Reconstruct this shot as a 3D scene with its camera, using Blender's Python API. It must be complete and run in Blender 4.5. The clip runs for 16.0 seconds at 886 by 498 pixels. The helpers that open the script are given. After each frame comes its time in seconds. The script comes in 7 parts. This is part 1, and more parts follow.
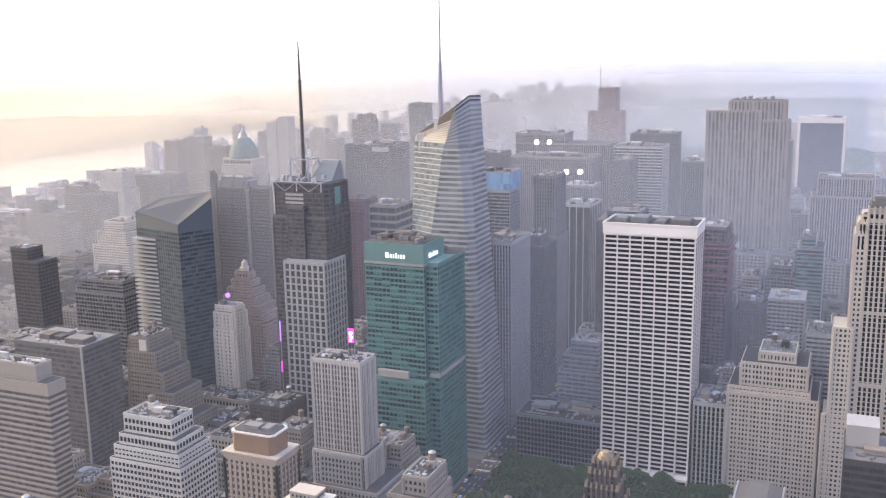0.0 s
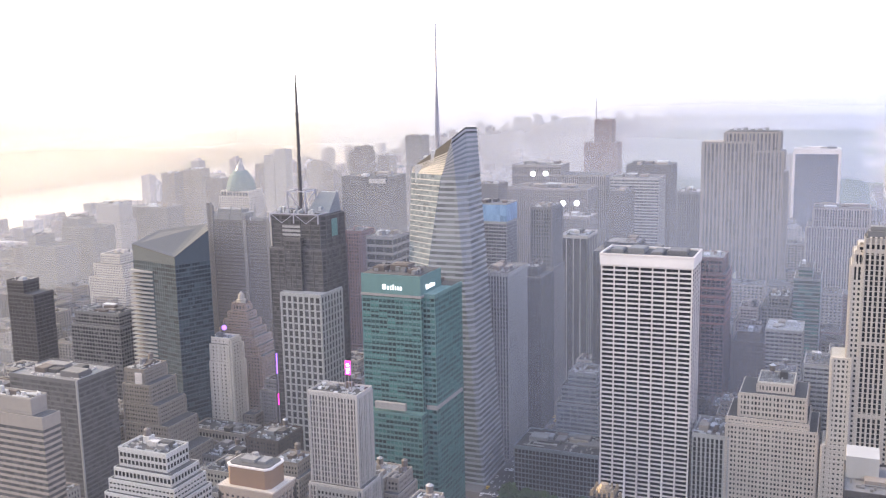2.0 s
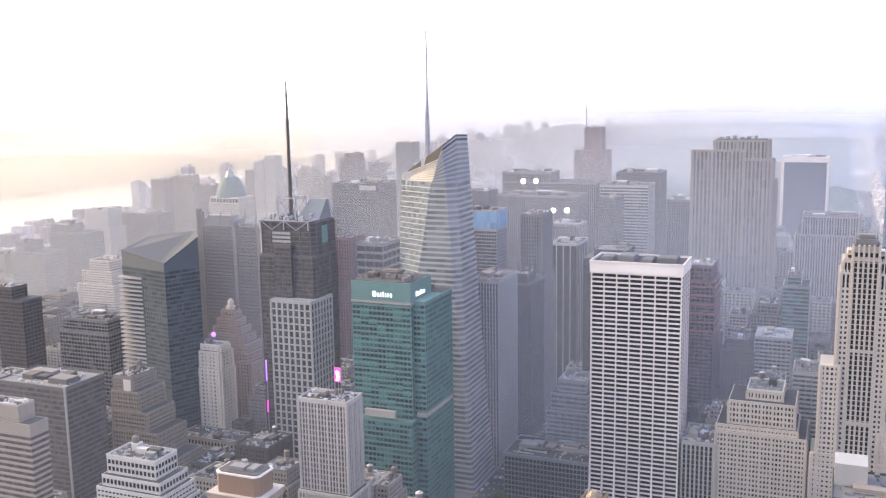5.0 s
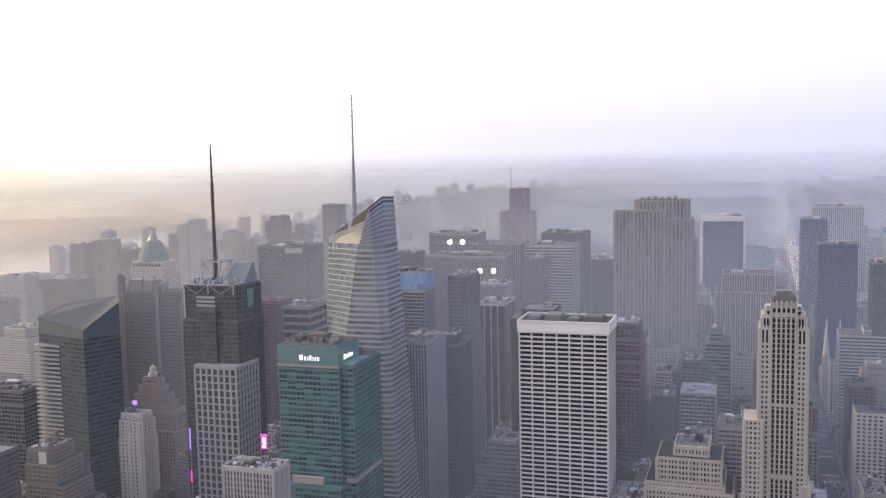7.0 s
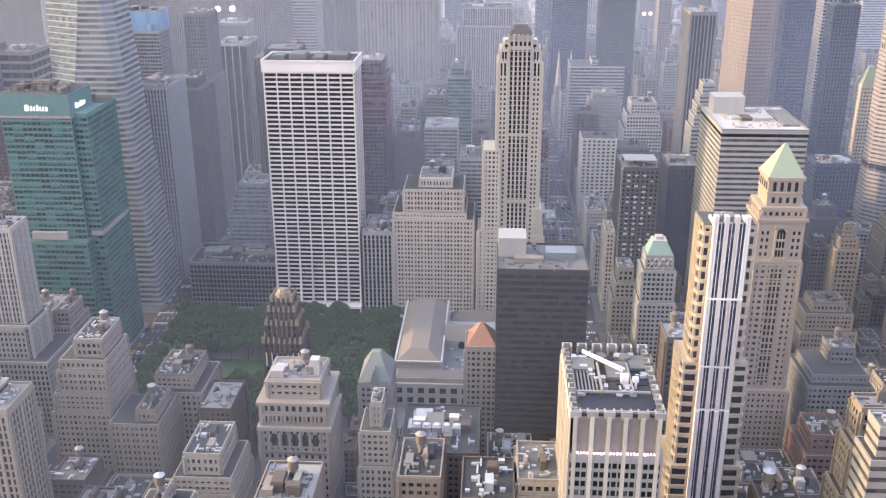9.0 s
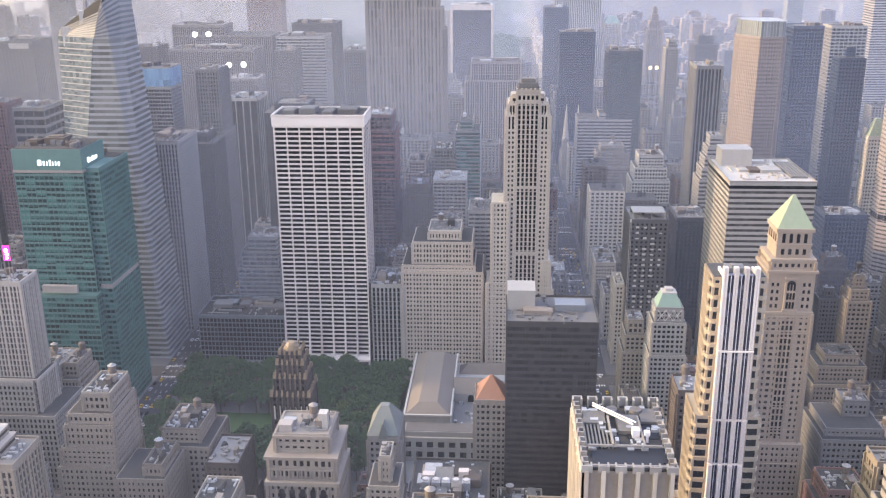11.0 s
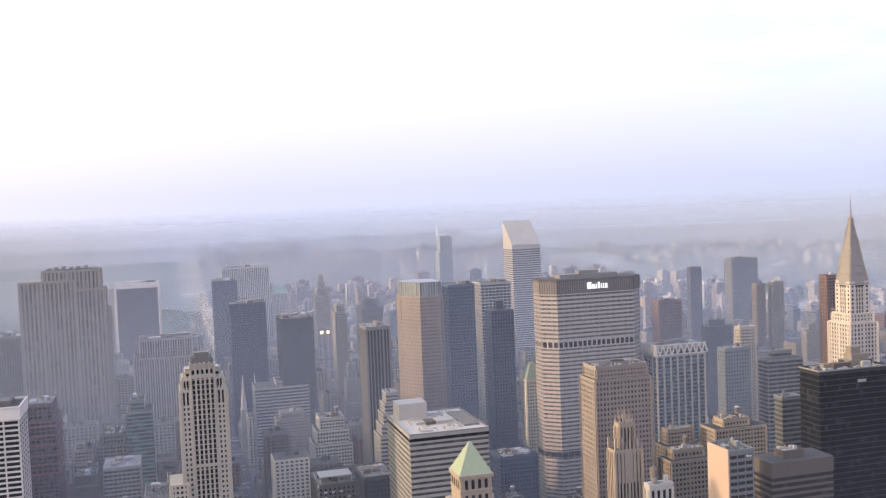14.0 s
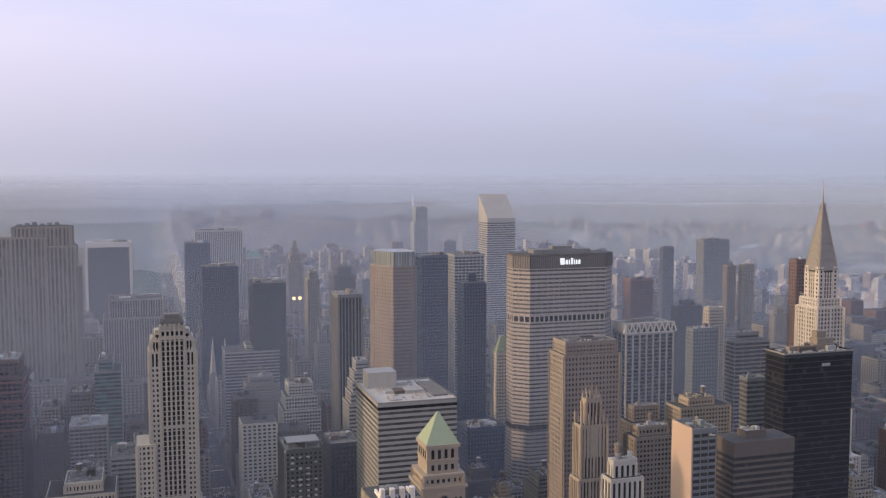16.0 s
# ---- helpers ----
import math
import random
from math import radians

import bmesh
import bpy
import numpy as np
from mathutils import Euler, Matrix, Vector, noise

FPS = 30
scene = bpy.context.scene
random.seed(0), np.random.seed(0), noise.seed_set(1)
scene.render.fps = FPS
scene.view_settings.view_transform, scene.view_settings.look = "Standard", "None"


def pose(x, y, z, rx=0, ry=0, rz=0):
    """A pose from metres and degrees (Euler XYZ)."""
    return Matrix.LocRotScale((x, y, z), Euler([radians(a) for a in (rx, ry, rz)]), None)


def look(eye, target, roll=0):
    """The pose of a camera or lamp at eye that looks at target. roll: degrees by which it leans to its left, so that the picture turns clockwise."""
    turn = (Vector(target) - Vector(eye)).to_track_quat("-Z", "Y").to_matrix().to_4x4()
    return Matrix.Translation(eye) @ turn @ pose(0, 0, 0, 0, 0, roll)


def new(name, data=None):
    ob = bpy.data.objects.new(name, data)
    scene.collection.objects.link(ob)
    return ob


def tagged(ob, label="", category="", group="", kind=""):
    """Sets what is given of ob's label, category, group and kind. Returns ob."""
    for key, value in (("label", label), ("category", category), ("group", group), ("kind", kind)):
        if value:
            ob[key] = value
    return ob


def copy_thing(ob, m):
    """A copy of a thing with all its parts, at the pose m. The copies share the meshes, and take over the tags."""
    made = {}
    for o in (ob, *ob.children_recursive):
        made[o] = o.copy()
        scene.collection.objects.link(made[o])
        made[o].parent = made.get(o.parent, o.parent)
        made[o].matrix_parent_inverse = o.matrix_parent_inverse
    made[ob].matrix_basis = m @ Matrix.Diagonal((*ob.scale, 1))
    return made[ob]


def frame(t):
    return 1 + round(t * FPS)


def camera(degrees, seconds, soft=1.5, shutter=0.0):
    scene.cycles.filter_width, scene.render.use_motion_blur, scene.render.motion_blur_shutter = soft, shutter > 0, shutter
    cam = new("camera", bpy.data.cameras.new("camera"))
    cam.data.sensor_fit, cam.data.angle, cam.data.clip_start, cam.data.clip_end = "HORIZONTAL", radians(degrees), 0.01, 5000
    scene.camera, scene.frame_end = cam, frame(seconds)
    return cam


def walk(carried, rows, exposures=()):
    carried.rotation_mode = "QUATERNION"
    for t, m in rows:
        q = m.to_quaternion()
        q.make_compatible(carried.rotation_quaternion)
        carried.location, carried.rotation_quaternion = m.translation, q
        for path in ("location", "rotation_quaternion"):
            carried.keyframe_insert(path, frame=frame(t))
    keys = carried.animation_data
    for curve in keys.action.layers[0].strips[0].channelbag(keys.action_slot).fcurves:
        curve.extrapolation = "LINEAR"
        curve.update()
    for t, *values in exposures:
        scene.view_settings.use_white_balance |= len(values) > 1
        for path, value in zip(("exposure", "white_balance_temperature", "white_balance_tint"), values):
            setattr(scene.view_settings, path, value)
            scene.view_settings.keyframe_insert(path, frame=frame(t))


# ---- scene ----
# Evening view over a midtown street grid from a high terrace: x runs east, y uptown, z up.
EYE = 321.0
cam = camera(49.4, 16.0, soft=1.22)
# seconds, heading to the right of uptown, pitch, lean
ROWS = [
    (0.0, -23.41, -11.43, 1.05),
    (0.5, -23.88, -10.41, 1.01),
    (1.0, -23.98, -10.12, 1.13),
    (1.5, -23.40, -9.51, 1.20),
    (2.0, -23.19, -9.56, 1.17),
    (2.5, -22.69, -9.51, 1.51),
    (3.0, -22.76, -9.02, 1.60),
    (5.3, -22.39, -9.21, 0.73),
    (5.5, -21.92, -9.41, 0.30),
    (6.0, -19.10, -7.87, 0.40),
    (6.3, -19.15, -4.10, 3.00),
    (6.5, -20.00, -3.62, 4.24),
    (6.8, -19.75, -4.25, 2.70),
    (7.0, -18.18, -5.58, 1.12),
    (7.3, -13.90, -10.90, 1.40),
    (7.5, -12.21, -15.97, 0.76),
    (7.8, -7.40, -18.00, 0.95),
    (8.0, -4.35, -19.05, 1.00),
    (8.5, -4.15, -20.14, 0.41),
    (9.0, -3.14, -21.13, 0.12),
    (9.2, -2.92, -21.38, 0.12),
    (11.3, -3.70, -16.03, 0.40),
    (11.5, -2.16, -12.65, 1.60),
    (11.8, 1.15, -10.60, 0.55),
    (12.0, 3.98, -10.59, -0.61),
    (12.3, 10.15, -10.15, -1.20),
    (12.5, 10.63, -8.62, -1.80),
    (13.0, 12.84, -8.54, -1.41),
    (13.3, 12.10, -8.80, 0.20),
    (13.5, 8.23, -8.67, 2.65),
    (13.7, 8.50, -6.80, 3.20),
    (13.8, 11.10, -4.80, 3.50),
    (14.0, 15.84, -2.67, 2.25),
    (14.2, 16.80, -1.00, 0.50),
    (14.5, 16.69, 0.73, -0.20),
    (15.0, 16.07, -2.50, 0.30),
    (15.5, 15.81, -3.27, 0.42),
    (16.0, 17.31, -4.43, 0.02),
]
walk(cam, [(t, pose(0, 0, EYE, 90 + pitch, 0, -heading) @ pose(0, 0, 0, 0, 0, -lean)) for t, heading, pitch, lean in ROWS],
     exposures=[(0, 0.96), (0.6, 1.08), (3, 1.12), (5.5, 1.08), (6, 1.02), (6.6, 0.84), (7, 0.38), (7.5, 0.97), (8.1, 1.27), (9, 1.12), (11.5, 0.82), (12.5, 0.47), (13.5, 0.48), (14, 0.4), (14.5, -0.03), (15.2, -0.22), (16, -0.25)])

# ---- sky and sun ----
SUN_AZ, SUN_EL = -91.0, 14.0
sun_way = Vector((math.sin(radians(SUN_AZ)) * math.cos(radians(SUN_EL)), math.cos(radians(SUN_AZ)) * math.cos(radians(SUN_EL)), math.sin(radians(SUN_EL))))
sun = new("sun", bpy.data.lights.new("sun", "SUN"))
sun.data.energy, sun.data.angle, sun.data.color = 3.2, radians(3.0), (1.0, 0.70, 0.43)
sun.matrix_world = look(sun_way * 3000, (0, 0, 0))


class Net:
    """Short hand for a node tree."""

    def __init__(self, tree):
        self.tree = tree
        tree.nodes.clear()

    def node(self, kind, ins=None, **props):
        n = self.tree.nodes.new(kind)
        for key, value in props.items():
            setattr(n, key, value)
        for key, value in (ins or {}).items():
            if hasattr(value, "is_output"):
                self.tree.links.new(value, n.inputs[key])
            else:
                n.inputs[key].default_value = value
        return n

    def ramp(self, fac, stops):
        n = self.node("ShaderNodeValToRGB", {0: fac})
        while len(n.color_ramp.elements) < len(stops):
            n.color_ramp.elements.new(0.5)
        for e, (at, col) in zip(n.color_ramp.elements, stops):
            e.position, e.color = at, (*col, 1)
        return n.outputs[0]

    def mix(self, fac, a, b, how="MIX"):
        n = self.node("ShaderNodeMix", data_type="RGBA", blend_type=how)
        for i, v in ((0, fac), (6, a), (7, b)):
            if hasattr(v, "is_output"):
                self.tree.links.new(v, n.inputs[i])
            else:
                n.inputs[i].default_value = v if i == 0 else (*v, 1)
        return n.outputs[2]

    def math(self, how, a, b=0.0):
        return self.node("ShaderNodeMath", {0: a, 1: b}, operation=how).outputs[0]

    def vec(self, how, a, b=(0, 0, 0)):
        return self.node("ShaderNodeVectorMath", {0: a, 1: b}, operation=how).outputs


world = bpy.data.worlds.new("evening_sky")
scene.world = world
world.use_nodes = True
w = Net(world.node_tree)
sky = w.node("ShaderNodeTexSky", sky_type="NISHITA", sun_disc=False, sun_elevation=radians(SUN_EL), sun_rotation=radians(SUN_AZ), altitude=0, air_density=1.0, dust_density=4.0, ozone_density=2.0)
way = w.node("ShaderNodeTexCoord").outputs["Generated"]
height = w.node("ShaderNodeSeparateXYZ", {0: way}).outputs[2]
# hazy overcast: pale lavender, brighter and warmer towards the low sun
toward = w.math("MULTIPLY_ADD", w.vec("DOT_PRODUCT", way, sun_way)[1], 0.5)
toward.node.inputs[2].default_value = 0.5
veil_tint = w.ramp(toward, [(0.0, (0.44, 0.47, 0.61)), (0.45, (0.56, 0.56, 0.725)), (0.62, (0.67, 0.635, 0.76)), (0.74, (0.82, 0.75, 0.76)), (0.80, (0.98, 0.88, 0.78)), (0.85, (1.18, 1.0, 0.58)), (0.90, (1.5, 1.25, 0.75)), (1.0, (2.2, 1.75, 1.05))])
up = w.ramp(height, [(0.0, (0.80, 0.82, 0.82)), (0.02, (0.82, 0.83, 0.84)), (0.12, (1.10, 1.06, 1.10)), (0.22, (1.24, 1.20, 1.24)), (0.40, (1.02, 1.1, 1.22)), (1.0, (0.74, 0.92, 1.24))])
haze_sky = w.mix(1.0, veil_tint, up, "MULTIPLY")
flat = w.vec("MULTIPLY", way, (1.0, 1.0, 4.0))[0]
puffs = w.node("ShaderNodeTexNoise", {"Vector": flat, "Scale": 4.5, "Detail": 5.0, "Roughness": 0.55}).outputs[0]
bank = w.math("MULTIPLY", w.ramp(puffs, [(0.46, (0, 0, 0)), (0.60, (1, 1, 1))]), w.ramp(height, [(0.12, (0, 0, 0)), (0.22, (1, 1, 1))]))
# a gap of blue sky between the clouds high over the east
gap_way = Vector((0.66, 0.84, 0.235)).normalized()
near_gap = w.ramp(w.vec("DOT_PRODUCT", way, gap_way)[1], [(0.978, (0, 0, 0)), (0.996, (1, 1, 1))])
wisps = w.node("ShaderNodeTexNoise", {"Vector": flat, "Scale": 9.0, "Detail": 6.0, "Roughness": 0.6}).outputs[0]
gap = w.math("MULTIPLY", near_gap, w.ramp(wisps, [(0.40, (0, 0, 0)), (0.58, (1, 1, 1))]))
haze_sky = w.mix(w.math("MULTIPLY", gap, 0.55), haze_sky, (0.46, 0.54, 0.83))
cloudy = w.mix(w.math("MULTIPLY", bank, 0.75), haze_sky, (0.50, 0.56, 0.80))
back = w.node("ShaderNodeBackground", {"Color": w.mix(0.86, w.vec("SCALE", sky.outputs[0])[0], cloudy), "Strength": 1.55})
back.inputs[0].links[0].from_node.inputs[6].links[0].from_node.inputs[3].default_value = 0.10
w.node("ShaderNodeOutputWorld", {0: back.outputs[0]})


# ---- materials ----
def stuff_of(name):
    m = bpy.data.materials.new(name)
    m.use_nodes = True
    return m, Net(m.node_tree)


def wall_paint(name, col, rough=0.85, vary=0.25, grain=0.5, streak=0.25):
    """Masonry, stone or panels: stains at two scales, rain streaks, a tint for each building."""
    m, n = stuff_of(name)
    at = n.node("ShaderNodeNewGeometry").outputs["Position"]
    fine = n.node("ShaderNodeTexNoise", {"Vector": at, "Scale": grain, "Detail": 6.0, "Roughness": 0.65}).outputs[0]
    big = n.node("ShaderNodeTexNoise", {"Vector": at, "Scale": 0.045, "Detail": 3.0}).outputs[0]
    drip = n.node("ShaderNodeTexNoise", {"Vector": n.vec("MULTIPLY", at, (0.6, 0.6, 0.02))[0], "Scale": 1.0, "Detail": 4.0}).outputs[0]
    own = n.node("ShaderNodeObjectInfo").outputs["Random"]
    col = [c * 0.88 + 0.05 for c in col] if max(col) > 0.1 else [c * 1.15 for c in col]
    dark, light = [c * (1 - vary) for c in col], [min(0.95, c * (1 + vary * 0.7)) for c in col]
    c = n.mix(fine, tuple(dark), tuple(light))
    c = n.mix(n.math("MULTIPLY", n.ramp(big, [(0.35, (0, 0, 0)), (0.7, (1, 1, 1))]), 0.35), c, tuple(x * 0.72 for x in col))
    c = n.mix(n.math("MULTIPLY", n.ramp(drip, [(0.48, (0, 0, 0)), (0.75, (1, 1, 1))]), streak), c, tuple(x * 0.55 for x in col))
    c = n.mix(1.0, c, n.ramp(own, [(0.0, (0.84, 0.80, 0.78)), (1.0, (1.12, 1.12, 1.1))]), "MULTIPLY")
    b = n.node("ShaderNodeBump", {"Height": fine, "Strength": 0.35, "Distance": 0.15})
    s = n.node("ShaderNodeBsdfPrincipled", {"Base Color": c, "Roughness": rough, "Normal": b.outputs[0]})
    n.node("ShaderNodeOutputMaterial", {0: s.outputs[0]})
    return m


def glazing(name, col, blind, share=0.3, rough=0.18, cell=(2.9, 2.9, 3.7), spec=0.5, metal=0.0):
    """Window glass seen from afar: each bay has its own depth of room or blind behind it."""
    m, n = stuff_of(name)
    at = n.node("ShaderNodeNewGeometry").outputs["Position"]
    cells = n.vec("FLOOR", n.vec("DIVIDE", at, cell)[0])[0]
    chance = n.node("ShaderNodeTexWhiteNoise", {"Vector": cells}).outputs[0]
    c = n.ramp(chance, [(0.0, tuple(x * 0.55 for x in col)), (1 - share, col), (1.0, blind)])
    wide = n.node("ShaderNodeTexNoise", {"Vector": at, "Scale": 0.06, "Detail": 2.0}).outputs[0]
    c = n.mix(n.math("MULTIPLY", wide, 0.45), c, tuple(x * 0.45 for x in col))
    s = n.node("ShaderNodeBsdfPrincipled", {"Base Color": c, "Roughness": rough, "Specular IOR Level": spec, "Metallic": metal})
    n.node("ShaderNodeOutputMaterial", {0: s.outputs[0]})
    return m


def plain(name, col, rough=0.6, metal=0.0, vary=0.2, scale=0.8, glow=0.0):
    m, n = stuff_of(name)
    at = n.node("ShaderNodeNewGeometry").outputs["Position"]
    t = n.node("ShaderNodeTexNoise", {"Vector": at, "Scale": scale, "Detail": 5.0}).outputs[0]
    c = n.mix(t, tuple(x * (1 - vary) for x in col), tuple(min(1.0, x * (1 + vary)) for x in col))
    ins = {"Base Color": c, "Roughness": rough, "Metallic": metal}
    if glow:
        ins["Emission Color"], ins["Emission Strength"] = (*col, 1), glow
    s = n.node("ShaderNodeBsdfPrincipled", ins)
    n.node("ShaderNodeOutputMaterial", {0: s.outputs[0]})
    return m


TRAVERTINE = wall_paint("white_travertine", (0.72, 0.665, 0.625), 0.6, 0.08, 0.4, 0.12)
LIMESTONE = wall_paint("limestone", (0.285, 0.252, 0.21))
TAN = wall_paint("tan_brick", (0.205, 0.170, 0.133))
CREAM = wall_paint("cream_terracotta", (0.49, 0.442, 0.372), 0.8, 0.2)
BROWN = wall_paint("brown_brick", (0.085, 0.068, 0.058))
REDDISH = wall_paint("red_brick", (0.128, 0.058, 0.05))
GREYSTONE = wall_paint("grey_stone", (0.128, 0.124, 0.12))
PALE = wall_paint("pale_concrete", (0.28, 0.27, 0.255), 0.8, 0.15)
WHITE = wall_paint("white_glazed_brick", (0.42, 0.40, 0.37), 0.7, 0.12)
BLACKBRICK = wall_paint("black_brick", (0.04, 0.036, 0.034))
ROSESTONE = wall_paint("weathered_rose_limestone", (0.31, 0.265, 0.245))
ORANGE = wall_paint("orange_brick", (0.165, 0.078, 0.025))
DARKSTEEL = wall_paint("dark_bronze_panel", (0.055, 0.051, 0.052), 0.65, 0.2, 0.5, 0.1)
BLACKSTEEL = wall_paint("black_panel", (0.014, 0.016, 0.023), 0.65, 0.2, 0.5, 0.05)
TEAL = wall_paint("teal_spandrel", (0.062, 0.18, 0.165), 0.45, 0.25, 0.3, 0.1)
BLUEGREY = wall_paint("blue_grey_panel", (0.13, 0.15, 0.17), 0.4, 0.2)
AMBERBRICK = wall_paint("amber_brick", (0.31, 0.245, 0.19), 0.8, 0.2)
SALMONBRICK = wall_paint("salmon_brick", (0.43, 0.295, 0.225), 0.8, 0.12)
GOLDCREAM = wall_paint("golden_cream_brick", (0.37, 0.30, 0.205), 0.8, 0.15)
SILVER = wall_paint("silver_spandrel", (0.35, 0.365, 0.385), 0.3, 0.12, 0.4, 0.1)
CHARCOAL = wall_paint("charcoal_brick", (0.066, 0.068, 0.076), 0.8, 0.2)
HONEYSTONE = wall_paint("honey_coloured_brick", (0.305, 0.24, 0.178), 0.8, 0.2)
GOLDSTONE = wall_paint("golden_brick", (0.25, 0.21, 0.19), 0.8, 0.2)
RUSTBRICK = wall_paint("rust_brown_brick", (0.27, 0.185, 0.145), 0.85, 0.2)
TAUPEPANEL = wall_paint("taupe_panel", (0.085, 0.08, 0.08), 0.6, 0.12, 0.4, 0.1)
CONCRETE = wall_paint("ribbed_concrete", (0.165, 0.142, 0.133), 0.9, 0.15)
GLASS = glazing("dark_window_glass", (0.016, 0.016, 0.018), (0.13, 0.122, 0.11), 0.3, 0.3, spec=0.2)
GLASS_BLACK = glazing("black_window_glass", (0.008, 0.008, 0.010), (0.035, 0.035, 0.037), 0.2, 0.4, spec=0.1)
GLASS_TEAL = glazing("teal_window_glass", (0.010, 0.040, 0.040), (0.065, 0.19, 0.172), 0.62, 0.3, (6.4, 6.4, 3.9))
GLASS_BLUE = glazing("blue_window_glass", (0.04, 0.055, 0.07), (0.12, 0.15, 0.18), 0.4, 0.12)
GLASS_PALE = glazing("pale_window_glass", (0.21, 0.215, 0.21), (0.31, 0.31, 0.30), 0.5, 0.25, (8.0, 8.0, 4.25), metal=0.25)
# nearly matte: the facet's sky reflection is painted as base colour
GLASS_SKYPAINT = glazing("matte_sky_tone_glass", (0.155, 0.185, 0.215), (0.20, 0.235, 0.265), 0.5, 0.95, (3.0, 3.0, 2.1), spec=0.05)
GLASS_NAVY = glazing("navy_curtain_glass", (0.018, 0.026, 0.048), (0.028, 0.041, 0.072), 0.4, 0.15, (40, 40, 3.9))
SLATE = wall_paint("slate_blue_panel", (0.024, 0.038, 0.074), 0.5, 0.15, 0.4, 0.1)
GLASS_STONE = glazing("pale_shaded_windows", (0.135, 0.118, 0.112), (0.19, 0.17, 0.16), 0.5, 0.5, (4.6, 4.6, 11.7), spec=0.2)
GLASS_SMOKE = glazing("smoked_bronze_glass", (0.030, 0.026, 0.026), (0.045, 0.04, 0.04), 0.3, 0.45, spec=0.3)
GLASS_TAUPE = glazing("taupe_tinted_glass", (0.075, 0.07, 0.07), (0.10, 0.095, 0.092), 0.35, 0.4, spec=0.3)
GLASS_CROWN = glazing("pale_crown_glass", (0.24, 0.26, 0.25), (0.28, 0.30, 0.29), 0.5, 0.3, (2.6, 2.6, 40))
GLASS_DARKTEAL = glazing("dark_teal_glass", (0.03, 0.056, 0.058), (0.045, 0.08, 0.08), 0.4, 0.25, spec=0.3)
GLASS_WEDGE = glazing("blue_grey_tower_glass", (0.028, 0.044, 0.054), (0.052, 0.076, 0.088), 0.5, 0.5, (6, 6, 3.9), spec=0.2)
WEDGEGREY = wall_paint("brushed_grey_cladding", (0.046, 0.052, 0.062), 0.9, 0.15, 0.4, 0.1)
WEDGETEAL = wall_paint("dark_teal_spandrel", (0.045, 0.064, 0.078), 0.8, 0.2, 0.4, 0.1)
GLASS_SKY = glazing("sky_blue_glass", (0.22, 0.36, 0.52), (0.26, 0.40, 0.56), 0.4, 0.3, (4, 4, 30), spec=0.3)
ROOFING = wall_paint("tar_and_gravel_roof", (0.042, 0.041, 0.041), 0.95, 0.35, 0.3, 0.0)
ROOF_PALE = wall_paint("pale_roof_membrane", (0.22, 0.215, 0.21), 0.9, 0.25, 0.2, 0.0)
ROOF_GREY = wall_paint("grey_roof_felt", (0.11, 0.107, 0.104), 0.95, 0.3, 0.25, 0.0)
ROOF_TAUPE = wall_paint("taupe_metal_roof", (0.15, 0.122, 0.098), 0.95, 0.2, 0.25, 0.2)
PLANT = plain("galvanised_plant", (0.36, 0.365, 0.37), 0.5, 0.3, 0.35, 0.4)
TANKWOOD = plain("weathered_tank_wood", (0.125, 0.105, 0.09), 0.9)
COPPER = wall_paint("verdigris_copper", (0.24, 0.37, 0.30), 0.7, 0.2, 0.5, 0.35)
YELLOWCOPPER = wall_paint("yellow_green_copper", (0.30, 0.38, 0.24), 0.7, 0.2, 0.5, 0.35)
SPIRESTEEL = plain("pale_spire_steel", (0.33, 0.32, 0.35), 0.5, 0.2)
MASTSTEEL = plain("painted_mast_steel", (0.22, 0.21, 0.23), 0.5, 0.4)
MASTWHITE = plain("white_mast_steel", (0.70, 0.68, 0.70), 0.5, 0.1)
TERRACOTTA = wall_paint("terracotta_tiles", (0.29, 0.13, 0.07), 0.85, 0.2)
LETTERS = plain("lit_white_letters", (0.95, 0.97, 1.0), 0.5, glow=0.9)
PINKSIGN = plain("pink_neon_sign", (1.0, 0.03, 0.42), 0.5, vary=0.0, glow=1.3)
VIOLETSIGN = plain("violet_neon", (0.35, 0.15, 1.0), 0.5, vary=0.0, glow=1.3)
FLOODLIGHT = plain("floodlight_lens", (1.0, 1.0, 0.97), 0.3, vary=0.0, glow=4.0)
WARMLIGHT = plain("warm_floodlight", (1.0, 0.72, 0.35), 0.3, vary=0.0, glow=3.0)
ASPHALT = wall_paint("asphalt", (0.06, 0.06, 0.062), 0.9, 0.3, 0.2, 0.0)
PAVING = wall_paint("concrete_paving", (0.115, 0.112, 0.108), 0.9, 0.2, 0.3, 0.0)
LINEPAINT = plain("white_road_paint", (0.7, 0.7, 0.68), 0.8)


def leafage(name, dark, light, scale):
    m, n = stuff_of(name)
    at = n.node("ShaderNodeNewGeometry").outputs["Position"]
    isl = n.node("ShaderNodeNewGeometry").outputs["Random Per Island"]
    t = n.node("ShaderNodeTexNoise", {"Vector": at, "Scale": scale, "Detail": 8.0, "Roughness": 0.7}).outputs[0]
    c = n.mix(n.math("MULTIPLY_ADD", isl, 0.5), dark, light)
    n.tree.links.new(n.math("MULTIPLY", t, 0.5), c.node.inputs[0].links[0].from_node.inputs[2])
    b = n.node("ShaderNodeBump", {"Height": t, "Strength": 0.45, "Distance": 0.6})
    s = n.node("ShaderNodeBsdfPrincipled", {"Base Color": c, "Roughness": 0.9, "Normal": b.outputs[0]})
    n.node("ShaderNodeOutputMaterial", {0: s.outputs[0]})
    return m


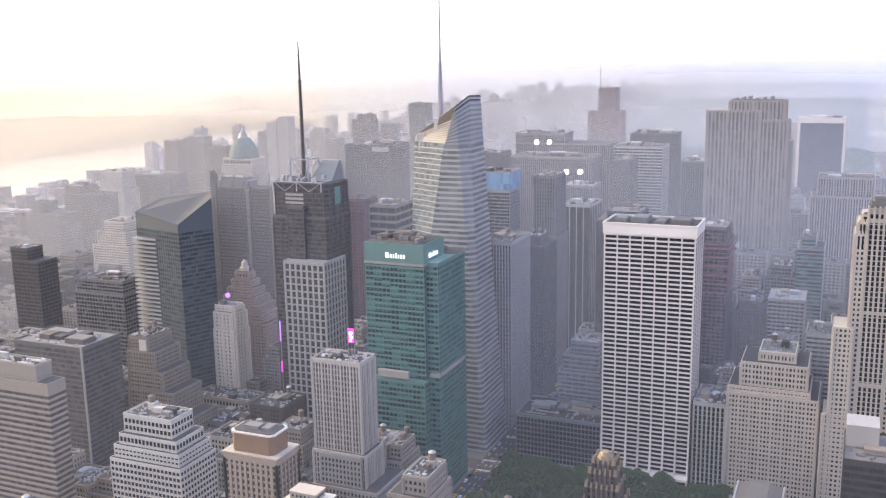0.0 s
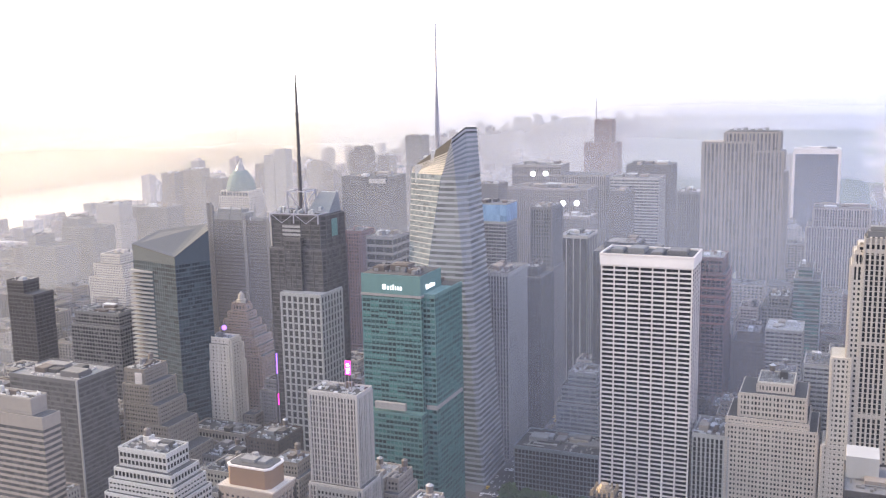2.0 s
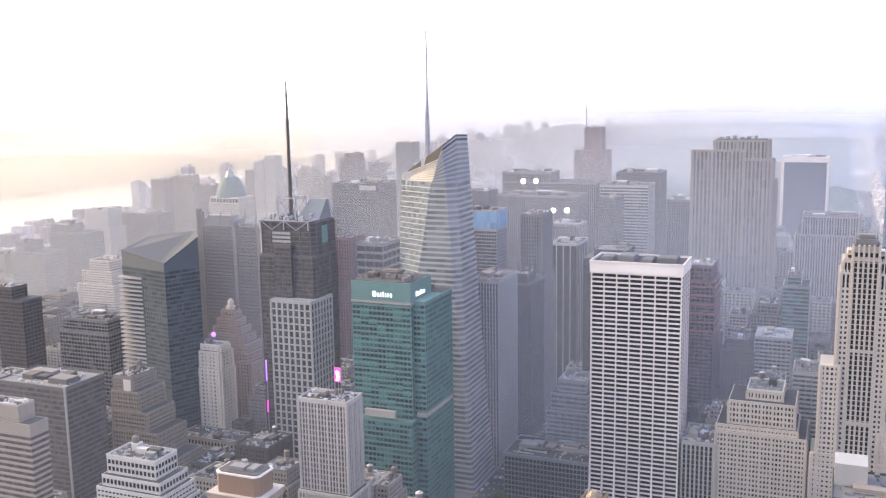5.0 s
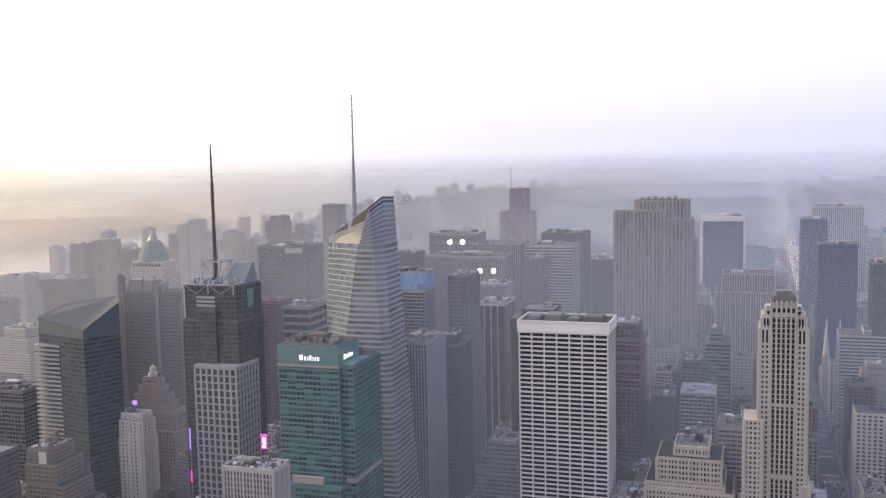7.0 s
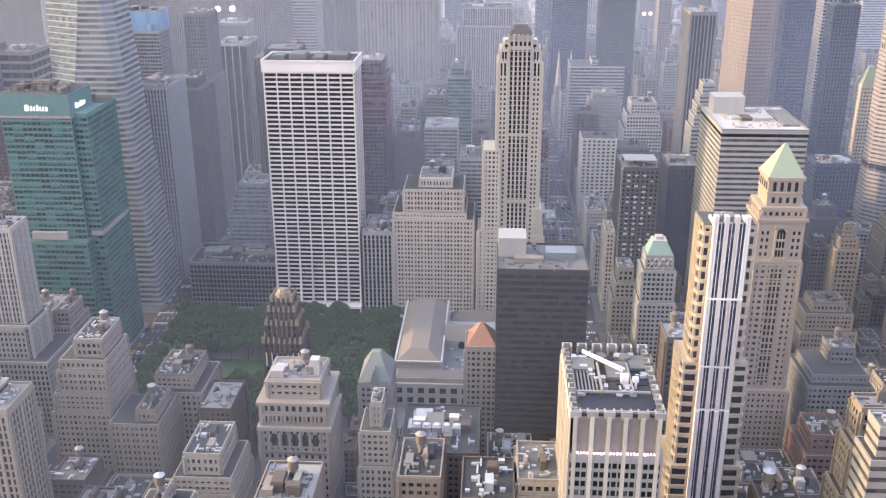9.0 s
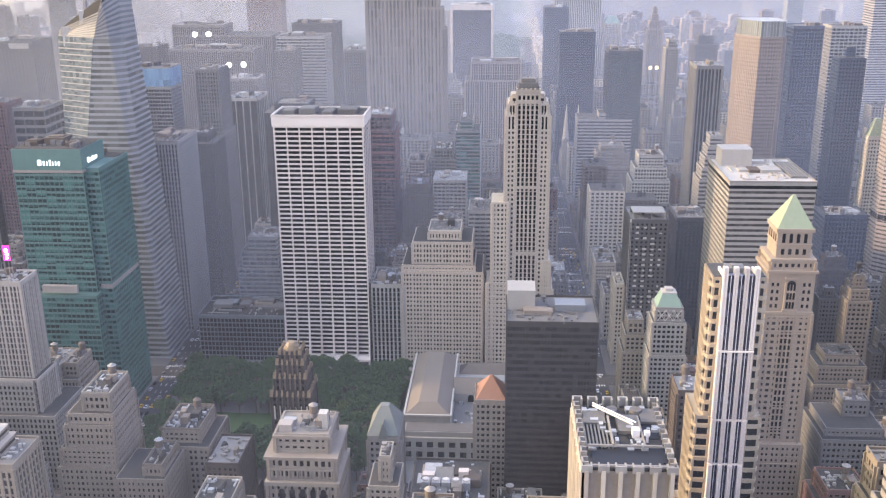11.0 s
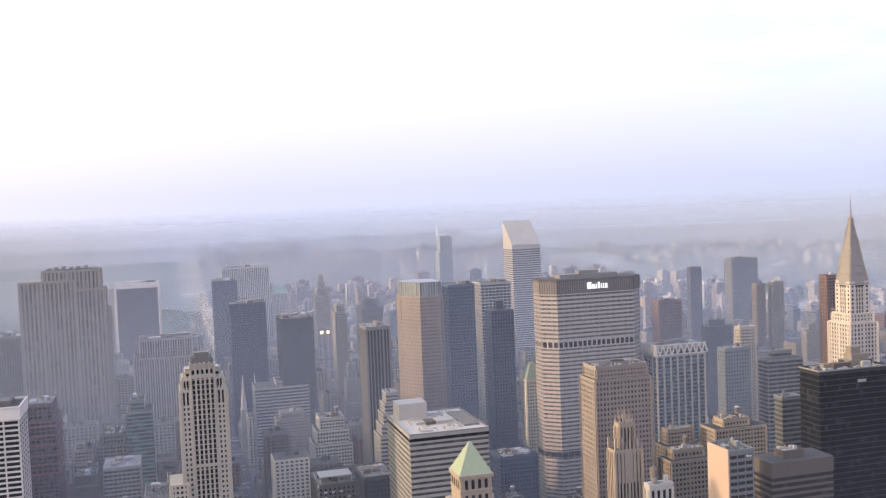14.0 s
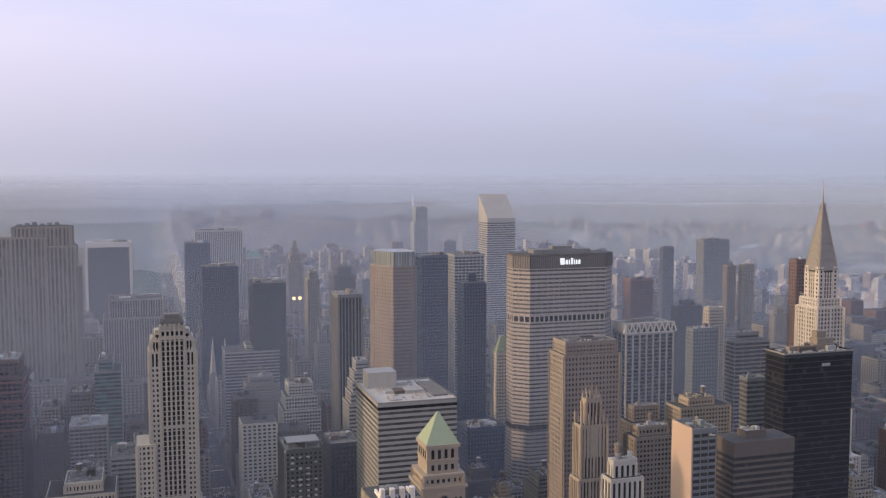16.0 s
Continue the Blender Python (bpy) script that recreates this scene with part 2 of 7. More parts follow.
LEAVES = leafage("plane_tree_leaves", (0.048, 0.078, 0.038), (0.070, 0.108, 0.05), 0.7)
FARGREEN = leafage("distant_tree_canopy", (0.02, 0.045, 0.03), (0.055, 0.09, 0.05), 0.08)
BARK = plain("tree_bark", (0.11, 0.09, 0.07), 0.95)
LAWN = plain("park_lawn", (0.05, 0.09, 0.03), 0.95, vary=0.3, scale=0.3)


def river():
    m, n = stuff_of("river_water")
    at = n.node("ShaderNodeNewGeometry").outputs["Position"]
    t = n.node("ShaderNodeTexNoise", {"Vector": n.vec("MULTIPLY", at, (0.05, 0.02, 0.05))[0], "Scale": 1.0, "Detail": 6.0}).outputs[0]
    b = n.node("ShaderNodeBump", {"Height": t, "Strength": 0.06, "Distance": 1.0})
    s = n.node("ShaderNodeBsdfPrincipled", {"Base Color": (0.80, 0.77, 0.72, 1), "Metallic": 0.75, "Roughness": 0.2, "IOR": 1.6, "Specular IOR Level": 1.0, "Normal": b.outputs[0]})
    n.node("ShaderNodeOutputMaterial", {0: s.outputs[0]})
    return m


WATER = river()


def city_ground(name="distant_city_ground", light=1.0):
    m, n = stuff_of(name)
    at = n.node("ShaderNodeNewGeometry").outputs["Position"]
    v = n.node("ShaderNodeTexVoronoi", {"Vector": at, "Scale": 0.02}).outputs["Color"]
    g = n.node("ShaderNodeSeparateXYZ", {0: v}).outputs[0]
    t = n.node("ShaderNodeTexNoise", {"Vector": at, "Scale": 0.004, "Detail": 6.0}).outputs[0]
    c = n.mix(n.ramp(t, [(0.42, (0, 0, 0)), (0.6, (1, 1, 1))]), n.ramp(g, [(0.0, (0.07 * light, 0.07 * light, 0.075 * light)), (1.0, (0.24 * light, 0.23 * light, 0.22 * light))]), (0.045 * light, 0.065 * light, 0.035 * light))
    s = n.node("ShaderNodeBsdfPrincipled", {"Base Color": c, "Roughness": 0.95})
    n.node("ShaderNodeOutputMaterial", {0: s.outputs[0]})
    return m


CITYGROUND = city_ground()
# same ground colours times 1.9: paleness of far haze painted in
FARLAND = city_ground("haze_paled_ground", 1.9)


def haze(name, cover, east=0.4, tall=400.0, deep=False, glow=0.0, west_side=(0.6, 1.0)):
    """Stand-in for evening haze: a tinted see-through sheet, denser or thinner from west to east, that lets most of the
    view through.
    """
    m, n = stuff_of(name)
    at = n.node("ShaderNodeNewGeometry").outputs["Position"]
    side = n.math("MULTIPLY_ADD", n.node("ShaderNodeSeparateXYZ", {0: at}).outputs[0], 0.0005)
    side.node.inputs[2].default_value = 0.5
    # sun glow of haze imitated: normals bent sunward, tint painted warm west, darker blue east
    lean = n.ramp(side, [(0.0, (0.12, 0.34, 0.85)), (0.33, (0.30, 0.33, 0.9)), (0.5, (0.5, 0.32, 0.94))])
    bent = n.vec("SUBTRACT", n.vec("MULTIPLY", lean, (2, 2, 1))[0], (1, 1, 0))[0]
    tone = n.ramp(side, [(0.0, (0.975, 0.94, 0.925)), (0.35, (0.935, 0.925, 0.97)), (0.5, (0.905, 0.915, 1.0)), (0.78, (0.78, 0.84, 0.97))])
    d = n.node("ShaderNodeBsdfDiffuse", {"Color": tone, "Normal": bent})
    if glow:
        # share of the sheet lit through by the low sun, tinted blue against its warmth
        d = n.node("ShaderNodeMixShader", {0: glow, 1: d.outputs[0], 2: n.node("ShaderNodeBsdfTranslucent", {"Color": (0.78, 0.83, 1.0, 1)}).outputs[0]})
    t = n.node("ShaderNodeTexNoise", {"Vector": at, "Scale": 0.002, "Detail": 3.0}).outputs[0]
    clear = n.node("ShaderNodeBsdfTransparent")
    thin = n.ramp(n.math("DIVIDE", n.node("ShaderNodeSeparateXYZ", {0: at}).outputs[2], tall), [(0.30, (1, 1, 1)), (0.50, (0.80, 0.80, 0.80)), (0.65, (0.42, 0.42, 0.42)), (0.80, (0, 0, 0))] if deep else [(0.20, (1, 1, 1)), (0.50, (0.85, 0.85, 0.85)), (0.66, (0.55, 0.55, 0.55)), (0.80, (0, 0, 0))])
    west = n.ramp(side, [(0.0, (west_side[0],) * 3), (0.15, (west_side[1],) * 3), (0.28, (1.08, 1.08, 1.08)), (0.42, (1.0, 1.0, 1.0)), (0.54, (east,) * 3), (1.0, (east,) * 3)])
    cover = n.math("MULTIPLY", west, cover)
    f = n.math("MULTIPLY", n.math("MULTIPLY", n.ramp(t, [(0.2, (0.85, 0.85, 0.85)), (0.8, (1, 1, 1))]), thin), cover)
    s = n.node("ShaderNodeMixShader", {0: f, 1: clear.outputs[0], 2: d.outputs[0]})
    n.node("ShaderNodeOutputMaterial", {0: s.outputs[0]})
    return m


# ---- mesh tools ----
class Shape:
    """Vertices and faces gathered for one mesh."""

    def __init__(self):
        self.v, self.f = [], []

    def loft(self, low, z0, high, z1):
        """A closed solid between two rings with equal counts; z0 and z1 are numbers or lists."""
        k, n = len(self.v), len(low)
        za = z0 if isinstance(z0, (list, tuple)) else [z0] * n
        zb = z1 if isinstance(z1, (list, tuple)) else [z1] * n
        self.v += [(x, y, z) for (x, y), z in zip(low, za)] + [(x, y, z) for (x, y), z in zip(high, zb)]
        self.f += [(k + i, k + (i + 1) % n, k + n + (i + 1) % n, k + n + i) for i in range(n)]
        self.f += [tuple(k + i for i in reversed(range(n))), tuple(k + n + i for i in range(n))]
        return self

    def prism(self, ring, z0, z1):
        return self.loft(ring, z0, ring, z1)

    def box(self, x0, x1, y0, y1, z0, z1):
        return self.prism([(x0, y0), (x1, y0), (x1, y1), (x0, y1)], z0, z1)

    def tube(self, x, y, r0, z0, z1, r1=None, sides=8):
        r1 = r0 if r1 is None else r1
        ang = [2 * math.pi * (i + 0.5) / sides for i in range(sides)]
        return self.loft([(x + r0 * math.cos(a), y + r0 * math.sin(a)) for a in ang], z0, [(x + r1 * math.cos(a), y + r1 * math.sin(a)) for a in ang], z1)

    def bar(self, p, q, r):
        p, q = Vector(p), Vector(q)
        d = (q - p).normalized()
        a = d.cross(Vector((0, 0, 1)) if abs(d.z) < 0.9 else Vector((1, 0, 0))).normalized() * r
        b = d.cross(a).normalized() * r
        k = len(self.v)
        self.v += [tuple(c + s) for c in (p, q) for s in (a + b, b - a, -a - b, a - b)]
        self.f += [(k + i, k + (i + 1) % 4, k + 4 + (i + 1) % 4, k + 4 + i) for i in range(4)] + [(k + 3, k + 2, k + 1, k), (k + 4, k + 5, k + 6, k + 7)]
        return self


def mesh_of(name, shape, mat):
    me = bpy.data.meshes.new(name)
    me.from_pydata(shape.v, [], shape.f)
    me.materials.append(mat)
    return me


def part(name, shape, mat, parent, label="", kind=""):
    ob = new(name, mesh_of(name, shape, mat))
    ob.parent = parent
    return tagged(ob, label, kind=kind)


TAKEN = []


def thing(name, x, y, label, category, group="", z=0.0):
    ob = new(name)
    ob.location = (x, y, z)
    ob.empty_display_size = 5
    return tagged(ob, label, category, group)


def rect(w, d):
    return [(-w / 2, 0), (w / 2, 0), (w / 2, d), (-w / 2, d)]


def chamfered(w, d, cx, cy):
    return [(-w / 2 + cx, 0), (w / 2 - cx, 0), (w / 2, cy), (w / 2, d - cy), (w / 2 - cx, d), (-w / 2 + cx, d), (-w / 2, d - cy), (-w / 2, cy)]


def grown(ring, by):
    cx, cy = sum(p[0] for p in ring) / len(ring), sum(p[1] for p in ring) / len(ring)
    hx, hy = max(abs(p[0] - cx) for p in ring), max(abs(p[1] - cy) for p in ring)
    return [(cx + (x - cx) * (hx + by) / hx, cy + (y - cy) * (hy + by) / hy) for x, y in ring]


def skin(core, wall, ring, z0, z1, floor=3.5, band=1.75, bay=2.9, pier=1.4, proud=0.25, cap=2.2, foot=0.0, course=0, rib=0.0):
    """Clads a prism: a glass core with storey bands and piers standing proud of it, so that windows are real recesses."""
    core.prism(ring, z0, z1 - 0.3)
    out = grown(ring, proud)
    count = max(1, round((z1 - z0 - cap - foot) / floor))
    step = (z1 - z0 - cap - foot) / count
    if band > 0:
        for k in range(count):
            z = z0 + foot + k * step
            wall.prism(grown(ring, proud - rib * 0.7) if rib else out, z, z + min(band, step * 0.9))
    if course:
        for k in {min(2, count - 1), max(0, count - 3), *range(9, count - 4, course)}:
            z = z0 + foot + k * step
            wall.prism(grown(ring, proud + 0.45), z + 0.2, z + 0.9)
    if foot:
        wall.prism(out, z0, z0 + foot)
    wall.prism(grown(ring, proud + 0.12), z1 - cap, z1)
    if pier > 0:
        n = len(ring)
        for i in range(n):
            a, b = Vector(ring[i]), Vector(ring[(i + 1) % n])
            run = b - a
            if run.length < 1.5:
                continue
            along = run.normalized()
            across = Vector((along.y, -along.x))
            bays = max(1, round(run.length / bay))
            beat = 3 if bays % 3 == 0 else 4 if bays % 4 == 0 else 2 if bays % 2 == 0 else 5
            for j in range(bays + 1):
                c = a + run * (j / bays)
                h = pier * 0.5
                if course or rib:
                    h *= 1.75 if j in (0, bays) else 1.3 if j % beat == 0 else 0.85
                p, q, o = c - along * h, c + along * h, across * (proud + (0.05 if course else 0.2) + (0.15 if rib and j % beat == 0 else 0.0))
                back = -across * 0.3
                wall.prism([tuple(p + o), tuple(q + o), tuple(q + back), tuple(p + back)], z0, z1 - cap * 0.5)


def roof_kit(th, w, d, z, seed, mat=None, busy=1.0, y0=0.0, x0=0.0, tank=0.3, coping=None, near=True):
    """Roof deck, parapet, plant, stair heads and, on older roofs, a wooden water tank."""
    r = random.Random(seed)
    part("roof", Shape().box(x0 - w / 2 + 0.3, x0 + w / 2 - 0.3, y0 + 0.3, y0 + d - 0.3, z - 0.25, z + 0.05), mat or r.choice((ROOFING, ROOFING, ROOFING, ROOF_GREY, ROOF_PALE)), th)
    para = Shape()
    hw, t, h = w / 2 + 0.5, 0.5, 1.1
    para.box(x0 - hw, x0 + hw, y0 - 0.5, y0, z, z + h).box(x0 - hw, x0 + hw, y0 + d, y0 + d + 0.5, z, z + h)
    para.box(x0 - hw, x0 - hw + t, y0, y0 + d, z, z + h).box(x0 + hw - t, x0 + hw, y0, y0 + d, z, z + h)
    part("parapet", para, coping or PALE, th)
    spots = max(1, int(busy * min(7, 1 + w * d / 260)))
    for i in range(spots):
        bw, bd, bh = r.uniform(0.10, 0.28) * w, r.uniform(0.14, 0.34) * d, r.uniform(1.5, 4.5)
        bx, by = x0 + r.uniform(-0.32, 0.32) * w, y0 + d * r.uniform(0.28, 0.72)
        unit = Shape().box(bx - bw / 2, bx + bw / 2, by - bd / 2, by + bd / 2, z + 0.05, z + bh)
        if r.random() < 0.5:
            unit.box(bx - bw / 2 + 0.4, bx + bw / 2 - 0.4, by - bd / 2 + 0.4, by + bd / 2 - 0.4, z + bh, z + bh + 0.35)
        part("roof_plant", unit, r.choice((PLANT, GREYSTONE, BROWN, ROOFING, TAN, coping or TAN)), th)
    if near:
        bits = Shape()
        for i in range(int(8 + min(40, w * d / 24))):
            bx, by = x0 + r.uniform(-0.44, 0.44) * w, y0 + d * r.uniform(0.07, 0.93)
            kind = r.random()
            if kind < 0.45:
                s, h = r.uniform(0.4, 1.4), r.uniform(0.5, 1.9)
                bits.box(bx - s, bx + s, by - s * 0.8, by + s * 0.8, z, z + h)
            elif kind < 0.65:
                bits.tube(bx, by, r.uniform(0.3, 0.9), z, z + r.uniform(0.8, 2.6), sides=6)
            elif kind < 0.85:
                run = r.uniform(2, 0.3 * w)
                bits.box(bx - run / 2, bx + run / 2, by - 0.4, by + 0.4, z + 0.2, z + 1.0)
            else:
                run = r.uniform(2, 0.3 * d)
                bits.box(bx - 0.35, bx + 0.35, by - run / 2, by + run / 2, z + 0.2, z + 0.9)
        part("roof_clutter", bits, r.choice((PLANT, PLANT, PALE, ROOF_PALE, GREYSTONE, WHITE)), th, "small vents, ducts and hatches", kind="stuff")
    if r.random() < tank:
        bx, by = x0 + r.uniform(-0.3, 0.3) * w, y0 + d * r.uniform(0.5, 0.8)
        legs = Shape().tube(bx, by, 1.5, z, z + 4.2, 1.7, 6)
        t = part("water_tank", Shape().tube(bx, by, 2.1, z + 4.2, z + 8.2, sides=12), TANKWOOD, th, "wooden rooftop water tank")
        part("tank_stand", legs, MASTSTEEL, t)
        part("tank_roof", Shape().tube(bx, by, 2.3, z + 8.2, z + 9.6, 0.1, 12), r.choice((PALE, PLANT, TANKWOOD)), t)


def block(name, x0, x1, y0, depth, tops, label, wall=LIMESTONE, glass=GLASS, roof=None, busy=1.0, tank=0.0, category="building", group="", seed=None, **clad):
    """A building of stacked tiers. tops: rows of (height, inset west, inset east, inset south, inset north)."""
    cx = (x0 + x1) / 2
    TAKEN.append((x0 - 1, x1 + 1, y0 - 1, y0 + depth + 1))
    th = thing(name, cx, y0, label, category, group)
    core, skinned, z = Shape(), Shape(), 0.0
    tiers = [(t, 0, 0, 0, 0) if not isinstance(t, tuple) else t for t in tops]
    for i, (top, iw, ie, isouth, inorth) in enumerate(tiers):
        ring = [(x0 - cx + iw, isouth), (x1 - cx - ie, isouth), (x1 - cx - ie, depth - inorth), (x0 - cx + iw, depth - inorth)]
        skin(core, skinned, ring, z, top, **clad)
        last = i == len(tiers) - 1
        if not last:
            part("terrace", Shape().prism(grown(ring, -0.2), top - 0.2, top + 0.04), ROOFING, th)
        z = top
    part("glazing", core, glass, th, kind="stuff")
    part("wall", skinned, wall, th, kind="stuff")
    top, iw, ie, isouth, inorth = tiers[-1]
    roof_kit(th, x1 - x0 - iw - ie, depth - isouth - inorth, top, seed if seed is not None else int(abs(x0 * 7 + y0 * 13)), roof, busy, isouth, (iw - ie) / 2, tank, wall, math.hypot(cx, y0) < 1050)
    return th


# ---- the setting ----
AVENUES = [-1890, -1630, -1356, -1080, -806, -530, -252, 70, 220, 366, 505, 655, 875, 1105, 1330]


def street(n):
    """Middle of a numbered cross street; the wide one at 42 runs a little further up."""
    return 19 + (n - 34) * 80.2 + (9 if n == 42 else 0)


ground = new("ground", mesh_of("ground", Shape().box(-9000, 9000, -9000, 9500, -1.0, 0.0), CITYGROUND))
tagged(ground, "flat city ground reaching to the hazy horizon", "ground", kind="structure")
roadbed = Shape()
for ax in AVENUES:
    roadbed.box(ax - 11, ax + 11, -250, 2040 if -806 < ax < 70 else 4900, 0.0, 0.06)
for n in range(31, 60):
    h = 9 if n in (42, 57) else 5.5
    for a, b in zip(AVENUES, AVENUES[1:]):
        roadbed.box(a + 11, b - 11, street(n) - h, street(n) + h, 0.0, 0.06)
road = new("road", mesh_of("road", roadbed, ASPHALT))
tagged(road, "dark asphalt avenues and cross streets in a grid", "road", kind="structure")
for a, b in zip(AVENUES, AVENUES[1:]):
    slabs = Shape()
    for n in range(31, 59):
        h0, h1 = (9 if n in (42, 57) else 5.5), (9 if n + 1 in (42, 57) else 5.5)
        slabs.box(a + 11, b - 11, street(n) + h0, street(n + 1) - h1, 0.0, 0.16)
    pav = new("pavement", mesh_of("pavement", slabs, PAVING))
    tagged(pav, "grey concrete pavement of the city blocks with kerbs", "pavement", kind="structure")
marks = Shape()
for ax in (-530, -252, 70, 220):
    for lane in (-4, 0, 4):
        for k in range(110):
            marks.box(ax + lane - 0.12, ax + lane + 0.12, 200 + k * 12, 204 + k * 12, 0.06, 0.075)
    for n in range(36, 56):
        for k in range(9):
            for s in (-9.5, 9.5):
                marks.box(ax - 8.5 + k * 2, ax - 7.6 + k * 2, street(n) + s - 1.3, street(n) + s + 1.3, 0.06, 0.075)
lane_marks = new("road_marking", mesh_of("road_marking", marks, LINEPAINT))
tagged(lane_marks, "white lane lines and crossings painted on the avenues", "road marking", kind="structure")

river_sheet = Shape()
river_sheet.prism([(-2540, -700), (-1870, -700), (-1875, 2600), (-1900, 5200), (-2050, 9400), (-2700, 9400), (-2480, 5200), (-2560, 2600)], 0.02, 0.25)
tagged(new("water", mesh_of("water", river_sheet, WATER)), "wide river shining pale in the evening glare", "river", kind="structure")
east_sheet = Shape()
east_sheet.prism([(1500, 200), (1720, 200), (1900, 2300), (2500, 3300), (3300, 4200), (3100, 4700), (2200, 3700), (1650, 2400)], 0.02, 0.25)
tagged(new("water", mesh_of("water", east_sheet, WATER)), "distant pale river beyond the eastern blocks", "river", kind="structure")


def rolling(name, x0, x1, y0, y1, nx, ny, height, mat, label, seed):
    """A sheet of low hills or tree canopy."""
    s = Shape()
    for j in range(ny + 1):
        for i in range(nx + 1):
            x, y = x0 + (x1 - x0) * i / nx, y0 + (y1 - y0) * j / ny
            edge = min(i, nx - i, 4 * min(j, ny - j)) / 3
            s.v.append((x, y, min(1.0, edge) * height(x, y)))
    s.f = [(j * (nx + 1) + i, j * (nx + 1) + i + 1, (j + 1) * (nx + 1) + i + 1, (j + 1) * (nx + 1) + i) for j in range(ny) for i in range(nx)]
    ob = new(name, mesh_of(name, s, mat))
    for p in ob.data.polygons:
        p.use_smooth = True
    return tagged(ob, label, "hills" if "hill" in name else "trees", kind="stuff")


def rise(x, y):
    """The far land lifts towards the horizon, so that it fades out in haze at the height of the true one."""
    far = max(0.0, math.hypot(x, y) - 3200) / 1700
    side = min(1.0, max(0.0, (math.degrees(math.atan2(x, y)) + 27) / 15))
    return 150 * min(1.0, far) ** 1.25 * side * side * (3 - 2 * side)


def far_land():
    s, na, nr = Shape(), 60, 26
    for j in range(nr + 1):
        for i in range(na + 1):
            a, q = radians(-28 + 80 * i / na), 3150 + 1790 * j / nr
            x, y = q * math.sin(a), q * math.cos(a)
            s.v.append((x, y, rise(x, y) + (0.5 if j else -2.0) + 7 * noise.noise(Vector((x, y, 5)) * 0.004) * min(1.0, j / 6)))
    s.f = [(j * (na + 1) + i, j * (na + 1) + i + 1, (j + 1) * (na + 1) + i + 1, (j + 1) * (na + 1) + i) for j in range(nr) for i in range(na)]
    return s


tagged(new("backdrop", mesh_of("backdrop", far_land(), FARLAND)), "far city land, ground colour painted paler for the hazy horizon", "backdrop", kind="structure")
rolling("hill_ridge", -4900, -2560, -300, 5600, 50, 90, lambda x, y: 26 + 22 * noise.noise(Vector((x, y, 3)) * 0.0012) + 8 * noise.noise(Vector((x, y, 3)) * 0.01), FARGREEN, "low wooded ridge across the river, faint in haze", 1)
rolling("park_canopy", -795, 45, 2048, 4950, 90, 300, lambda x, y: rise(x, y) + 6 + 9 * abs(noise.noise(Vector((x, y, 0)) * 0.055)) + 5 * noise.noise(Vector((x, y, 7)) * 0.18), FARGREEN, "dark green tree canopy of a large city park", 2)

# ---- main towers round the park ----
# white slab with a grid of dark strip windows and a plain white crown
TAKEN.append((-172, -98, 684, 742))
white_slab = thing("office_tower", -136, 690, "white travertine office slab with a grid of dark windows", "tower")
core, wall = Shape(), Shape()
ring = [(-33, 4), (33, 4), (33, 40), (-33, 40)]
skin(core, wall, ring, 0.5, 188.5, floor=3.5, band=1.3, bay=9.43, pier=0.95, proud=0.4, cap=1.0, foot=5.0)
part("glazing", core, GLASS_BLACK, white_slab, kind="stuff")
part("wall", wall, TRAVERTINE, white_slab, kind="stuff")
part("crown", Shape().prism(grown(ring, 1.3), 188.5, 195.5), TRAVERTINE, white_slab, "plain white stone crown")
for k in range(8):
    x = -33 + 9.43 * k
    flare = Shape()
    for a, b in ((0, 0.35), (0.35, 0.7), (0.7, 1.0)):
        y0, y1 = -5 * (1 - a) ** 2, -5 * (1 - b) ** 2
        flare.loft([(x - 0.5, 2.2 + y0), (x + 0.5, 2.2 + y0), (x + 0.5, 4), (x - 0.5, 4)], 42 * a, [(x - 0.5, 2.2 + y1), (x + 0.5, 2.2 + y1), (x + 0.5, 4), (x - 0.5, 4)], 42 * b)
    part("flared_rib", flare, TRAVERTINE, white_slab, "white ribs sweeping outward at the foot")
part("canopy", Shape().box(-34, 34, -6, 3, 4.4, 6.2), TRAVERTINE, white_slab)
part("roof", Shape().box(-33.5, 33.5, 3.5, 40.5, 195.5, 195.8), ROOFING, white_slab)
lip = Shape().box(-34.6, 34.6, 2.4, 3.6, 195.5, 197.2).box(-34.6, 34.6, 40.4, 41.6, 195.5, 197.2).box(-34.6, -33.4, 3.6, 40.4, 195.5, 197.2).box(33.4, 34.6, 3.6, 40.4, 195.5, 197.2)
part("parapet", lip, TRAVERTINE, white_slab)
for x, y, w, d, h in ((-24, 22, 9, 14, 2.5), (-10, 24, 12, 18, 3.5), (6, 20, 8, 20, 2.2), (20, 24, 14, 18, 3.0)):
    part("roof_plant", Shape().box(x - w / 2, x + w / 2, y - d / 2, y + d / 2, 195.8, 195.8 + h).box(x - w / 2 + 1, x + w / 2 - 1, y - d / 2 + 1, y + d / 2 - 1, 195.8 + h, 196.2 + h), GREYSTONE, white_slab)

# teal glass tower in two blocks, with lit letters on its crown
TAKEN.append((-325, -266, 588, 656))
teal = thing("office_tower", -297, 592, "teal green glass office tower with lit letters near its top", "tower")
core, wall = Shape(), Shape()
left, low = [(-23, 6), (23, 6), (23, 42), (-23, 42)], [(-22, 10), (32, 10), (32, 60), (-22, 60)]
front = [(-26, 0), (24.5, 0), (24.5, 30), (-26, 30)]
skin(core, wall, left, 60, 191, floor=3.9, band=1.5, bay=3.2, pier=0.28, proud=0.15, cap=14.0)
skin(core, wall, low, 0, 178, floor=3.9, band=1.7, bay=3.2, pier=0.28, proud=0.15, cap=3.0)
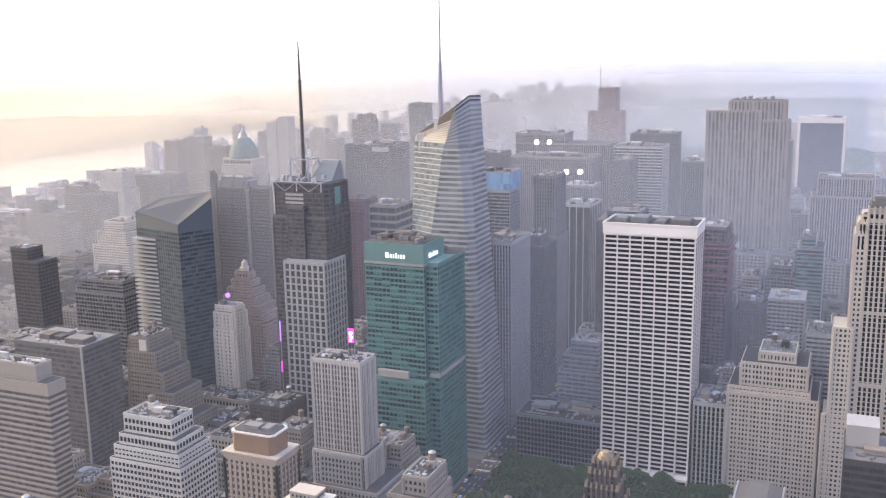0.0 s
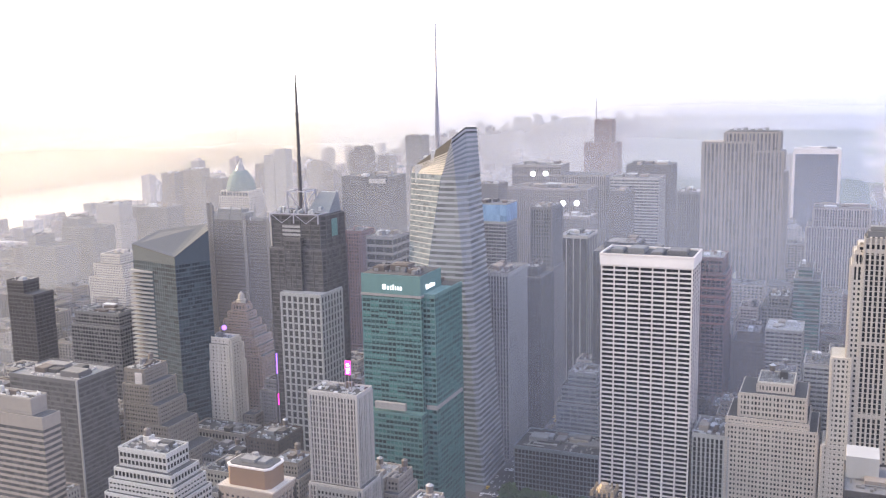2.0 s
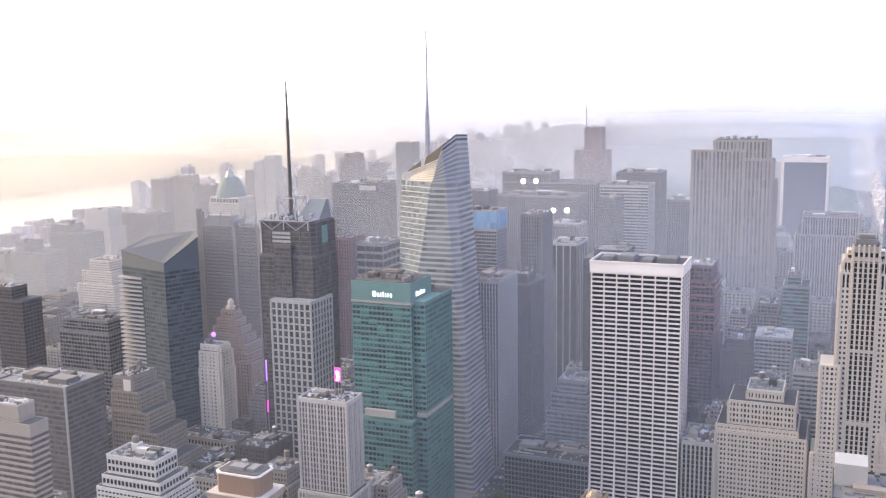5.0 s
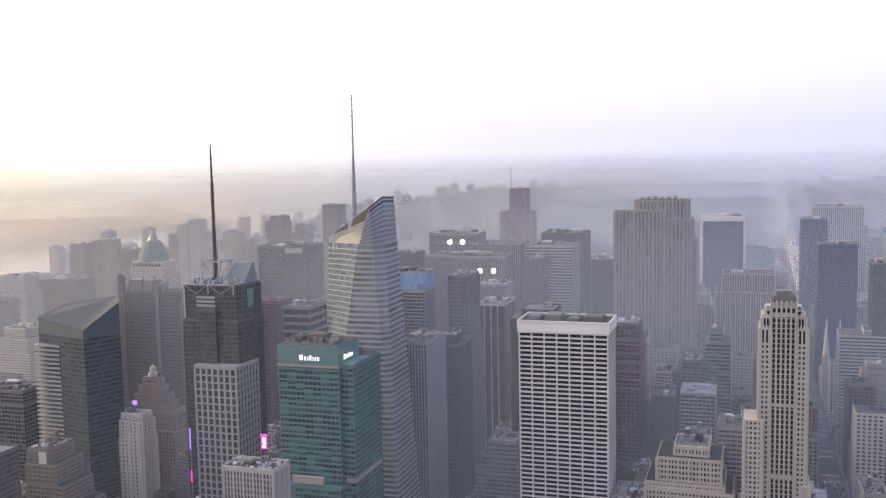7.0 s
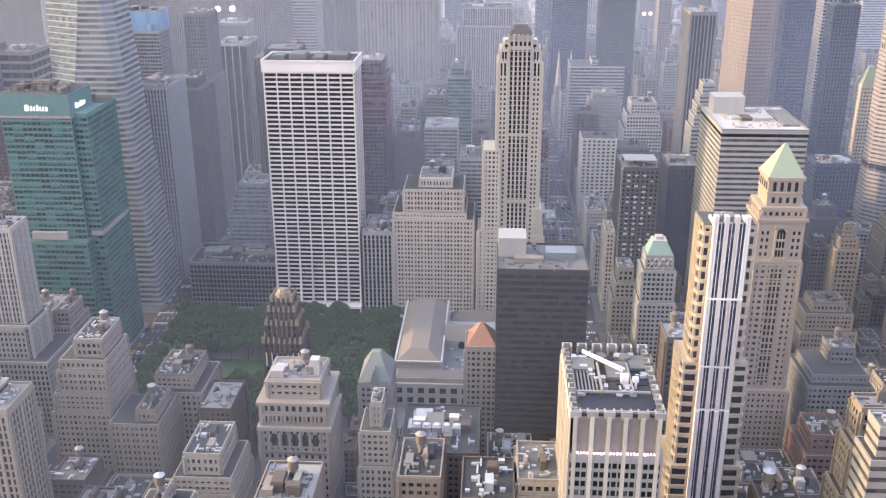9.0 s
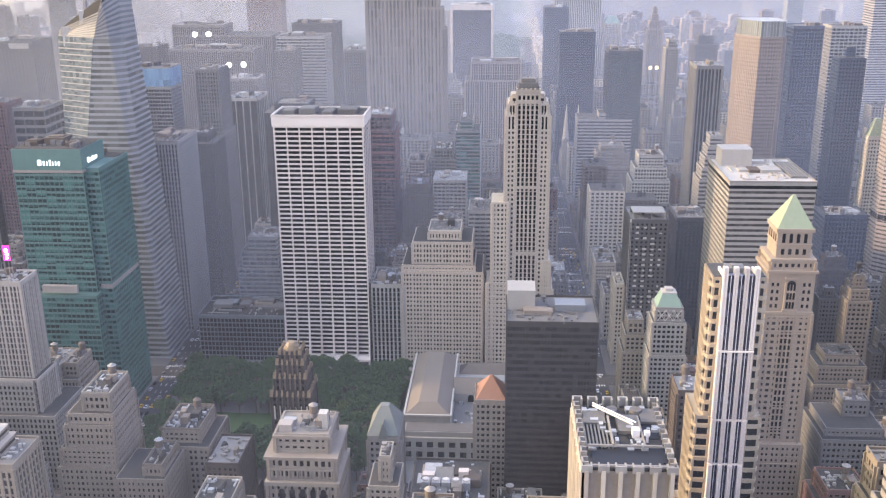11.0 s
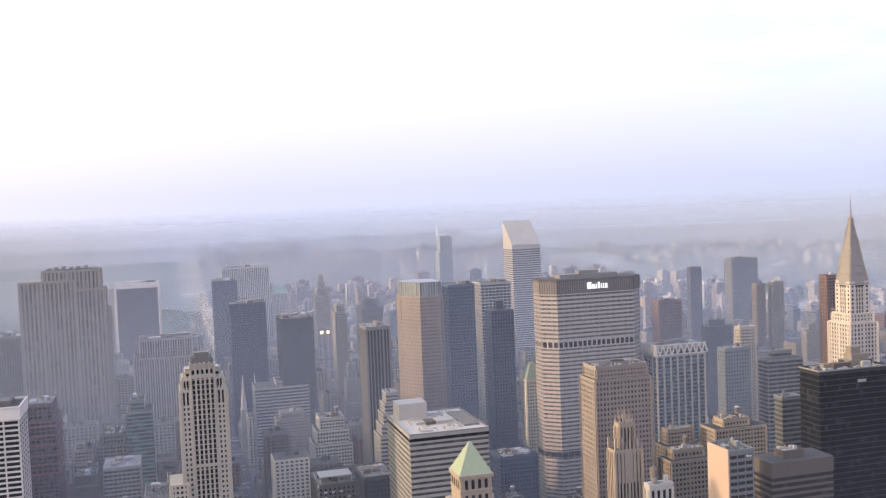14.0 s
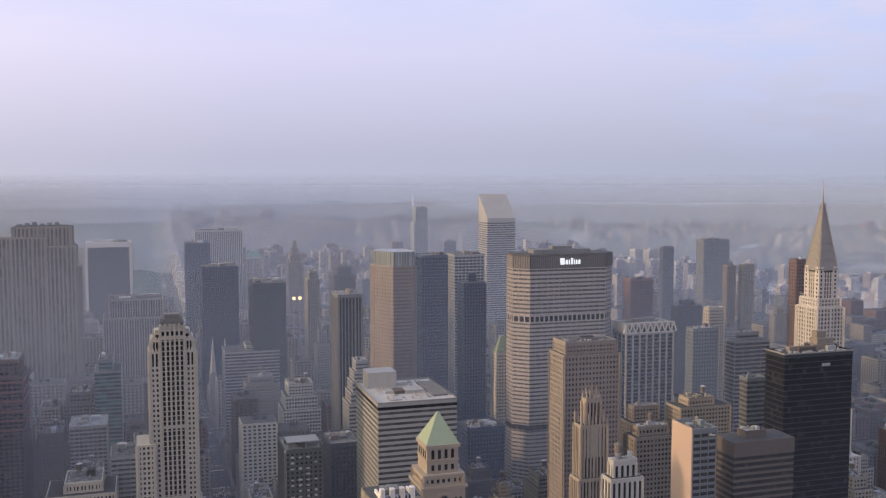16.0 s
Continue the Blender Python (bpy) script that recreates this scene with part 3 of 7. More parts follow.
skin(core, wall, front, 0, 92, floor=3.9, band=1.5, bay=3.2, pier=0.28, proud=0.15, cap=2.0)
part("glazing", core, GLASS_TEAL, teal, kind="stuff")
part("wall", wall, TEAL, teal, kind="stuff")
part("belt", Shape().box(-12, 12, -0.7, 2, 94, 99).box(24.6, 32.6, 9, 58, 94, 97), PALE, teal, "pale belt course at mid height")
part("ledge", Shape().box(-23.4, 23.4, 5.0, 6, 175.5, 177.2).box(23, 24, 6, 42, 175.5, 177.2), PALE, teal, "pale ledge under the crown")
part("roof", Shape().box(-22.5, 22.5, 6.5, 41.5, 191, 191.3).box(-21.5, 31.5, 42.3, 59.5, 178, 178.3), ROOFING, teal)
for x, y, w, d, h, z in ((-14, 20, 9, 10, 3, 191.3), (0, 26, 14, 12, 4.5, 191.3), (14, 18, 8, 9, 2.5, 191.3), (10, 51, 20, 10, 3, 178.3)):
    part("roof_plant", Shape().box(x - w / 2, x + w / 2, y - d / 2, y + d / 2, z, z + h).box(x - w / 3, x + w / 3, y - d / 3, y + d / 3, z + h, z + h + 0.6), BROWN, teal)
teal_bits = random.Random(17)
teal_duct = Shape()
for k in range(34):
    x, y, a = teal_bits.uniform(-20, 20), teal_bits.uniform(9, 39), teal_bits.uniform(0.5, 1.8)
    teal_duct.box(x - a, x + a, y - a * 0.7, y + a * 0.7, 191.3, 191.8 + teal_bits.uniform(0.5, 3.0))
part("roof_clutter", teal_duct, GREYSTONE, teal, "dark fans and ducts", kind="stuff")


def sign_bars(parent, m, widths, height, mat):
    """Lit brand letters as plain shapes: bars of the letters' size and rhythm."""
    s, x = Shape(), 0.0
    for i, (kind, wd) in enumerate(widths):
        h = height * (1.0 if kind == "T" else 0.72)
        s.box(x, x + wd, -0.3, 0, 0, h)
        x += wd + 1.15
    for k, (vx, vy, vz) in enumerate(s.v):
        s.v[k] = (vx - x / 2, vy, vz)
    ob = part("sign", s, mat, parent, "row of lit white bars")
    ob.matrix_local = m
    return ob


RHYTHM = (("T", 2.4), ("e", 1.2), ("i", 0.7), ("T", 1.1), ("i", 0.5), ("f", 0.8), ("e", 1.2))
sign_bars(teal, pose(2, 5.3, 180.5), RHYTHM, 3.6, LETTERS)
sign_bars(teal, pose(23.7, 22, 180.5, 0, 0, 90), RHYTHM, 3.4, LETTERS)

# faceted crystal tower with two sloping peaks and a spire
TAKEN.append((-335, -262, 684, 752))
crystal = thing("glass_tower", -300, 692, "faceted pale glass tower with sloping crown and tall spire", "tower")
core, wall = Shape(), Shape()


def crystal_ring(z):
    """The plan tapers, and its corners are sliced more and more with height."""
    f = z / 290.0
    west, east = -37 + 6 * f, 36 - 18 * f ** 0.8
    south, north = 1 + 5 * f, 56 - 10 * f
    slice_x, slice_y = 3 + 36 * f ** 1.3, 2 + 15 * f
    cut = 1.0 + 7 * f
    return [(west + slice_x, south), (east - cut, south), (east, south + cut * 1.2), (east, north - 6), (east - 6, north), (west + 6, north), (west, north - 6), (west, south + slice_y)]


step = 4.25
z = 0.0
while z < 250:
    core.loft(crystal_ring(z), z, crystal_ring(z + step), z + step)
    a = grown(crystal_ring(z), 0.25)
    wall.prism(a, z, z + 1.75)
    z += step
top = crystal_ring(z)
heights = [271, 281, 289, 288, 283, 264, 259, 257]
tip = Shape().loft(top, z, crystal_ring(285), [h - 4 for h in heights])
crown = Shape()
for k in range(10):
    zz = [z + (h - z) * (k + 0.25) / 10 for h in heights]
    f = (k + 0.4) / 10
    mid = [(p[0] + (q[0] - p[0]) * f, p[1] + (q[1] - p[1]) * f) for p, q in zip(top, crystal_ring(285))]
    tall = [0.12 + 0.045 * (h - z) for h in heights]
    outer, inner = grown(mid, 0.3), grown(mid, -0.3)
    for i in range(8):
        j = (i + 1) % 8
        crown.loft([outer[i], outer[j], inner[j], inner[i]], [zz[i], zz[j], zz[j], zz[i]], [outer[i], outer[j], inner[j], inner[i]], [zz[i] + tall[i], zz[j] + tall[j], zz[j] + tall[j], zz[i] + tall[i]])
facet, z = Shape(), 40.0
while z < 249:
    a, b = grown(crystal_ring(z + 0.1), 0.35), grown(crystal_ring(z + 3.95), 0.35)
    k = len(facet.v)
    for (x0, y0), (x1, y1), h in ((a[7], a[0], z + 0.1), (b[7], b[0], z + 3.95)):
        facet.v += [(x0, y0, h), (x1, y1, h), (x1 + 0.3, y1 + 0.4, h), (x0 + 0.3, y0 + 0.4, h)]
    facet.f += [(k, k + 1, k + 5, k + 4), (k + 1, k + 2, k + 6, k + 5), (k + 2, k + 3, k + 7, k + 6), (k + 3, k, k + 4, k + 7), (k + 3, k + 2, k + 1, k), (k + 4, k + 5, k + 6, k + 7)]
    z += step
# mirrors nothing; the sky's sheen lies in the facet's colour
part("facet", facet, GLASS_SKYPAINT, crystal, "sliced glass facet, its sky reflection painted as a matte tone", kind="stuff")
part("glazing", core, GLASS_PALE, crystal, kind="stuff")
part("wall", wall, SILVER, crystal, kind="stuff")
part("upper_glazing", tip, BLUEGREY, crystal)
part("crown", crown, SILVER, crystal, "sloping glass screen at the top")
part("sloping_roof", Shape().loft(grown(crystal_ring(285), -0.4), [h - 4 for h in heights], grown(crystal_ring(285), -0.4), [h + 0.35 for h in heights]), ROOFING, crystal, "grey sloping roof behind the screens")
spire = Shape()
sx, sy = -14.0, 34.0
for k in range(12):
    za, zb = 268 + k * 6.0, 274 + k * 6.0
    ra, rb = 2.4 * (1 - k / 13), 2.4 * (1 - (k + 1) / 13)
    for i in range(4):
        a0, a1 = math.pi / 2 * i, math.pi / 2 * (i + 1)
        p = (sx + ra * math.cos(a0), sy + ra * math.sin(a0), za)
        spire.bar(p, (sx + rb * math.cos(a0), sy + rb * math.sin(a0), zb), 0.22)
        spire.bar(p, (sx + rb * math.cos(a1), sy + rb * math.sin(a1), zb), 0.16)
spire.tube(sx, sy, 0.9, 262, 345, 0.8, 6).tube(sx, sy, 0.8, 345, 371, 0.6, 6)
part("spire", spire, SPIRESTEEL, crystal, "grey lattice spire")
for x, y, h in ((-24, 20, 259), (-18, 24, 266), (-8, 16, 271), (-28, 30, 256)):
    part("roof_plant", Shape().box(x - 3, x + 3, y - 3, y + 3, 245, h), PLANT, crystal)

# tower with a lattice mast frame, masonry wing in front
TAKEN.append((-490, -395, 684, 745))
mast_tower = thing("office_tower", -440, 692, "grey tower with a steel mast frame and tall antenna", "tower")
core, wall, stone = Shape(), Shape(), Shape()
skin(core, wall, [(-25, 10), (27, 10), (29, 14), (29, 50), (-25, 50)], 0, 186, floor=3.9, band=0.9, bay=9.0, pier=0.6, proud=0.25, cap=2.0)
skin(core, wall, [(-23, 12), (25, 12), (29, 16), (29, 48), (-23, 48)], 186, 215, floor=3.9, band=0.9, bay=9.0, pier=0.5, proud=0.25, cap=1.0)
skin(core, wall, [(-8, 7), (8, 7), (8, 14), (-8, 14)], 140, 196, floor=3.9, band=0.9, bay=5.0, pier=0.4, proud=0.25, cap=3.0)
part("louvre", Shape().box(-12, 6, 11.2, 12, 197, 199).box(-12, 6, 11.2, 12, 200.5, 202.5).box(-12, 6, 11.2, 12, 204, 206), PALE, mast_tower, "pale louvres below the roof")
# lit look of this pier comes from its cream colour
part("lit_pier", Shape().box(-24.2, -22.8, 11, 16, 187, 212), CREAM, mast_tower, "corner pier painted cream for the light on it")
core2 = Shape()
skin(core2, stone, [(-9, 0), (30, 0), (30, 36), (-9, 36)], 0, 149.5, floor=6.0, band=1.3, bay=5.4, pier=1.9, proud=0.5, cap=3.0)
part("glazing", core, GLASS_TAUPE, mast_tower, kind="stuff")
part("wall", wall, TAUPEPANEL, mast_tower, kind="stuff")
part("wing_glazing", core2, GLASS_TAUPE, mast_tower, kind="stuff")
part("wing_wall", stone, PALE, mast_tower, "grey stone grid of the front wing", kind="stuff")
part("roof", Shape().box(-22, 28, 13, 47, 215, 215.4), ROOFING, mast_tower)
frame_steel = Shape()
for x in (-24, 0, 24):
    for y in (11, 47):
        frame_steel.bar((x, y, 208), (x, y, 216), 0.45)
for y in (11, 47):
    frame_steel.bar((-24, y, 216), (24, y, 216), 0.5)
    for x in (-24, 0):
        frame_steel.bar((x, y, 216), (x + 12, y, 208), 0.22).bar((x + 24, y, 216), (x + 12, y, 208), 0.22)
for x in (-24, 24):
    frame_steel.bar((x, 11, 216), (x, 47, 216), 0.5)
for x in (-13, 5):
    for y in (23, 41):
        frame_steel.bar((x, y, 214), (x, y, 234), 0.6)
        frame_steel.bar((x, y, 234), (-4, 32, 216), 0.4)
    frame_steel.bar((x, 23, 234), (x, 41, 234), 0.5)
for y in (23, 41):
    frame_steel.bar((-13, y, 234), (5, y, 234), 0.5)
part("steel_frame", frame_steel, SPIRESTEEL, mast_tower, "pale steel lattice round the mast")
part("screen_roof", Shape().loft([(4, 26), (26, 26), (26, 48), (4, 48)], 215.4, [(8, 44), (24, 44), (24, 47), (8, 47)], 232), BLUEGREY, mast_tower, "sloping teal glass screen")
kit = random.Random(4)
dishes = Shape()
for k in range(26):
    x, y, a = kit.uniform(-21, 20), kit.uniform(15, 40), kit.uniform(0.5, 1.6)
    dishes.box(x - a, x + a, y - a, y + a, 215.4, 217 + kit.uniform(0, 4))
part("roof_clutter", dishes, PLANT, mast_tower, "small aerials and plant on the roof", kind="stuff")
antenna = Shape().tube(-5, 32, 2.0, 215, 262, 1.6).tube(-5, 32, 1.5, 262, 300, 1.3).tube(-5, 32, 1.0, 300, 322, 0.8).tube(-5, 32, 0.7, 322, 334, 0.45)
for zz in (240, 250, 262, 272, 281, 291, 300, 311, 322):
    antenna.tube(-5, 32, 2.0 if zz < 301 else 1.1, zz, zz + 1.2)
part("antenna", antenna, DARKSTEEL, mast_tower, "dark tapering broadcast antenna")
part("sign", Shape().box(29.3, 29.7, 24, 34, 196, 211), TEAL, mast_tower, "teal corner sign panel")

# tan limestone skyscraper with stepped shoulders
five = thing("skyscraper", 17.6, 692, "tan limestone art deco skyscraper with stepped crown", "tower")
TAKEN.append((-12, 42, 690, 735))
core, wall = Shape(), Shape()
clad = dict(floor=3.55, band=1.7, bay=3.1, pier=1.7, proud=0.4, cap=1.6, course=12)
for x0, x1, y0, y1, z1 in ((-15.6, -8.4, 0.6, 30, 198), (8.4, 15.6, 0.6, 30, 198), (-14.2, 14.2, 1.6, 29, 206), (-11.6, 11.6, 3.0, 26, 211)):
    skin(core, wall, [(x0, y0), (x1, y0), (x1, y1), (x0, y1)], 0, z1, **clad)
for x0, x1, top, out in ((-28.5, -13, 70, 1.5), (-25, -13.3, 133, 1.15), (13, 20.5, 66, 1.15), (13.4, 18.2, 88, 0.8)):
    skin(core, wall, [(x0, -out), (x1, -out), (x1, 25 + out), (x0, 25 + out)], 0, top, **clad)
# central shaft: tall dark strips between pale piers, broken at three levels
wall.box(-8.6, 8.6, 1.0, 20, 0, 216)
strips = Shape()
for x in (-6.2, -3.1, 0, 3.1, 6.2):
    strips.box(x - 0.85, x + 0.85, 0.1, 1.4, 26, 212)
part("window_shaft", strips, GLASS_BLACK, five, "dark vertical window strips")
piers = Shape()
for x in (-8.2, -4.65, -1.55, 1.55, 4.65, 8.2):
    piers.box(x - 0.68, x + 0.68, -0.9, 1.2, 0, 216.8)
for z in (20, 92, 143, 206):
    piers.box(-8.4, 8.4, -0.5, 1.2, z, z + 2.2)
for k in range(53):
    piers.box(-8.0, 8.0, 0.0, 1.2, 27.2 + k * 3.55, 27.8 + k * 3.55)
part("centre_pier", piers, CREAM, five, "pale piers of the central shaft", kind="stuff")
part("glazing", core, GLASS, five, kind="stuff")
part("wall", wall, CREAM, five, kind="stuff")
for x0, x1, z in ((-15.6, -8.4, 198), (8.4, 15.6, 198), (-14.2, -8.6, 206), (8.6, 14.2, 206), (-11.6, -8.6, 211), (8.6, 11.6, 211)):
    for k in range(4):
        x = x0 + 0.6 + (x1 - x0 - 1.2) * k / 3
        part("pier_top", Shape().box(x - 0.5, x + 0.5, 0.2 if z == 198 else 1.2 if z == 206 else 2.6, 3.4, z - 9, z + 1.6), CREAM, five)
    for k in range(2):
        x = x0 + (x1 - x0) * (0.33 + 0.34 * k)
        part("crown_slot", Shape().box(x - 0.6, x + 0.6, 0.05 if z == 198 else 1.05 if z == 206 else 2.45, 3.2, z - 10, z - 1.5), GLASS_BLACK, five)
part("roof", Shape().box(-8.4, 8.4, 1.4, 19.6, 216, 216.4), ROOFING, five)
lantern = Shape().box(-7, 7, 5, 17, 216.4, 220).box(-5, 5, 7, 15, 220, 223)
for x in (-6.5, -3.2, 0, 3.2, 6.5):
    lantern.tube(x, 10, 0.35, 220, 224 + (abs(x) < 1) * 4, 0.2).bar((x, 5, 216), (x, 5, 222), 0.25)
lantern.bar((-6.5, 5, 221.6), (6.5, 5, 221.6), 0.2)
part("lantern", lantern, GREYSTONE, five, "grey steel housing at the summit")

# tan tower with a green copper pyramid
ten = thing("skyscraper", 147.6, 468, "golden tan brick skyscraper with green copper pyramid roof", "tower")
TAKEN.append((130, 166, 464, 500))
core, wall = Shape(), Shape()
for w0, d, z0, z1, bay in ((27, 28, 0, 62, 2.7), (23.5, 22, 62, 139, 3.35), (21.5, 20.5, 162, 168, 3.0)):
    y0 = (30 - d) / 2
    skin(core, wall, [(-w0 / 2, y0), (w0 / 2, y0), (w0 / 2, y0 + d), (-w0 / 2, y0 + d)], z0, z1, floor=3.5, band=1.9, bay=bay, pier=bay * 0.54, proud=0.3, cap=2.0, course=8)
wall.box(-11.75, 11.75, 4, 26, 139, 162).box(-8.6, 8.6, 6.3, 23.7, 168, 184)
part("glazing", core, GLASS, ten, kind="stuff")
part("wall", wall, HONEYSTONE, ten, kind="stuff")
for hw, y0, z0, z1 in ((12.9, 2.7, 161, 162.4), (12.5, 3.2, 138, 139.4), (12.3, 3.4, 136, 136.8), (11.6, 4.0, 167.4, 168.6), (9.5, 5.4, 182.6, 184.5), (9.1, 5.9, 175.4, 176.2)):
    part("cornice", Shape().box(-hw, hw, y0, 30 - y0, z0, z1), HONEYSTONE, ten)
def arched(x, y, z, half, tall, deep=0.5):
    """An arched opening standing as a thin dark plate in front of the wall."""
    s, pts = Shape(), [(x - half, z), (x + half, z)] + [(x + half * math.cos(math.pi * k / 6), z + tall - half + half * math.sin(math.pi * k / 6)) for k in range(7)]
    n = len(pts)
    s.v = [(px, y, pz) for px, pz in pts] + [(px, y + deep, pz) for px, pz in pts]
    s.f = [tuple(range(n)), tuple(reversed(range(n, 2 * n)))] + [(i, n + i, n + (i + 1) % n, (i + 1) % n) for i in range(n)]
    return s


part("arch_window", arched(0, 3.0, 141.5, 2.1, 15.5), GLASS_BLACK, ten, "tall arched window under the crown")
for z in (145.2, 150.2):
    part("arch_spandrel", Shape().box(-2.05, 2.05, 2.8, 3.4, z, z + 1.3), HONEYSTONE, ten)
for x in (-0.75, 0.75):
    part("arch_mullion", Shape().box(x - 0.14, x + 0.14, 2.85, 3.4, 141.5, 155), HONEYSTONE, ten)
part("arch_surround", Shape().box(-3.2, -2.2, 2.9, 4.1, 140, 156).box(2.2, 3.2, 2.9, 4.1, 140, 156).box(-3.8, 3.8, 2.5, 4.1, 139.6, 141).box(-3.4, 3.4, 2.8, 4.1, 157.6, 158.8), HONEYSTONE, ten)
for x in (-9.2, -6.6, 6.6, 9.2):
    for z in (141.6, 145.6, 149.6, 153.6):
        part("shaft_window", Shape().box(x - 0.6, x + 0.6, 3.85, 4.3, z, z + 1.9), GLASS_BLACK, ten)
for x in (-5.4, -1.8, 1.8, 5.4):
    part("loggia_arch", arched(x, 6.1, 176.8, 0.8, 5.0), GLASS_BLACK, ten)
    part("crown_window", Shape().box(x - 0.8, x + 0.8, 6.1, 6.5, 170.4, 173.4), GLASS_BLACK, ten)
for y in (9.2, 12.9, 17.1, 20.8):
    part("loggia_arch", Shape().box(-8.8, -8.4, y - 0.7, y + 0.7, 176.8, 181), GLASS_BLACK, ten)
for y in (6.8, 9.9, 13.0, 16.1, 19.2, 22.3):
    part("side_window_shaft", Shape().box(-12.15, -11.6, y - 0.7, y + 0.7, 141.5, 157), GLASS_BLACK, ten)
for y in (5.3, 8.35, 11.45, 14.55, 17.65, 20.75, 23.9):
    part("pilaster", Shape().box(-12.6, -11.6, y - 0.45, y + 0.45, 139.4, 161), HONEYSTONE, ten)
for x in (-2.1, 0, 2.1):
    part("centre_window_shaft", Shape().box(x - 0.55, x + 0.55, 3.45, 4.0, 66, 134), GLASS_BLACK, ten)
for x in (-3.2, -1.05, 1.05, 3.2):
    part("centre_pier", Shape().box(x - 0.35, x + 0.35, 3.1, 4.0, 64, 136), HONEYSTONE, ten)
for k in range(18):
    part("centre_spandrel", Shape().box(-2.9, 2.9, 3.35, 4.0, 67 + 3.8 * k, 68.1 + 3.8 * k), HONEYSTONE, ten)
for z in (128, 106, 84):
    part("string_course", Shape().box(-12.4, 12.4, 3.4, 26.6, z, z + 0.7), HONEYSTONE, ten)
part("pyramid_roof", Shape().loft([(-9.0, 6.0), (9.0, 6.0), (9.0, 24.0), (-9.0, 24.0)], 184.5, [(-0.5, 14.5), (0.5, 14.5), (0.5, 15.5), (-0.5, 15.5)], 200.4), YELLOWCOPPER, ten, "weathered yellow green copper pyramid")
for sx in (-1, 1):
    for y in (4.6, 25.4):
        part("finial", Shape().box(sx * 11.0 - 0.8, sx * 11.0 + 0.8, y - 0.8, y + 0.8, 162, 164.5).tube(sx * 11.0, y, 0.8, 164.5, 166.5, 0.2), HONEYSTONE, ten)

ten.scale.z = 0.973

# white and violet striped residential tower
stripe = thing("apartment_tower", 90.0, 345, "white apartment tower with dark violet vertical stripes", "tower")
TAKEN.append((74, 112, 340, 380))
core, wall = Shape(), Shape()
W5 = 12.6
BREAKS = (168.0, 138.5, 119.0)
for half, y0, y1, top in ((10.0, 4.0, 20, 197.5), (12.7, 3.0, 23, 139.5), (14.2, 2.2, 25, 92)):
    ring = [(-half, y0), (half, y0), (half, y1), (-half, y1)]
    core.prism(ring, 0, top - 1.5)
    wall.prism(grown(ring, 0.2), top - 1.2, top)
    # west and east faces: thin cream piers; the corners stay open for the balconies
    for y in np.arange(y0 + 5.2, y1, 2.3):
        for sx in (-1, 1):
            wall.box(sx * half - 0.5, sx * half + 0.5, y - 0.5, y + 0.5, 0, top)
    for sx in (-1, 1):
        wall.box(sx * (half - 0.35) - 0.5, sx * (half - 0.35) + 0.5, y0 - 0.1, y0 + 1.0, 0, top)
        wall.box(sx * 6.9 - 0.7, sx * 6.9 + 0.7, y0 - 0.9, y0 + 1.0, 0, top)
    for k in range(int(top / 4.9)):
        wall.box(-half - 0.15, half + 0.15, y0 + 4.2, y1 + 0.15, k * 4.9, k * 4.9 + 1.3)
part("glazing", core, GLASS_BLACK, stripe, kind="stuff")
part("wall", wall, GOLDCREAM, stripe, kind="stuff")
lo, hi = -W5 / 2 + 0.4, W5 / 2 - 0.4
gap = (hi - lo) / 3
for k in range(4):
    x = lo + k * gap
    for z0, z1, out in ((0, BREAKS[2], 0.0), (BREAKS[2], BREAKS[1], 0.5), (BREAKS[1], BREAKS[0], 1.0), (BREAKS[0], 202.0, 1.3)):
        part("white_stripe", Shape().box(x - 0.85, x - 0.16, out, 4, z0 + 0.8, z1).box(x + 0.16, x + 0.85, out, 4, z0 + 0.8, z1).box(x - 0.25, x + 0.25, out + 0.4, 4, z0, z1), TRAVERTINE, stripe)
VIOLETGLASS = glazing("violet_window_glass", (0.020, 0.018, 0.040), (0.12, 0.115, 0.16), 0.3, 0.12, (1.1, 30, 1.6))
for k in range(3):
    x = lo + (k + 0.5) * gap
    part("window_strip", Shape().box(x - gap / 2 + 0.85, x + gap / 2 - 0.85, 1.6, 4, 0, 199), VIOLETGLASS, stripe)
    part("mullion", Shape().box(x - 0.1, x + 0.1, 1.4, 1.7, 0, 199), MASTWHITE, stripe)
for z in BREAKS:
    part("belt", Shape().box(lo - 1.0, hi + 1.0, 0.7, 4, z - 0.1, z + 0.45), TRAVERTINE, stripe)
for sx in (-1, 1):
    slabs = Shape()
    for k in range(40):
        z = 2.5 + k * 4.9
        half, y0 = (10.0, 4.0) if z > 138 else (12.7, 3.0) if z > 91 else (14.2, 2.2)
        bow = [(6.4, y0 + 0.2), (7.2, y0 - 0.9), (8.6, y0 - 1.2), (half - 0.2, y0 - 0.8), (half + 0.9, y0 + 0.8), (half + 0.9, y0 + 4.0), (6.4, y0 + 4.0)]
        ring = [(sx * a, b) for a, b in bow]
        slabs.prism(ring if sx > 0 else ring[::-1], z, z + 1.5)
    part("balcony", slabs, GOLDCREAM, stripe, "cream bowed balcony fronts stacked up the corner", kind="stuff")
part("roof", Shape().box(-9.6, 9.6, 4.4, 19.6, 197.5, 197.8), ROOFING, stripe)
part("roof_plant", Shape().box(-4, 3, 9, 15, 197.8, 199.4).box(-2, 0, 10, 13, 199.4, 200.2), GREYSTONE, stripe)
for sx in (-1, 1):
    part("crown_fin", Shape().box(sx * 6.3 - 0.4, sx * 6.3 + 0.4, 2, 12, 197.5, 199.2), TRAVERTINE, stripe)

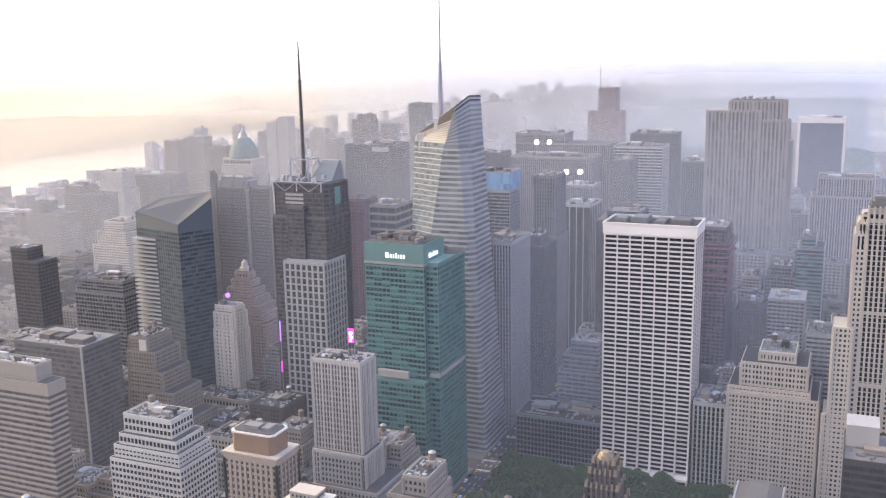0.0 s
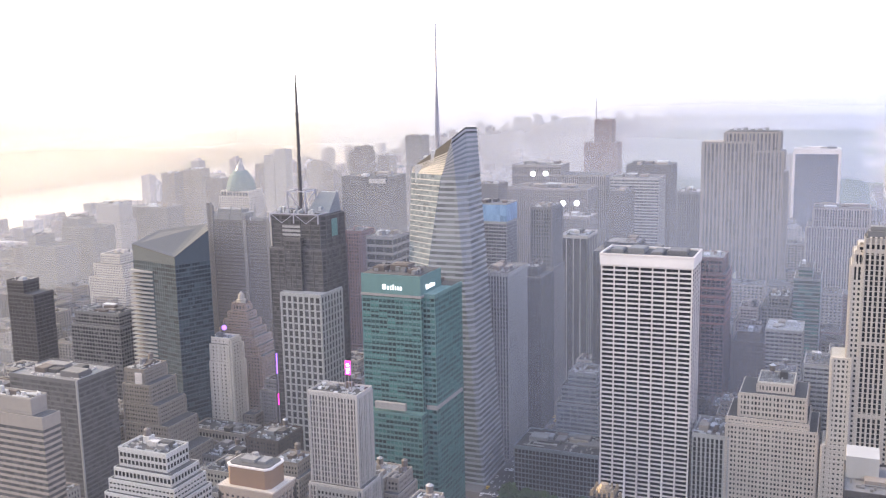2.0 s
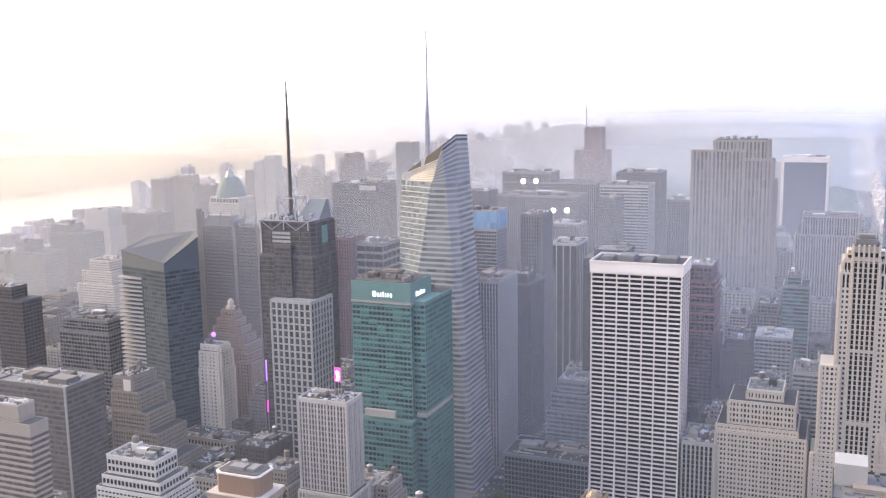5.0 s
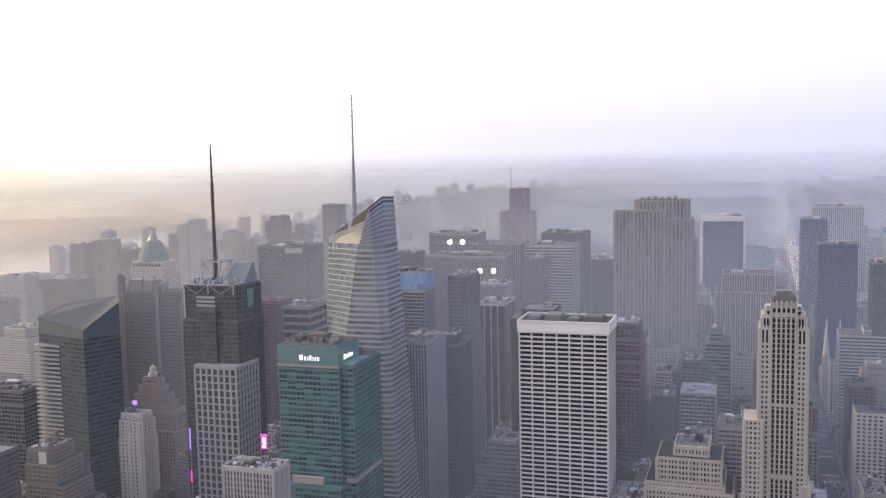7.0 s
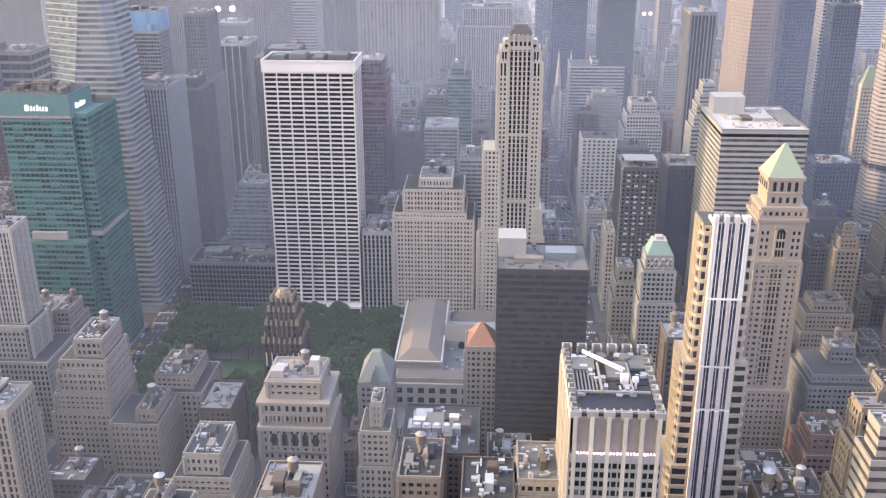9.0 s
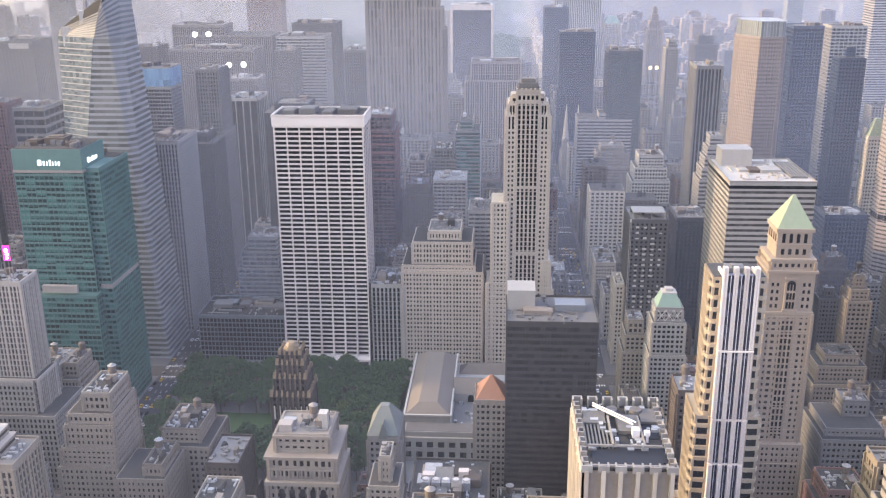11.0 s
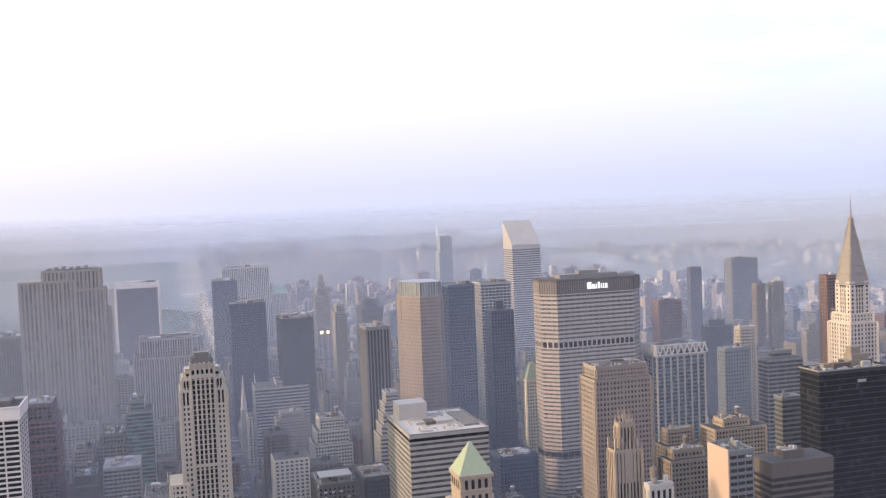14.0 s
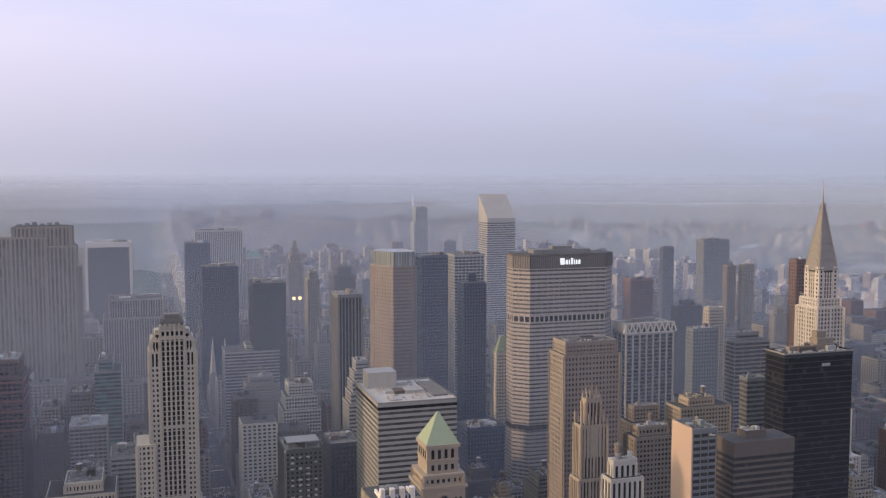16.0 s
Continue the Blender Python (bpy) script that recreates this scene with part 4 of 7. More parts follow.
# pale tower with an open crown, crane-like davit and purple lights, close below
low_roof = thing("office_tower", 41, 275, "pale stone tower with notched parapet and open roof", "tower")
TAKEN.append((22, 62, 270, 325))
core, wall = Shape(), Shape()
skin(core, wall, [(-16, 0), (16, 0), (16, 46), (-16, 46)], 0, 143, floor=3.6, band=1.3, bay=2.13, pier=0.5, proud=0.3, cap=3.4)
part("glazing", core, GLASS, low_roof, kind="stuff")
part("wall", wall, PALE, low_roof, kind="stuff")
part("attic", Shape().box(-14.6, 14.6, 1.4, 44.6, 143, 157), LIMESTONE, low_roof, "recessed pale attic storey")
for k in range(6):
    x = -14.4 + k * 5.76
    part("pilaster", Shape().box(x - 0.7, x + 0.7, -0.6, 2.0, 0, 157.2), CREAM, low_roof)
    part("merlon", Shape().box(x - 1.9, x + 1.9, 46.0, 46.6, 156.5, 160.4).box(x - 1.9, x - 1.3, 43.6, 46, 156.5, 160.4).box(x + 1.3, x + 1.9, 43.6, 46, 156.5, 160.4), PALE, low_roof)
    part("merlon", Shape().box(x - 1.9, x + 1.9, -0.5, 0.1, 156.5, 159.0).box(x - 1.9, x - 1.3, 0.1, 2.2, 156.5, 159.0).box(x + 1.3, x + 1.9, 0.1, 2.2, 156.5, 159.0), PALE, low_roof)
for k in range(7):
    y = 3 + k * 6.5
    for sx in (-15.4, 15.4):
        part("merlon", Shape().box(sx * 1.02 - 0.3, sx * 1.02 + 0.3, y - 1.9, y + 1.9, 156, 159.6).box(sx * 0.95 - 0.9, sx * 0.95 + 0.9, y - 1.9, y - 1.3, 156, 159.6).box(sx * 0.95 - 0.9, sx * 0.95 + 0.9, y + 1.3, y + 1.9, 156, 159.6), PALE, low_roof)
part("side_wall", Shape().box(-16.5, -16.05, -0.4, 46.4, 0, 157.5), CREAM, low_roof, "smooth cream side wall in the sun")
for k in range(9):
    part("side_rib", Shape().box(-16.95, -16.4, 1 + k * 5.4, 2.2 + k * 5.4, 0, 156), CREAM, low_roof)
part("roof", Shape().box(-15, 15, 1, 45, 156.6, 157.2), ROOFING, low_roof)
for x in (-2, 7):
    part("cooling_fan", Shape().tube(x, 39, 2.6, 157.2, 159.4, 2.2, 12), GREYSTONE, low_roof, "round cooling fan housing")
# flat black plates on the deck: the pits' shade as colour, nothing sunk
part("roof_pit", Shape().box(-2, 14, 5, 17, 157.2, 157.5).box(2, 13, 21, 33, 157.2, 157.5), BLACKSTEEL, low_roof)
grate = Shape()
for k in range(8):
    grate.box(-13.5 + k * 1.3, -12.9 + k * 1.3, 14, 36, 157.3, 158.0)
part("roof_grating", grate, GREYSTONE, low_roof)
# another black plate, painting the shade of a roof well
part("roof_well", Shape().box(-12, 12, 3, 12, 157.2, 157.6), BLACKSTEEL, low_roof)
part("roof_rail", Shape().bar((-15, 0.8, 158.6), (15, 0.8, 158.6), 0.35).bar((-13, 13, 159), (13, 13, 159), 0.35).bar((-4, 13, 159), (-4, 34, 159), 0.35).bar((7, 13, 159), (7, 34, 159), 0.3), PALE, low_roof)
part("davit", Shape().bar((-9, 40, 160.0), (4, 24, 161.2), 0.25).bar((-9, 40, 160.9), (4, 24, 162.4), 0.18).bar((-8.4, 40.4, 160.4), (5, 24.4, 161.8), 0.22).box(3.6, 6.2, 21, 24, 157.2, 160.4).box(7.4, 9.4, 18.4, 20.4, 159.8, 161.2).bar((8.5, 19, 157.2), (8.5, 19, 160), 0.4), MASTWHITE, low_roof, "white window-washing crane")
wells = random.Random(3)
clutter = Shape()
for k in range(36):
    x, y = wells.uniform(-13, 13), wells.uniform(13, 43)
    a, b = wells.uniform(0.3, 1.6), wells.uniform(0.3, 1.6)
    clutter.box(x - a, x + a, y - b, y + b, 157.2, 157.6 + wells.uniform(0.2, 1.6))
part("roof_clutter", clutter, PLANT, low_roof, "small ducts, hatches and fans", kind="stuff")
for x, y, w0, d in ((-9, 34, 8, 9), (3, 30, 8, 12), (11, 36, 6, 10)):
    part("roof_plant", Shape().box(x - w0 / 2, x + w0 / 2, y - d / 2, y + d / 2, 157.2, 158.6), GREYSTONE, low_roof)
PINKLAMP = plain("pink_ledge_lamp", (1.0, 0.45, 0.75), 0.4, vary=0.0, glow=2.0)
for k in range(20):
    x = -14.4 + (k // 4) * 5.76 + (k % 4 - 1.5) * 1.1 + 2.88
    part("lamp", Shape().tube(x, -0.9, 0.28, 143.4, 144.0), PINKLAMP if k % 2 else FLOODLIGHT, low_roof, "small bright light on the ledge")

low_roof.location.x, low_roof.scale.x = 41.8, 0.95

# black glass slab beside the library
black_slab = block("office_tower", 3, 50, 462, 38, [131], "black glass office slab with grey roof", BLACKBRICK, GLASS_SMOKE, ROOF_GREY, 0.6, floor=3.8, band=1.5, bay=1.6, pier=0.2, proud=0.08)
part("penthouse", Shape().box(-23.2, -8.5, 18, 34, 131, 142), PALE, black_slab, "pale plant house on the roof")
part("penthouse", Shape().box(2, 18, 16, 26, 131, 135), BLUEGREY, black_slab)

# black and gold gothic tower on the park
GILT = plain("gilded_terracotta", (0.21, 0.16, 0.10), 0.6, 0.1, 0.5, 0.5)
gilt_tower = thing("skyscraper", -114.2, 470, "dark brick gothic tower with gilded stepped crown", "tower")
TAKEN.append((-125, -95, 465, 500))
core, wall, gold = Shape(), Shape(), Shape()
TIERS = ((20.5, 0, 84), (16.6, 84, 94), (13.6, 94, 101.5), (10.8, 101.5, 107))
for w0, z0, z1 in TIERS:
    y0 = 8.5 - w0 / 2
    skin(core, wall, [(-w0 / 2, y0), (w0 / 2, y0), (w0 / 2, y0 + w0), (-w0 / 2, y0 + w0)], z0, z1, floor=3.5, band=1.6, bay=3.4, pier=1.5, proud=0.3, cap=2.0)
white_tip, fin = Shape(), Shape()
lump = random.Random(5)
for z0, half, n in ((84, 10.3, 7), (94, 8.4, 6), (101.5, 6.9, 5), (107, 5.5, 4)):
    for k in range(n + 1):
        u = -half + 2 * half * k / n
        for px, py in ((u, 8.5 - half), (u, 8.5 + half), (-half, 8.5 + u), (half, 8.5 + u)):
            a, h = (0.95 if k in (0, n) else 0.6), lump.uniform(1.2, 2.6)
            gold.loft([(px - a, py - a), (px + a, py - a), (px + a, py + a), (px - a, py + a)], z0 - 1.2, [(px - a * 0.6, py - a * 0.6), (px + a * 0.6, py - a * 0.6), (px + a * 0.6, py + a * 0.6), (px - a * 0.6, py + a * 0.6)], z0 + h)
            fin.box(px - 0.45, px + 0.45, py - 0.45, py + 0.45, z0 - 8, z0 - 1.2)
for k in range(7):
    u = -9 + k * 3
    for px, py in ((u, -1.9), (-10.4, 8.5 + u)):
        white_tip.box(px - 0.35, px + 0.35, py - 0.35, py + 0.35, 69, 77)
gold.tube(0, 8.5, 4.6, 107, 109, 4.0, 8).tube(0, 8.5, 3.2, 109, 111, 2.2, 8)
part("fin", fin, BROWN, gilt_tower, "tan piers between the upper windows", kind="stuff")
part("finial", white_tip, CREAM, gilt_tower, "cream terracotta strips below the setback")
part("glazing", core, GLASS_BLACK, gilt_tower, kind="stuff")
part("wall", wall, BLACKBRICK, gilt_tower, kind="stuff")
part("crown", gold, GILT, gilt_tower, "gilded terracotta lumps along the setbacks")

# library with its courts and hipped roofs
library = thing("library", -22, 545, "low marble library with grey hipped roofs and courts", "library")
TAKEN.append((-66, 52, 508, 662))
core, wall = Shape(), Shape()
skin(core, wall, [(-40, 0), (66, 0), (66, 112), (-40, 112)], 0, 17, floor=8, band=3.0, bay=7, pier=3.0, proud=0.4, cap=3.0)
part("glazing", core, GLASS, library, kind="stuff")
part("wall", wall, PALE, library, kind="stuff")
part("roof", Shape().loft([(-40, 14), (-10, 14), (-10, 110), (-40, 110)], 25, [(-31, 22), (-19, 22), (-19, 102), (-31, 102)], 31), ROOF_TAUPE, library, "long taupe hipped roof of the reading room")
part("reading_room", Shape().box(-40, -10, 14, 110, 17, 25), PALE, library)
part("coping", Shape().box(-40.8, -39.6, 13.4, 110.6, 25, 26.2).box(-10.4, -9.2, 13.4, 52, 25, 26.2).box(-40.8, -9.2, 12.8, 14, 25, 26.2).box(-10.4, -9.2, 70, 110.6, 25, 26.2), WHITE, library, "pale stone edge of the high roof")
part("cross_roof", Shape().loft([(-10, 50), (24, 50), (24, 72), (-10, 72)], 23, [(-10, 60), (15, 60), (15, 62), (-10, 62)], 30), ROOF_TAUPE, library, "taupe hipped cross roof")
part("cross_hall", Shape().box(-9.9, 24, 50, 72, 17, 23), PALE, library)
for x in (2, 9, 16):
    part("arch_window", arched(x, 49.6, 17.4, 2.0, 5.2), GLASS_BLACK, library)
part("south_terrace", Shape().box(-39, 30, 1, 13.4, 17, 20.5), PALE, library)
part("terrace_roof", Shape().box(-38, 29, 1.8, 12.8, 20.5, 20.8), ROOF_GREY, library)
part("court_roof", Shape().box(-9, 48, 14, 49, 17, 17.4).box(25, 48, 52, 94, 17, 17.4), ROOF_GREY, library, "flat grey roof of the inner court")
for x0, x1, y0, y1 in ((-8, 60, 94, 110), (50, 66, 2, 93)):
    part("hip_roof", Shape().loft([(x0, y0), (x1, y0), (x1, y1), (x0, y1)], 17, [(x0 + 6, y0 + 6), (x1 - 6, y0 + 6), (x1 - 6, y1 - 6), (x0 + 6, y1 - 6)], 22), ROOF_TAUPE, library)
vents = random.Random(8)
bits = Shape()
for k in range(40):
    x, y, a, b = vents.uniform(-8, 46), vents.uniform(15, 47), vents.uniform(0.4, 2.0), vents.uniform(0.4, 1.4)
    bits.box(x - a, x + a, y - b, y + b, 17.4, 17.8 + vents.uniform(0.2, 2.0))
part("roof_clutter", bits, PLANT, library, "small vents and ducts on the court roof", kind="stuff")

# ---- west side towers ----
block("office_tower", -506.2, -448.1, 420, 14, [127.0, (137.0, 2, 9, 1, 1)], "pale green banded office block", LIMESTONE, GLASS_TAUPE, floor=3.8, band=1.7, bay=9, pier=0.0, cap=8.0)
brown_glass = block("office_tower", -572.4, -508.0, 510, 40, [116.5], "dark brown glass office block", TAUPEPANEL, GLASS_TAUPE, ROOF_GREY, floor=3.8, band=1.3, bay=12, pier=0.3, proud=0.06)
part("corner_strip", Shape().box(31.9, 33.2, -0.7, 0.6, 0, 117.5), PALE, brown_glass, "pale corner strip")
slender = block("apartment_building", -541.1, -483.4, 590, 40, [35.2, (56.0, 0, 13, 2, 2), (72.0, 0, 23, 3, 3), (88.0, 0, 31, 4, 4), (99.0, 1, 38, 6, 6)], "brown brick setback building with slender tower", TAN, GLASS, tank=1.0, floor=3.4, band=1.8, bay=2.59, pier=1.44, course=9)
block("office_tower", -776.7, -743.3, 700, 26, [125.8, (137.8, 0, 12, 0, 6)], "dark slanted glass tower", DARKSTEEL, GLASS_SMOKE, floor=3.9, band=1.0, bay=4, pier=0.4)
block("office_tower", -697.0, -637.0, 700, 38, [100.3, (112.3, 3, 3, 3, 3)], "dark office tower with pale roof screen", GREYSTONE, GLASS, floor=3.9, band=1.4, bay=3.5, pier=0.4)
part("billboard", Shape().box(-17.5, -10.5, 5.0, 5.6, 87, 97), TRAVERTINE, slender, "white billboard on the upper wall")
part("billboard_frame", Shape().box(-17.9, -10.1, 5.6, 6.0, 86.4, 97.6), MASTSTEEL, slender)
pier_slab = block("office_tower", -661.0, -582.2, 880, 22, [179.5], "broad dark slab tower with pale corner piers", DARKSTEEL, GLASS_SMOKE, floor=3.9, band=2.6, bay=13, pier=0.4, proud=0.06)
sign_slab = block("office_tower", -596.5, -531.2, 1072, 50, [210.8], "dark slab tower with pale crown sign", BLACKSTEEL, GLASS_BLACK, floor=3.9, band=1.3, bay=4, pier=0.6)
part("crown_sign", Shape().box(6, 29, -1.0, -0.4, 203.5, 209.5), PALE, sign_slab, "pale sign panel under the roof")
block("office_tower", -437.5, -409.3, 831, 40, [177.2], "dark tower with pale window bands", GREYSTONE, GLASS_BLACK, floor=7.5, band=2.6, bay=9, pier=0.4)
block("office_tower", -505.1, -486.2, 911, 30, [168.2], "slim mauve slab tower", REDDISH, GLASS, floor=3.8, band=1.4, bay=3, pier=1.6, course=9)
block("office_tower", -312.9, -274.9, 505, 24, [72.1, (132.1, 1, 3, 2, 2)], "pale grey ribbed setback tower", WHITE, GLASS_TAUPE, floor=3.7, band=0.7, bay=2.2, pier=1.0, rib=0.15)
block("office_building", -310.4, -265.3, 500, 40, [50.2, (70.2, 4, 12, 3, 3)], "pale grey ribbed base with setbacks", PALE, GLASS, floor=3.7, band=1.4, bay=2.6, pier=1.2)
block("office_building", -407.7, -355.6, 425, 34, [83.7, (91.7, 2, 2, 2, 2), (98.7, 5, 5, 4, 4), (109.7, 7, 10, 7, 7)], "white banded setback loft building", WHITE, GLASS_BLACK, tank=1.0, busy=1.6, floor=3.8, band=1.7, bay=2.9, pier=0.6)
orange_house = thing("office_tower", -288.0, 400, "orange brown tower with dark vertical windows", "tower")
TAKEN.append((-310, -266, 396, 430))
core, wall = Shape(), Shape()
ring = [(-16.5, 0.8), (16.5, 0.8), (16.5, 22), (-16.5, 22)]
core.prism(ring, 0, 110)
for z in np.arange(6, 106, 3.7):
    wall.prism(grown(ring, 0.08), float(z), float(z) + 1.5)
for a, b in zip(ring, ring[1:] + ring[:1]):
    a, b = Vector(a), Vector(b)
    n = max(2, round((b - a).length / 3.4))
    for k in range(n + 1):
        p = a + (b - a) * k / n
        wall.box(p.x - 0.85, p.x + 0.85, p.y - 0.6, p.y + 0.6, 0, 110)
for z in (46, 84):
    wall.prism(grown(ring, 0.35), z, z + 2.4)
wall.prism(grown(ring, 0.5), 109, 113)
part("glazing", core, GLASS_SMOKE, orange_house, kind="stuff")
part("wall", wall, HONEYSTONE, orange_house, kind="stuff")
attic = [(-11, 2.5), (11, 2.5), (13.5, 5), (13.5, 17), (11, 19.5), (-11, 19.5), (-13.5, 17), (-13.5, 5)]
part("attic", Shape().prism(attic, 113, 124), ORANGE, orange_house, "orange brick attic with cut corners")
part("ledge", Shape().prism(grown(ring, 0.8), 113, 113.6), CREAM, orange_house, "cream ledge under the attic")
part("coping", Shape().prism(grown(attic, 0.35), 124, 124.8), TRAVERTINE, orange_house, "white coping round the roof")
part("roof", Shape().prism(grown(attic, -0.9), 125.0, 125.35), ROOFING, orange_house)
part("roof_plant", Shape().box(-7, 2, 7, 13, 125.35, 127.2).box(3, 8, 8, 16, 125.35, 126.6), GREYSTONE, orange_house)
part("roof_fan", Shape().tube(-3, 15.5, 2.0, 125.35, 127.8, 1.7, 12), ROOF_PALE, orange_house)

block("office_building", -489.0, -435.2, 612, 40, [7.9, (25.9, 4, 4, 3, 3)], "grey limestone base building with cornice", GREYSTONE, GLASS, tank=1.0, floor=3.8, band=1.7, bay=2.88, pier=1.44, course=7)
block("office_building", -441.4, -411.7, 620, 35, [44.3], "brown brick masonry building with tank", BROWN, GLASS, tank=1.0, course=9)
block("office_building", -416.9, -380.5, 612, 35, [23.0, (29.0, 6, 14, 4, 4)], "grey masonry building with roof house", GREYSTONE, GLASS, tank=1.0, course=7)
step_house = block("office_building", -250.0, -208.5, 352, 24, [106.0], "tan ribbed office building with stepped penthouse", TAN, GLASS_SMOKE, ROOF_GREY, busy=0.5, floor=3.9, band=1.2, bay=3.0, pier=1.3, rib=0.3, cap=3.2)
for (x0, x1, y0, y1, z0), tall in (((-13, 13, 5, 20, 106), 5.0), ((-10.5, 10.5, 6.5, 19, 111), 4.5), ((-8, 6, 8, 17, 115.5), 4.0)):
    part("penthouse_wall", Shape().box(x0, x1, y0, y1, z0, z0 + tall * 0.35).box(x0, x1, y0, y1, z0 + tall * 0.72, z0 + tall), LIMESTONE, step_house)
    part("penthouse_window", Shape().box(x0 + 0.4, x1 - 0.4, y0 + 0.4, y1 - 0.4, z0 + tall * 0.3, z0 + tall * 0.8), GLASS_SMOKE, step_house)
    part("penthouse_coping", Shape().box(x0 - 0.3, x1 + 0.3, y0 - 0.3, y1 + 0.3, z0 + tall, z0 + tall + 0.4), CREAM, step_house)
    for x in np.linspace(x0 + 0.4, x1 - 0.4, 7):
        part("penthouse_pier", Shape().box(float(x) - 0.4, float(x) + 0.4, y0 - 0.05, y0 + 0.6, z0, z0 + tall), LIMESTONE, step_house)
for x, top in ((-38.8, 199), (-36.0, 196), (8.0, 186), (38.8, 184)):
    part("corner_pier", Shape().box(x - 2.2, x + 2.2, -1.2, 3.0, 0, top), TAUPEPANEL, pier_slab, "pale stone pier rising past the roof")
notch = Shape().box(-37, 9, 1.5, 20, 179.5, 188).box(-30, 2, 3, 18, 188, 192)
for x in (-30, -14, 0, 18, 32):
    notch.loft([(x - 0.6, 0.5), (x + 0.6, 0.5), (x + 0.6, 2), (x - 0.6, 2)], 179.5, [(x + 4.4, 0.5), (x + 5.0, 0.5), (x + 5.0, 2), (x + 4.4, 2)], 197)
part("roof_screen", notch, GREYSTONE, pier_slab, "grey screen wall and slanting fins on the roof")
# ---- towers behind the crystal tower ----
block("office_tower", -289.3, -263.1, 752, 50, [164.2], "grey tower with white vertical columns at the crown", PALE, GLASS_BLACK, floor=3.9, band=0.7, bay=2.59, pier=1.08)
block("office_tower", -282.3, -259.5, 833, 40, [146.0, (154.0, 6, 6, 6, 6)], "dark bronze slab tower", DARKSTEEL, GLASS_SMOKE, floor=3.9, band=1.2, bay=3, pier=0.7)
block("office_tower", -297.6, -271.9, 913, 40, [140.1, (200.1, 2, 2, 2, 2)], "brown masonry tower with pale ribs", GREYSTONE, GLASS, floor=3.8, band=1.3, bay=2.88, pier=1.37, course=9)
block("office_tower", -288.3, -257.8, 993, 45, [160.0], "dark tower with bright vertical edge", WHITE, GLASS_SMOKE, floor=3.9, band=0, bay=7, pier=0.9)
block("office_tower", -403.2, -300.0, 1154, 50, [192.8], "broad brown ribbed slab tower", CONCRETE, GLASS_BLACK, floor=3.9, band=0.45, bay=2.6, pier=1.3, busy=1.6)
block("office_tower", -423.8, -296.6, 1234, 50, [202.9, (214.9, 0, 60, 0, 10)], "tall brown ribbed slab tower", CONCRETE, GLASS_BLACK, floor=3.9, band=0.45, bay=2.6, pier=1.3)
block("office_tower", -313.2, -277.0, 1074, 40, [169.1], "brown ribbed tower with floodlights on its roof", CONCRETE, GLASS_BLACK, floor=3.9, band=0.45, bay=2.6, pier=1.3)
sky_crown = block("office_tower", -387.7, -348.9, 993, 35, [172.1, (192.1, 0, 0, 0, 0)], "grey tower with sky blue glass crown", PALE, GLASS, floor=3.9, band=1.2, bay=3, pier=0.5)
block("office_tower", -480.6, -445.3, 1234, 40, [187.4], "dark glass tower fading in haze", DARKSTEEL, GLASS_SMOKE)
block("office_tower", -211.1, -157.8, 835, 50, [173.5, (179.5, 8, 16, 8, 8)], "dark office block with white roof house", BLACKSTEEL, GLASS_BLACK, ROOF_PALE, floor=3.9, band=1.2, bay=3, pier=0.6)
block("office_tower", -275.0, -251.7, 1154, 45, [191.1], "dark green slab tower", DARKSTEEL, GLASS_SMOKE)
block("office_tower", -291.0, -227.9, 1236, 45, [199.8], "pale banded slab tower", PALE, GLASS, floor=3.9, band=1.7, bay=5, pier=0.3)
block("office_tower", -304.1, -241.6, 1396, 55, [202.6], "dark glass tower with flat top", DARKSTEEL, GLASS_SMOKE)
block("office_tower", -217.2, -187.1, 1316, 50, [174.0], "dark ribbed tower beside the limestone slab", GREYSTONE, GLASS, floor=3.9, band=0.8, bay=2.88, pier=1.15, course=7)
scaffold = block("office_tower", -135.0, -105.2, 913, 45, [143.0, (157.0, 3, 3, 3, 3)], "reddish unfinished tower with scaffold", REDDISH, GLASS, floor=3.8, band=1.2, bay=4, pier=0.9)
block("office_building", -220.8, -185.2, 752, 45, [57.5, (71.5, 3, 2, 3, 3), (81.5, 8, 4, 8, 8)], "blue grey glass setback building", BLUEGREY, GLASS_BLUE, floor=3.8, band=1.5, bay=6, pier=0.4, busy=1.5)
block("office_building", -238.1, -170.0, 692, 42, [38.1], "low dark glass block with crowded roof plant", BLUEGREY, GLASS_SMOKE, busy=1.8, floor=3.8, band=1.0, bay=3, pier=0.5)
block("office_tower", -49.1, -24.3, 993, 40, [127.7, (137.7, 4, 8, 4, 4)], "teal banded glass tower", BLUEGREY, GLASS_TEAL, floor=3.9, band=1.4, bay=9, pier=0.0)
block("office_tower", -52.5, 30.4, 1316, 50, [133.9, (157.9, 8, 8, 3, 3)], "grey limestone slab with ribbed front", ROSESTONE, GLASS, floor=3.8, band=0.45, bay=3.2, pier=1.6, course=9)
block("office_tower", -119.5, -102.0, 1876, 40, [184.5], "white side wall slab of a tower", WHITE, GLASS_PALE)
block("office_tower", -101.0, -23.2, 1874, 40, [196.0], "dark blue glass tower with white edge", TRAVERTINE, GLASS_NAVY, floor=60, band=0, bay=100, pier=5.0, cap=9)
block("office_tower", -493.7, -428.9, 1876, 40, [206.1, (250.1, 20, 12, 4, 4)], "unfinished tower with red hoists", REDDISH, GLASS, course=7)
block("office_tower", -772.1, -740.6, 1636, 35, [231.8], "slim dark tower in haze", DARKSTEEL, GLASS_SMOKE)
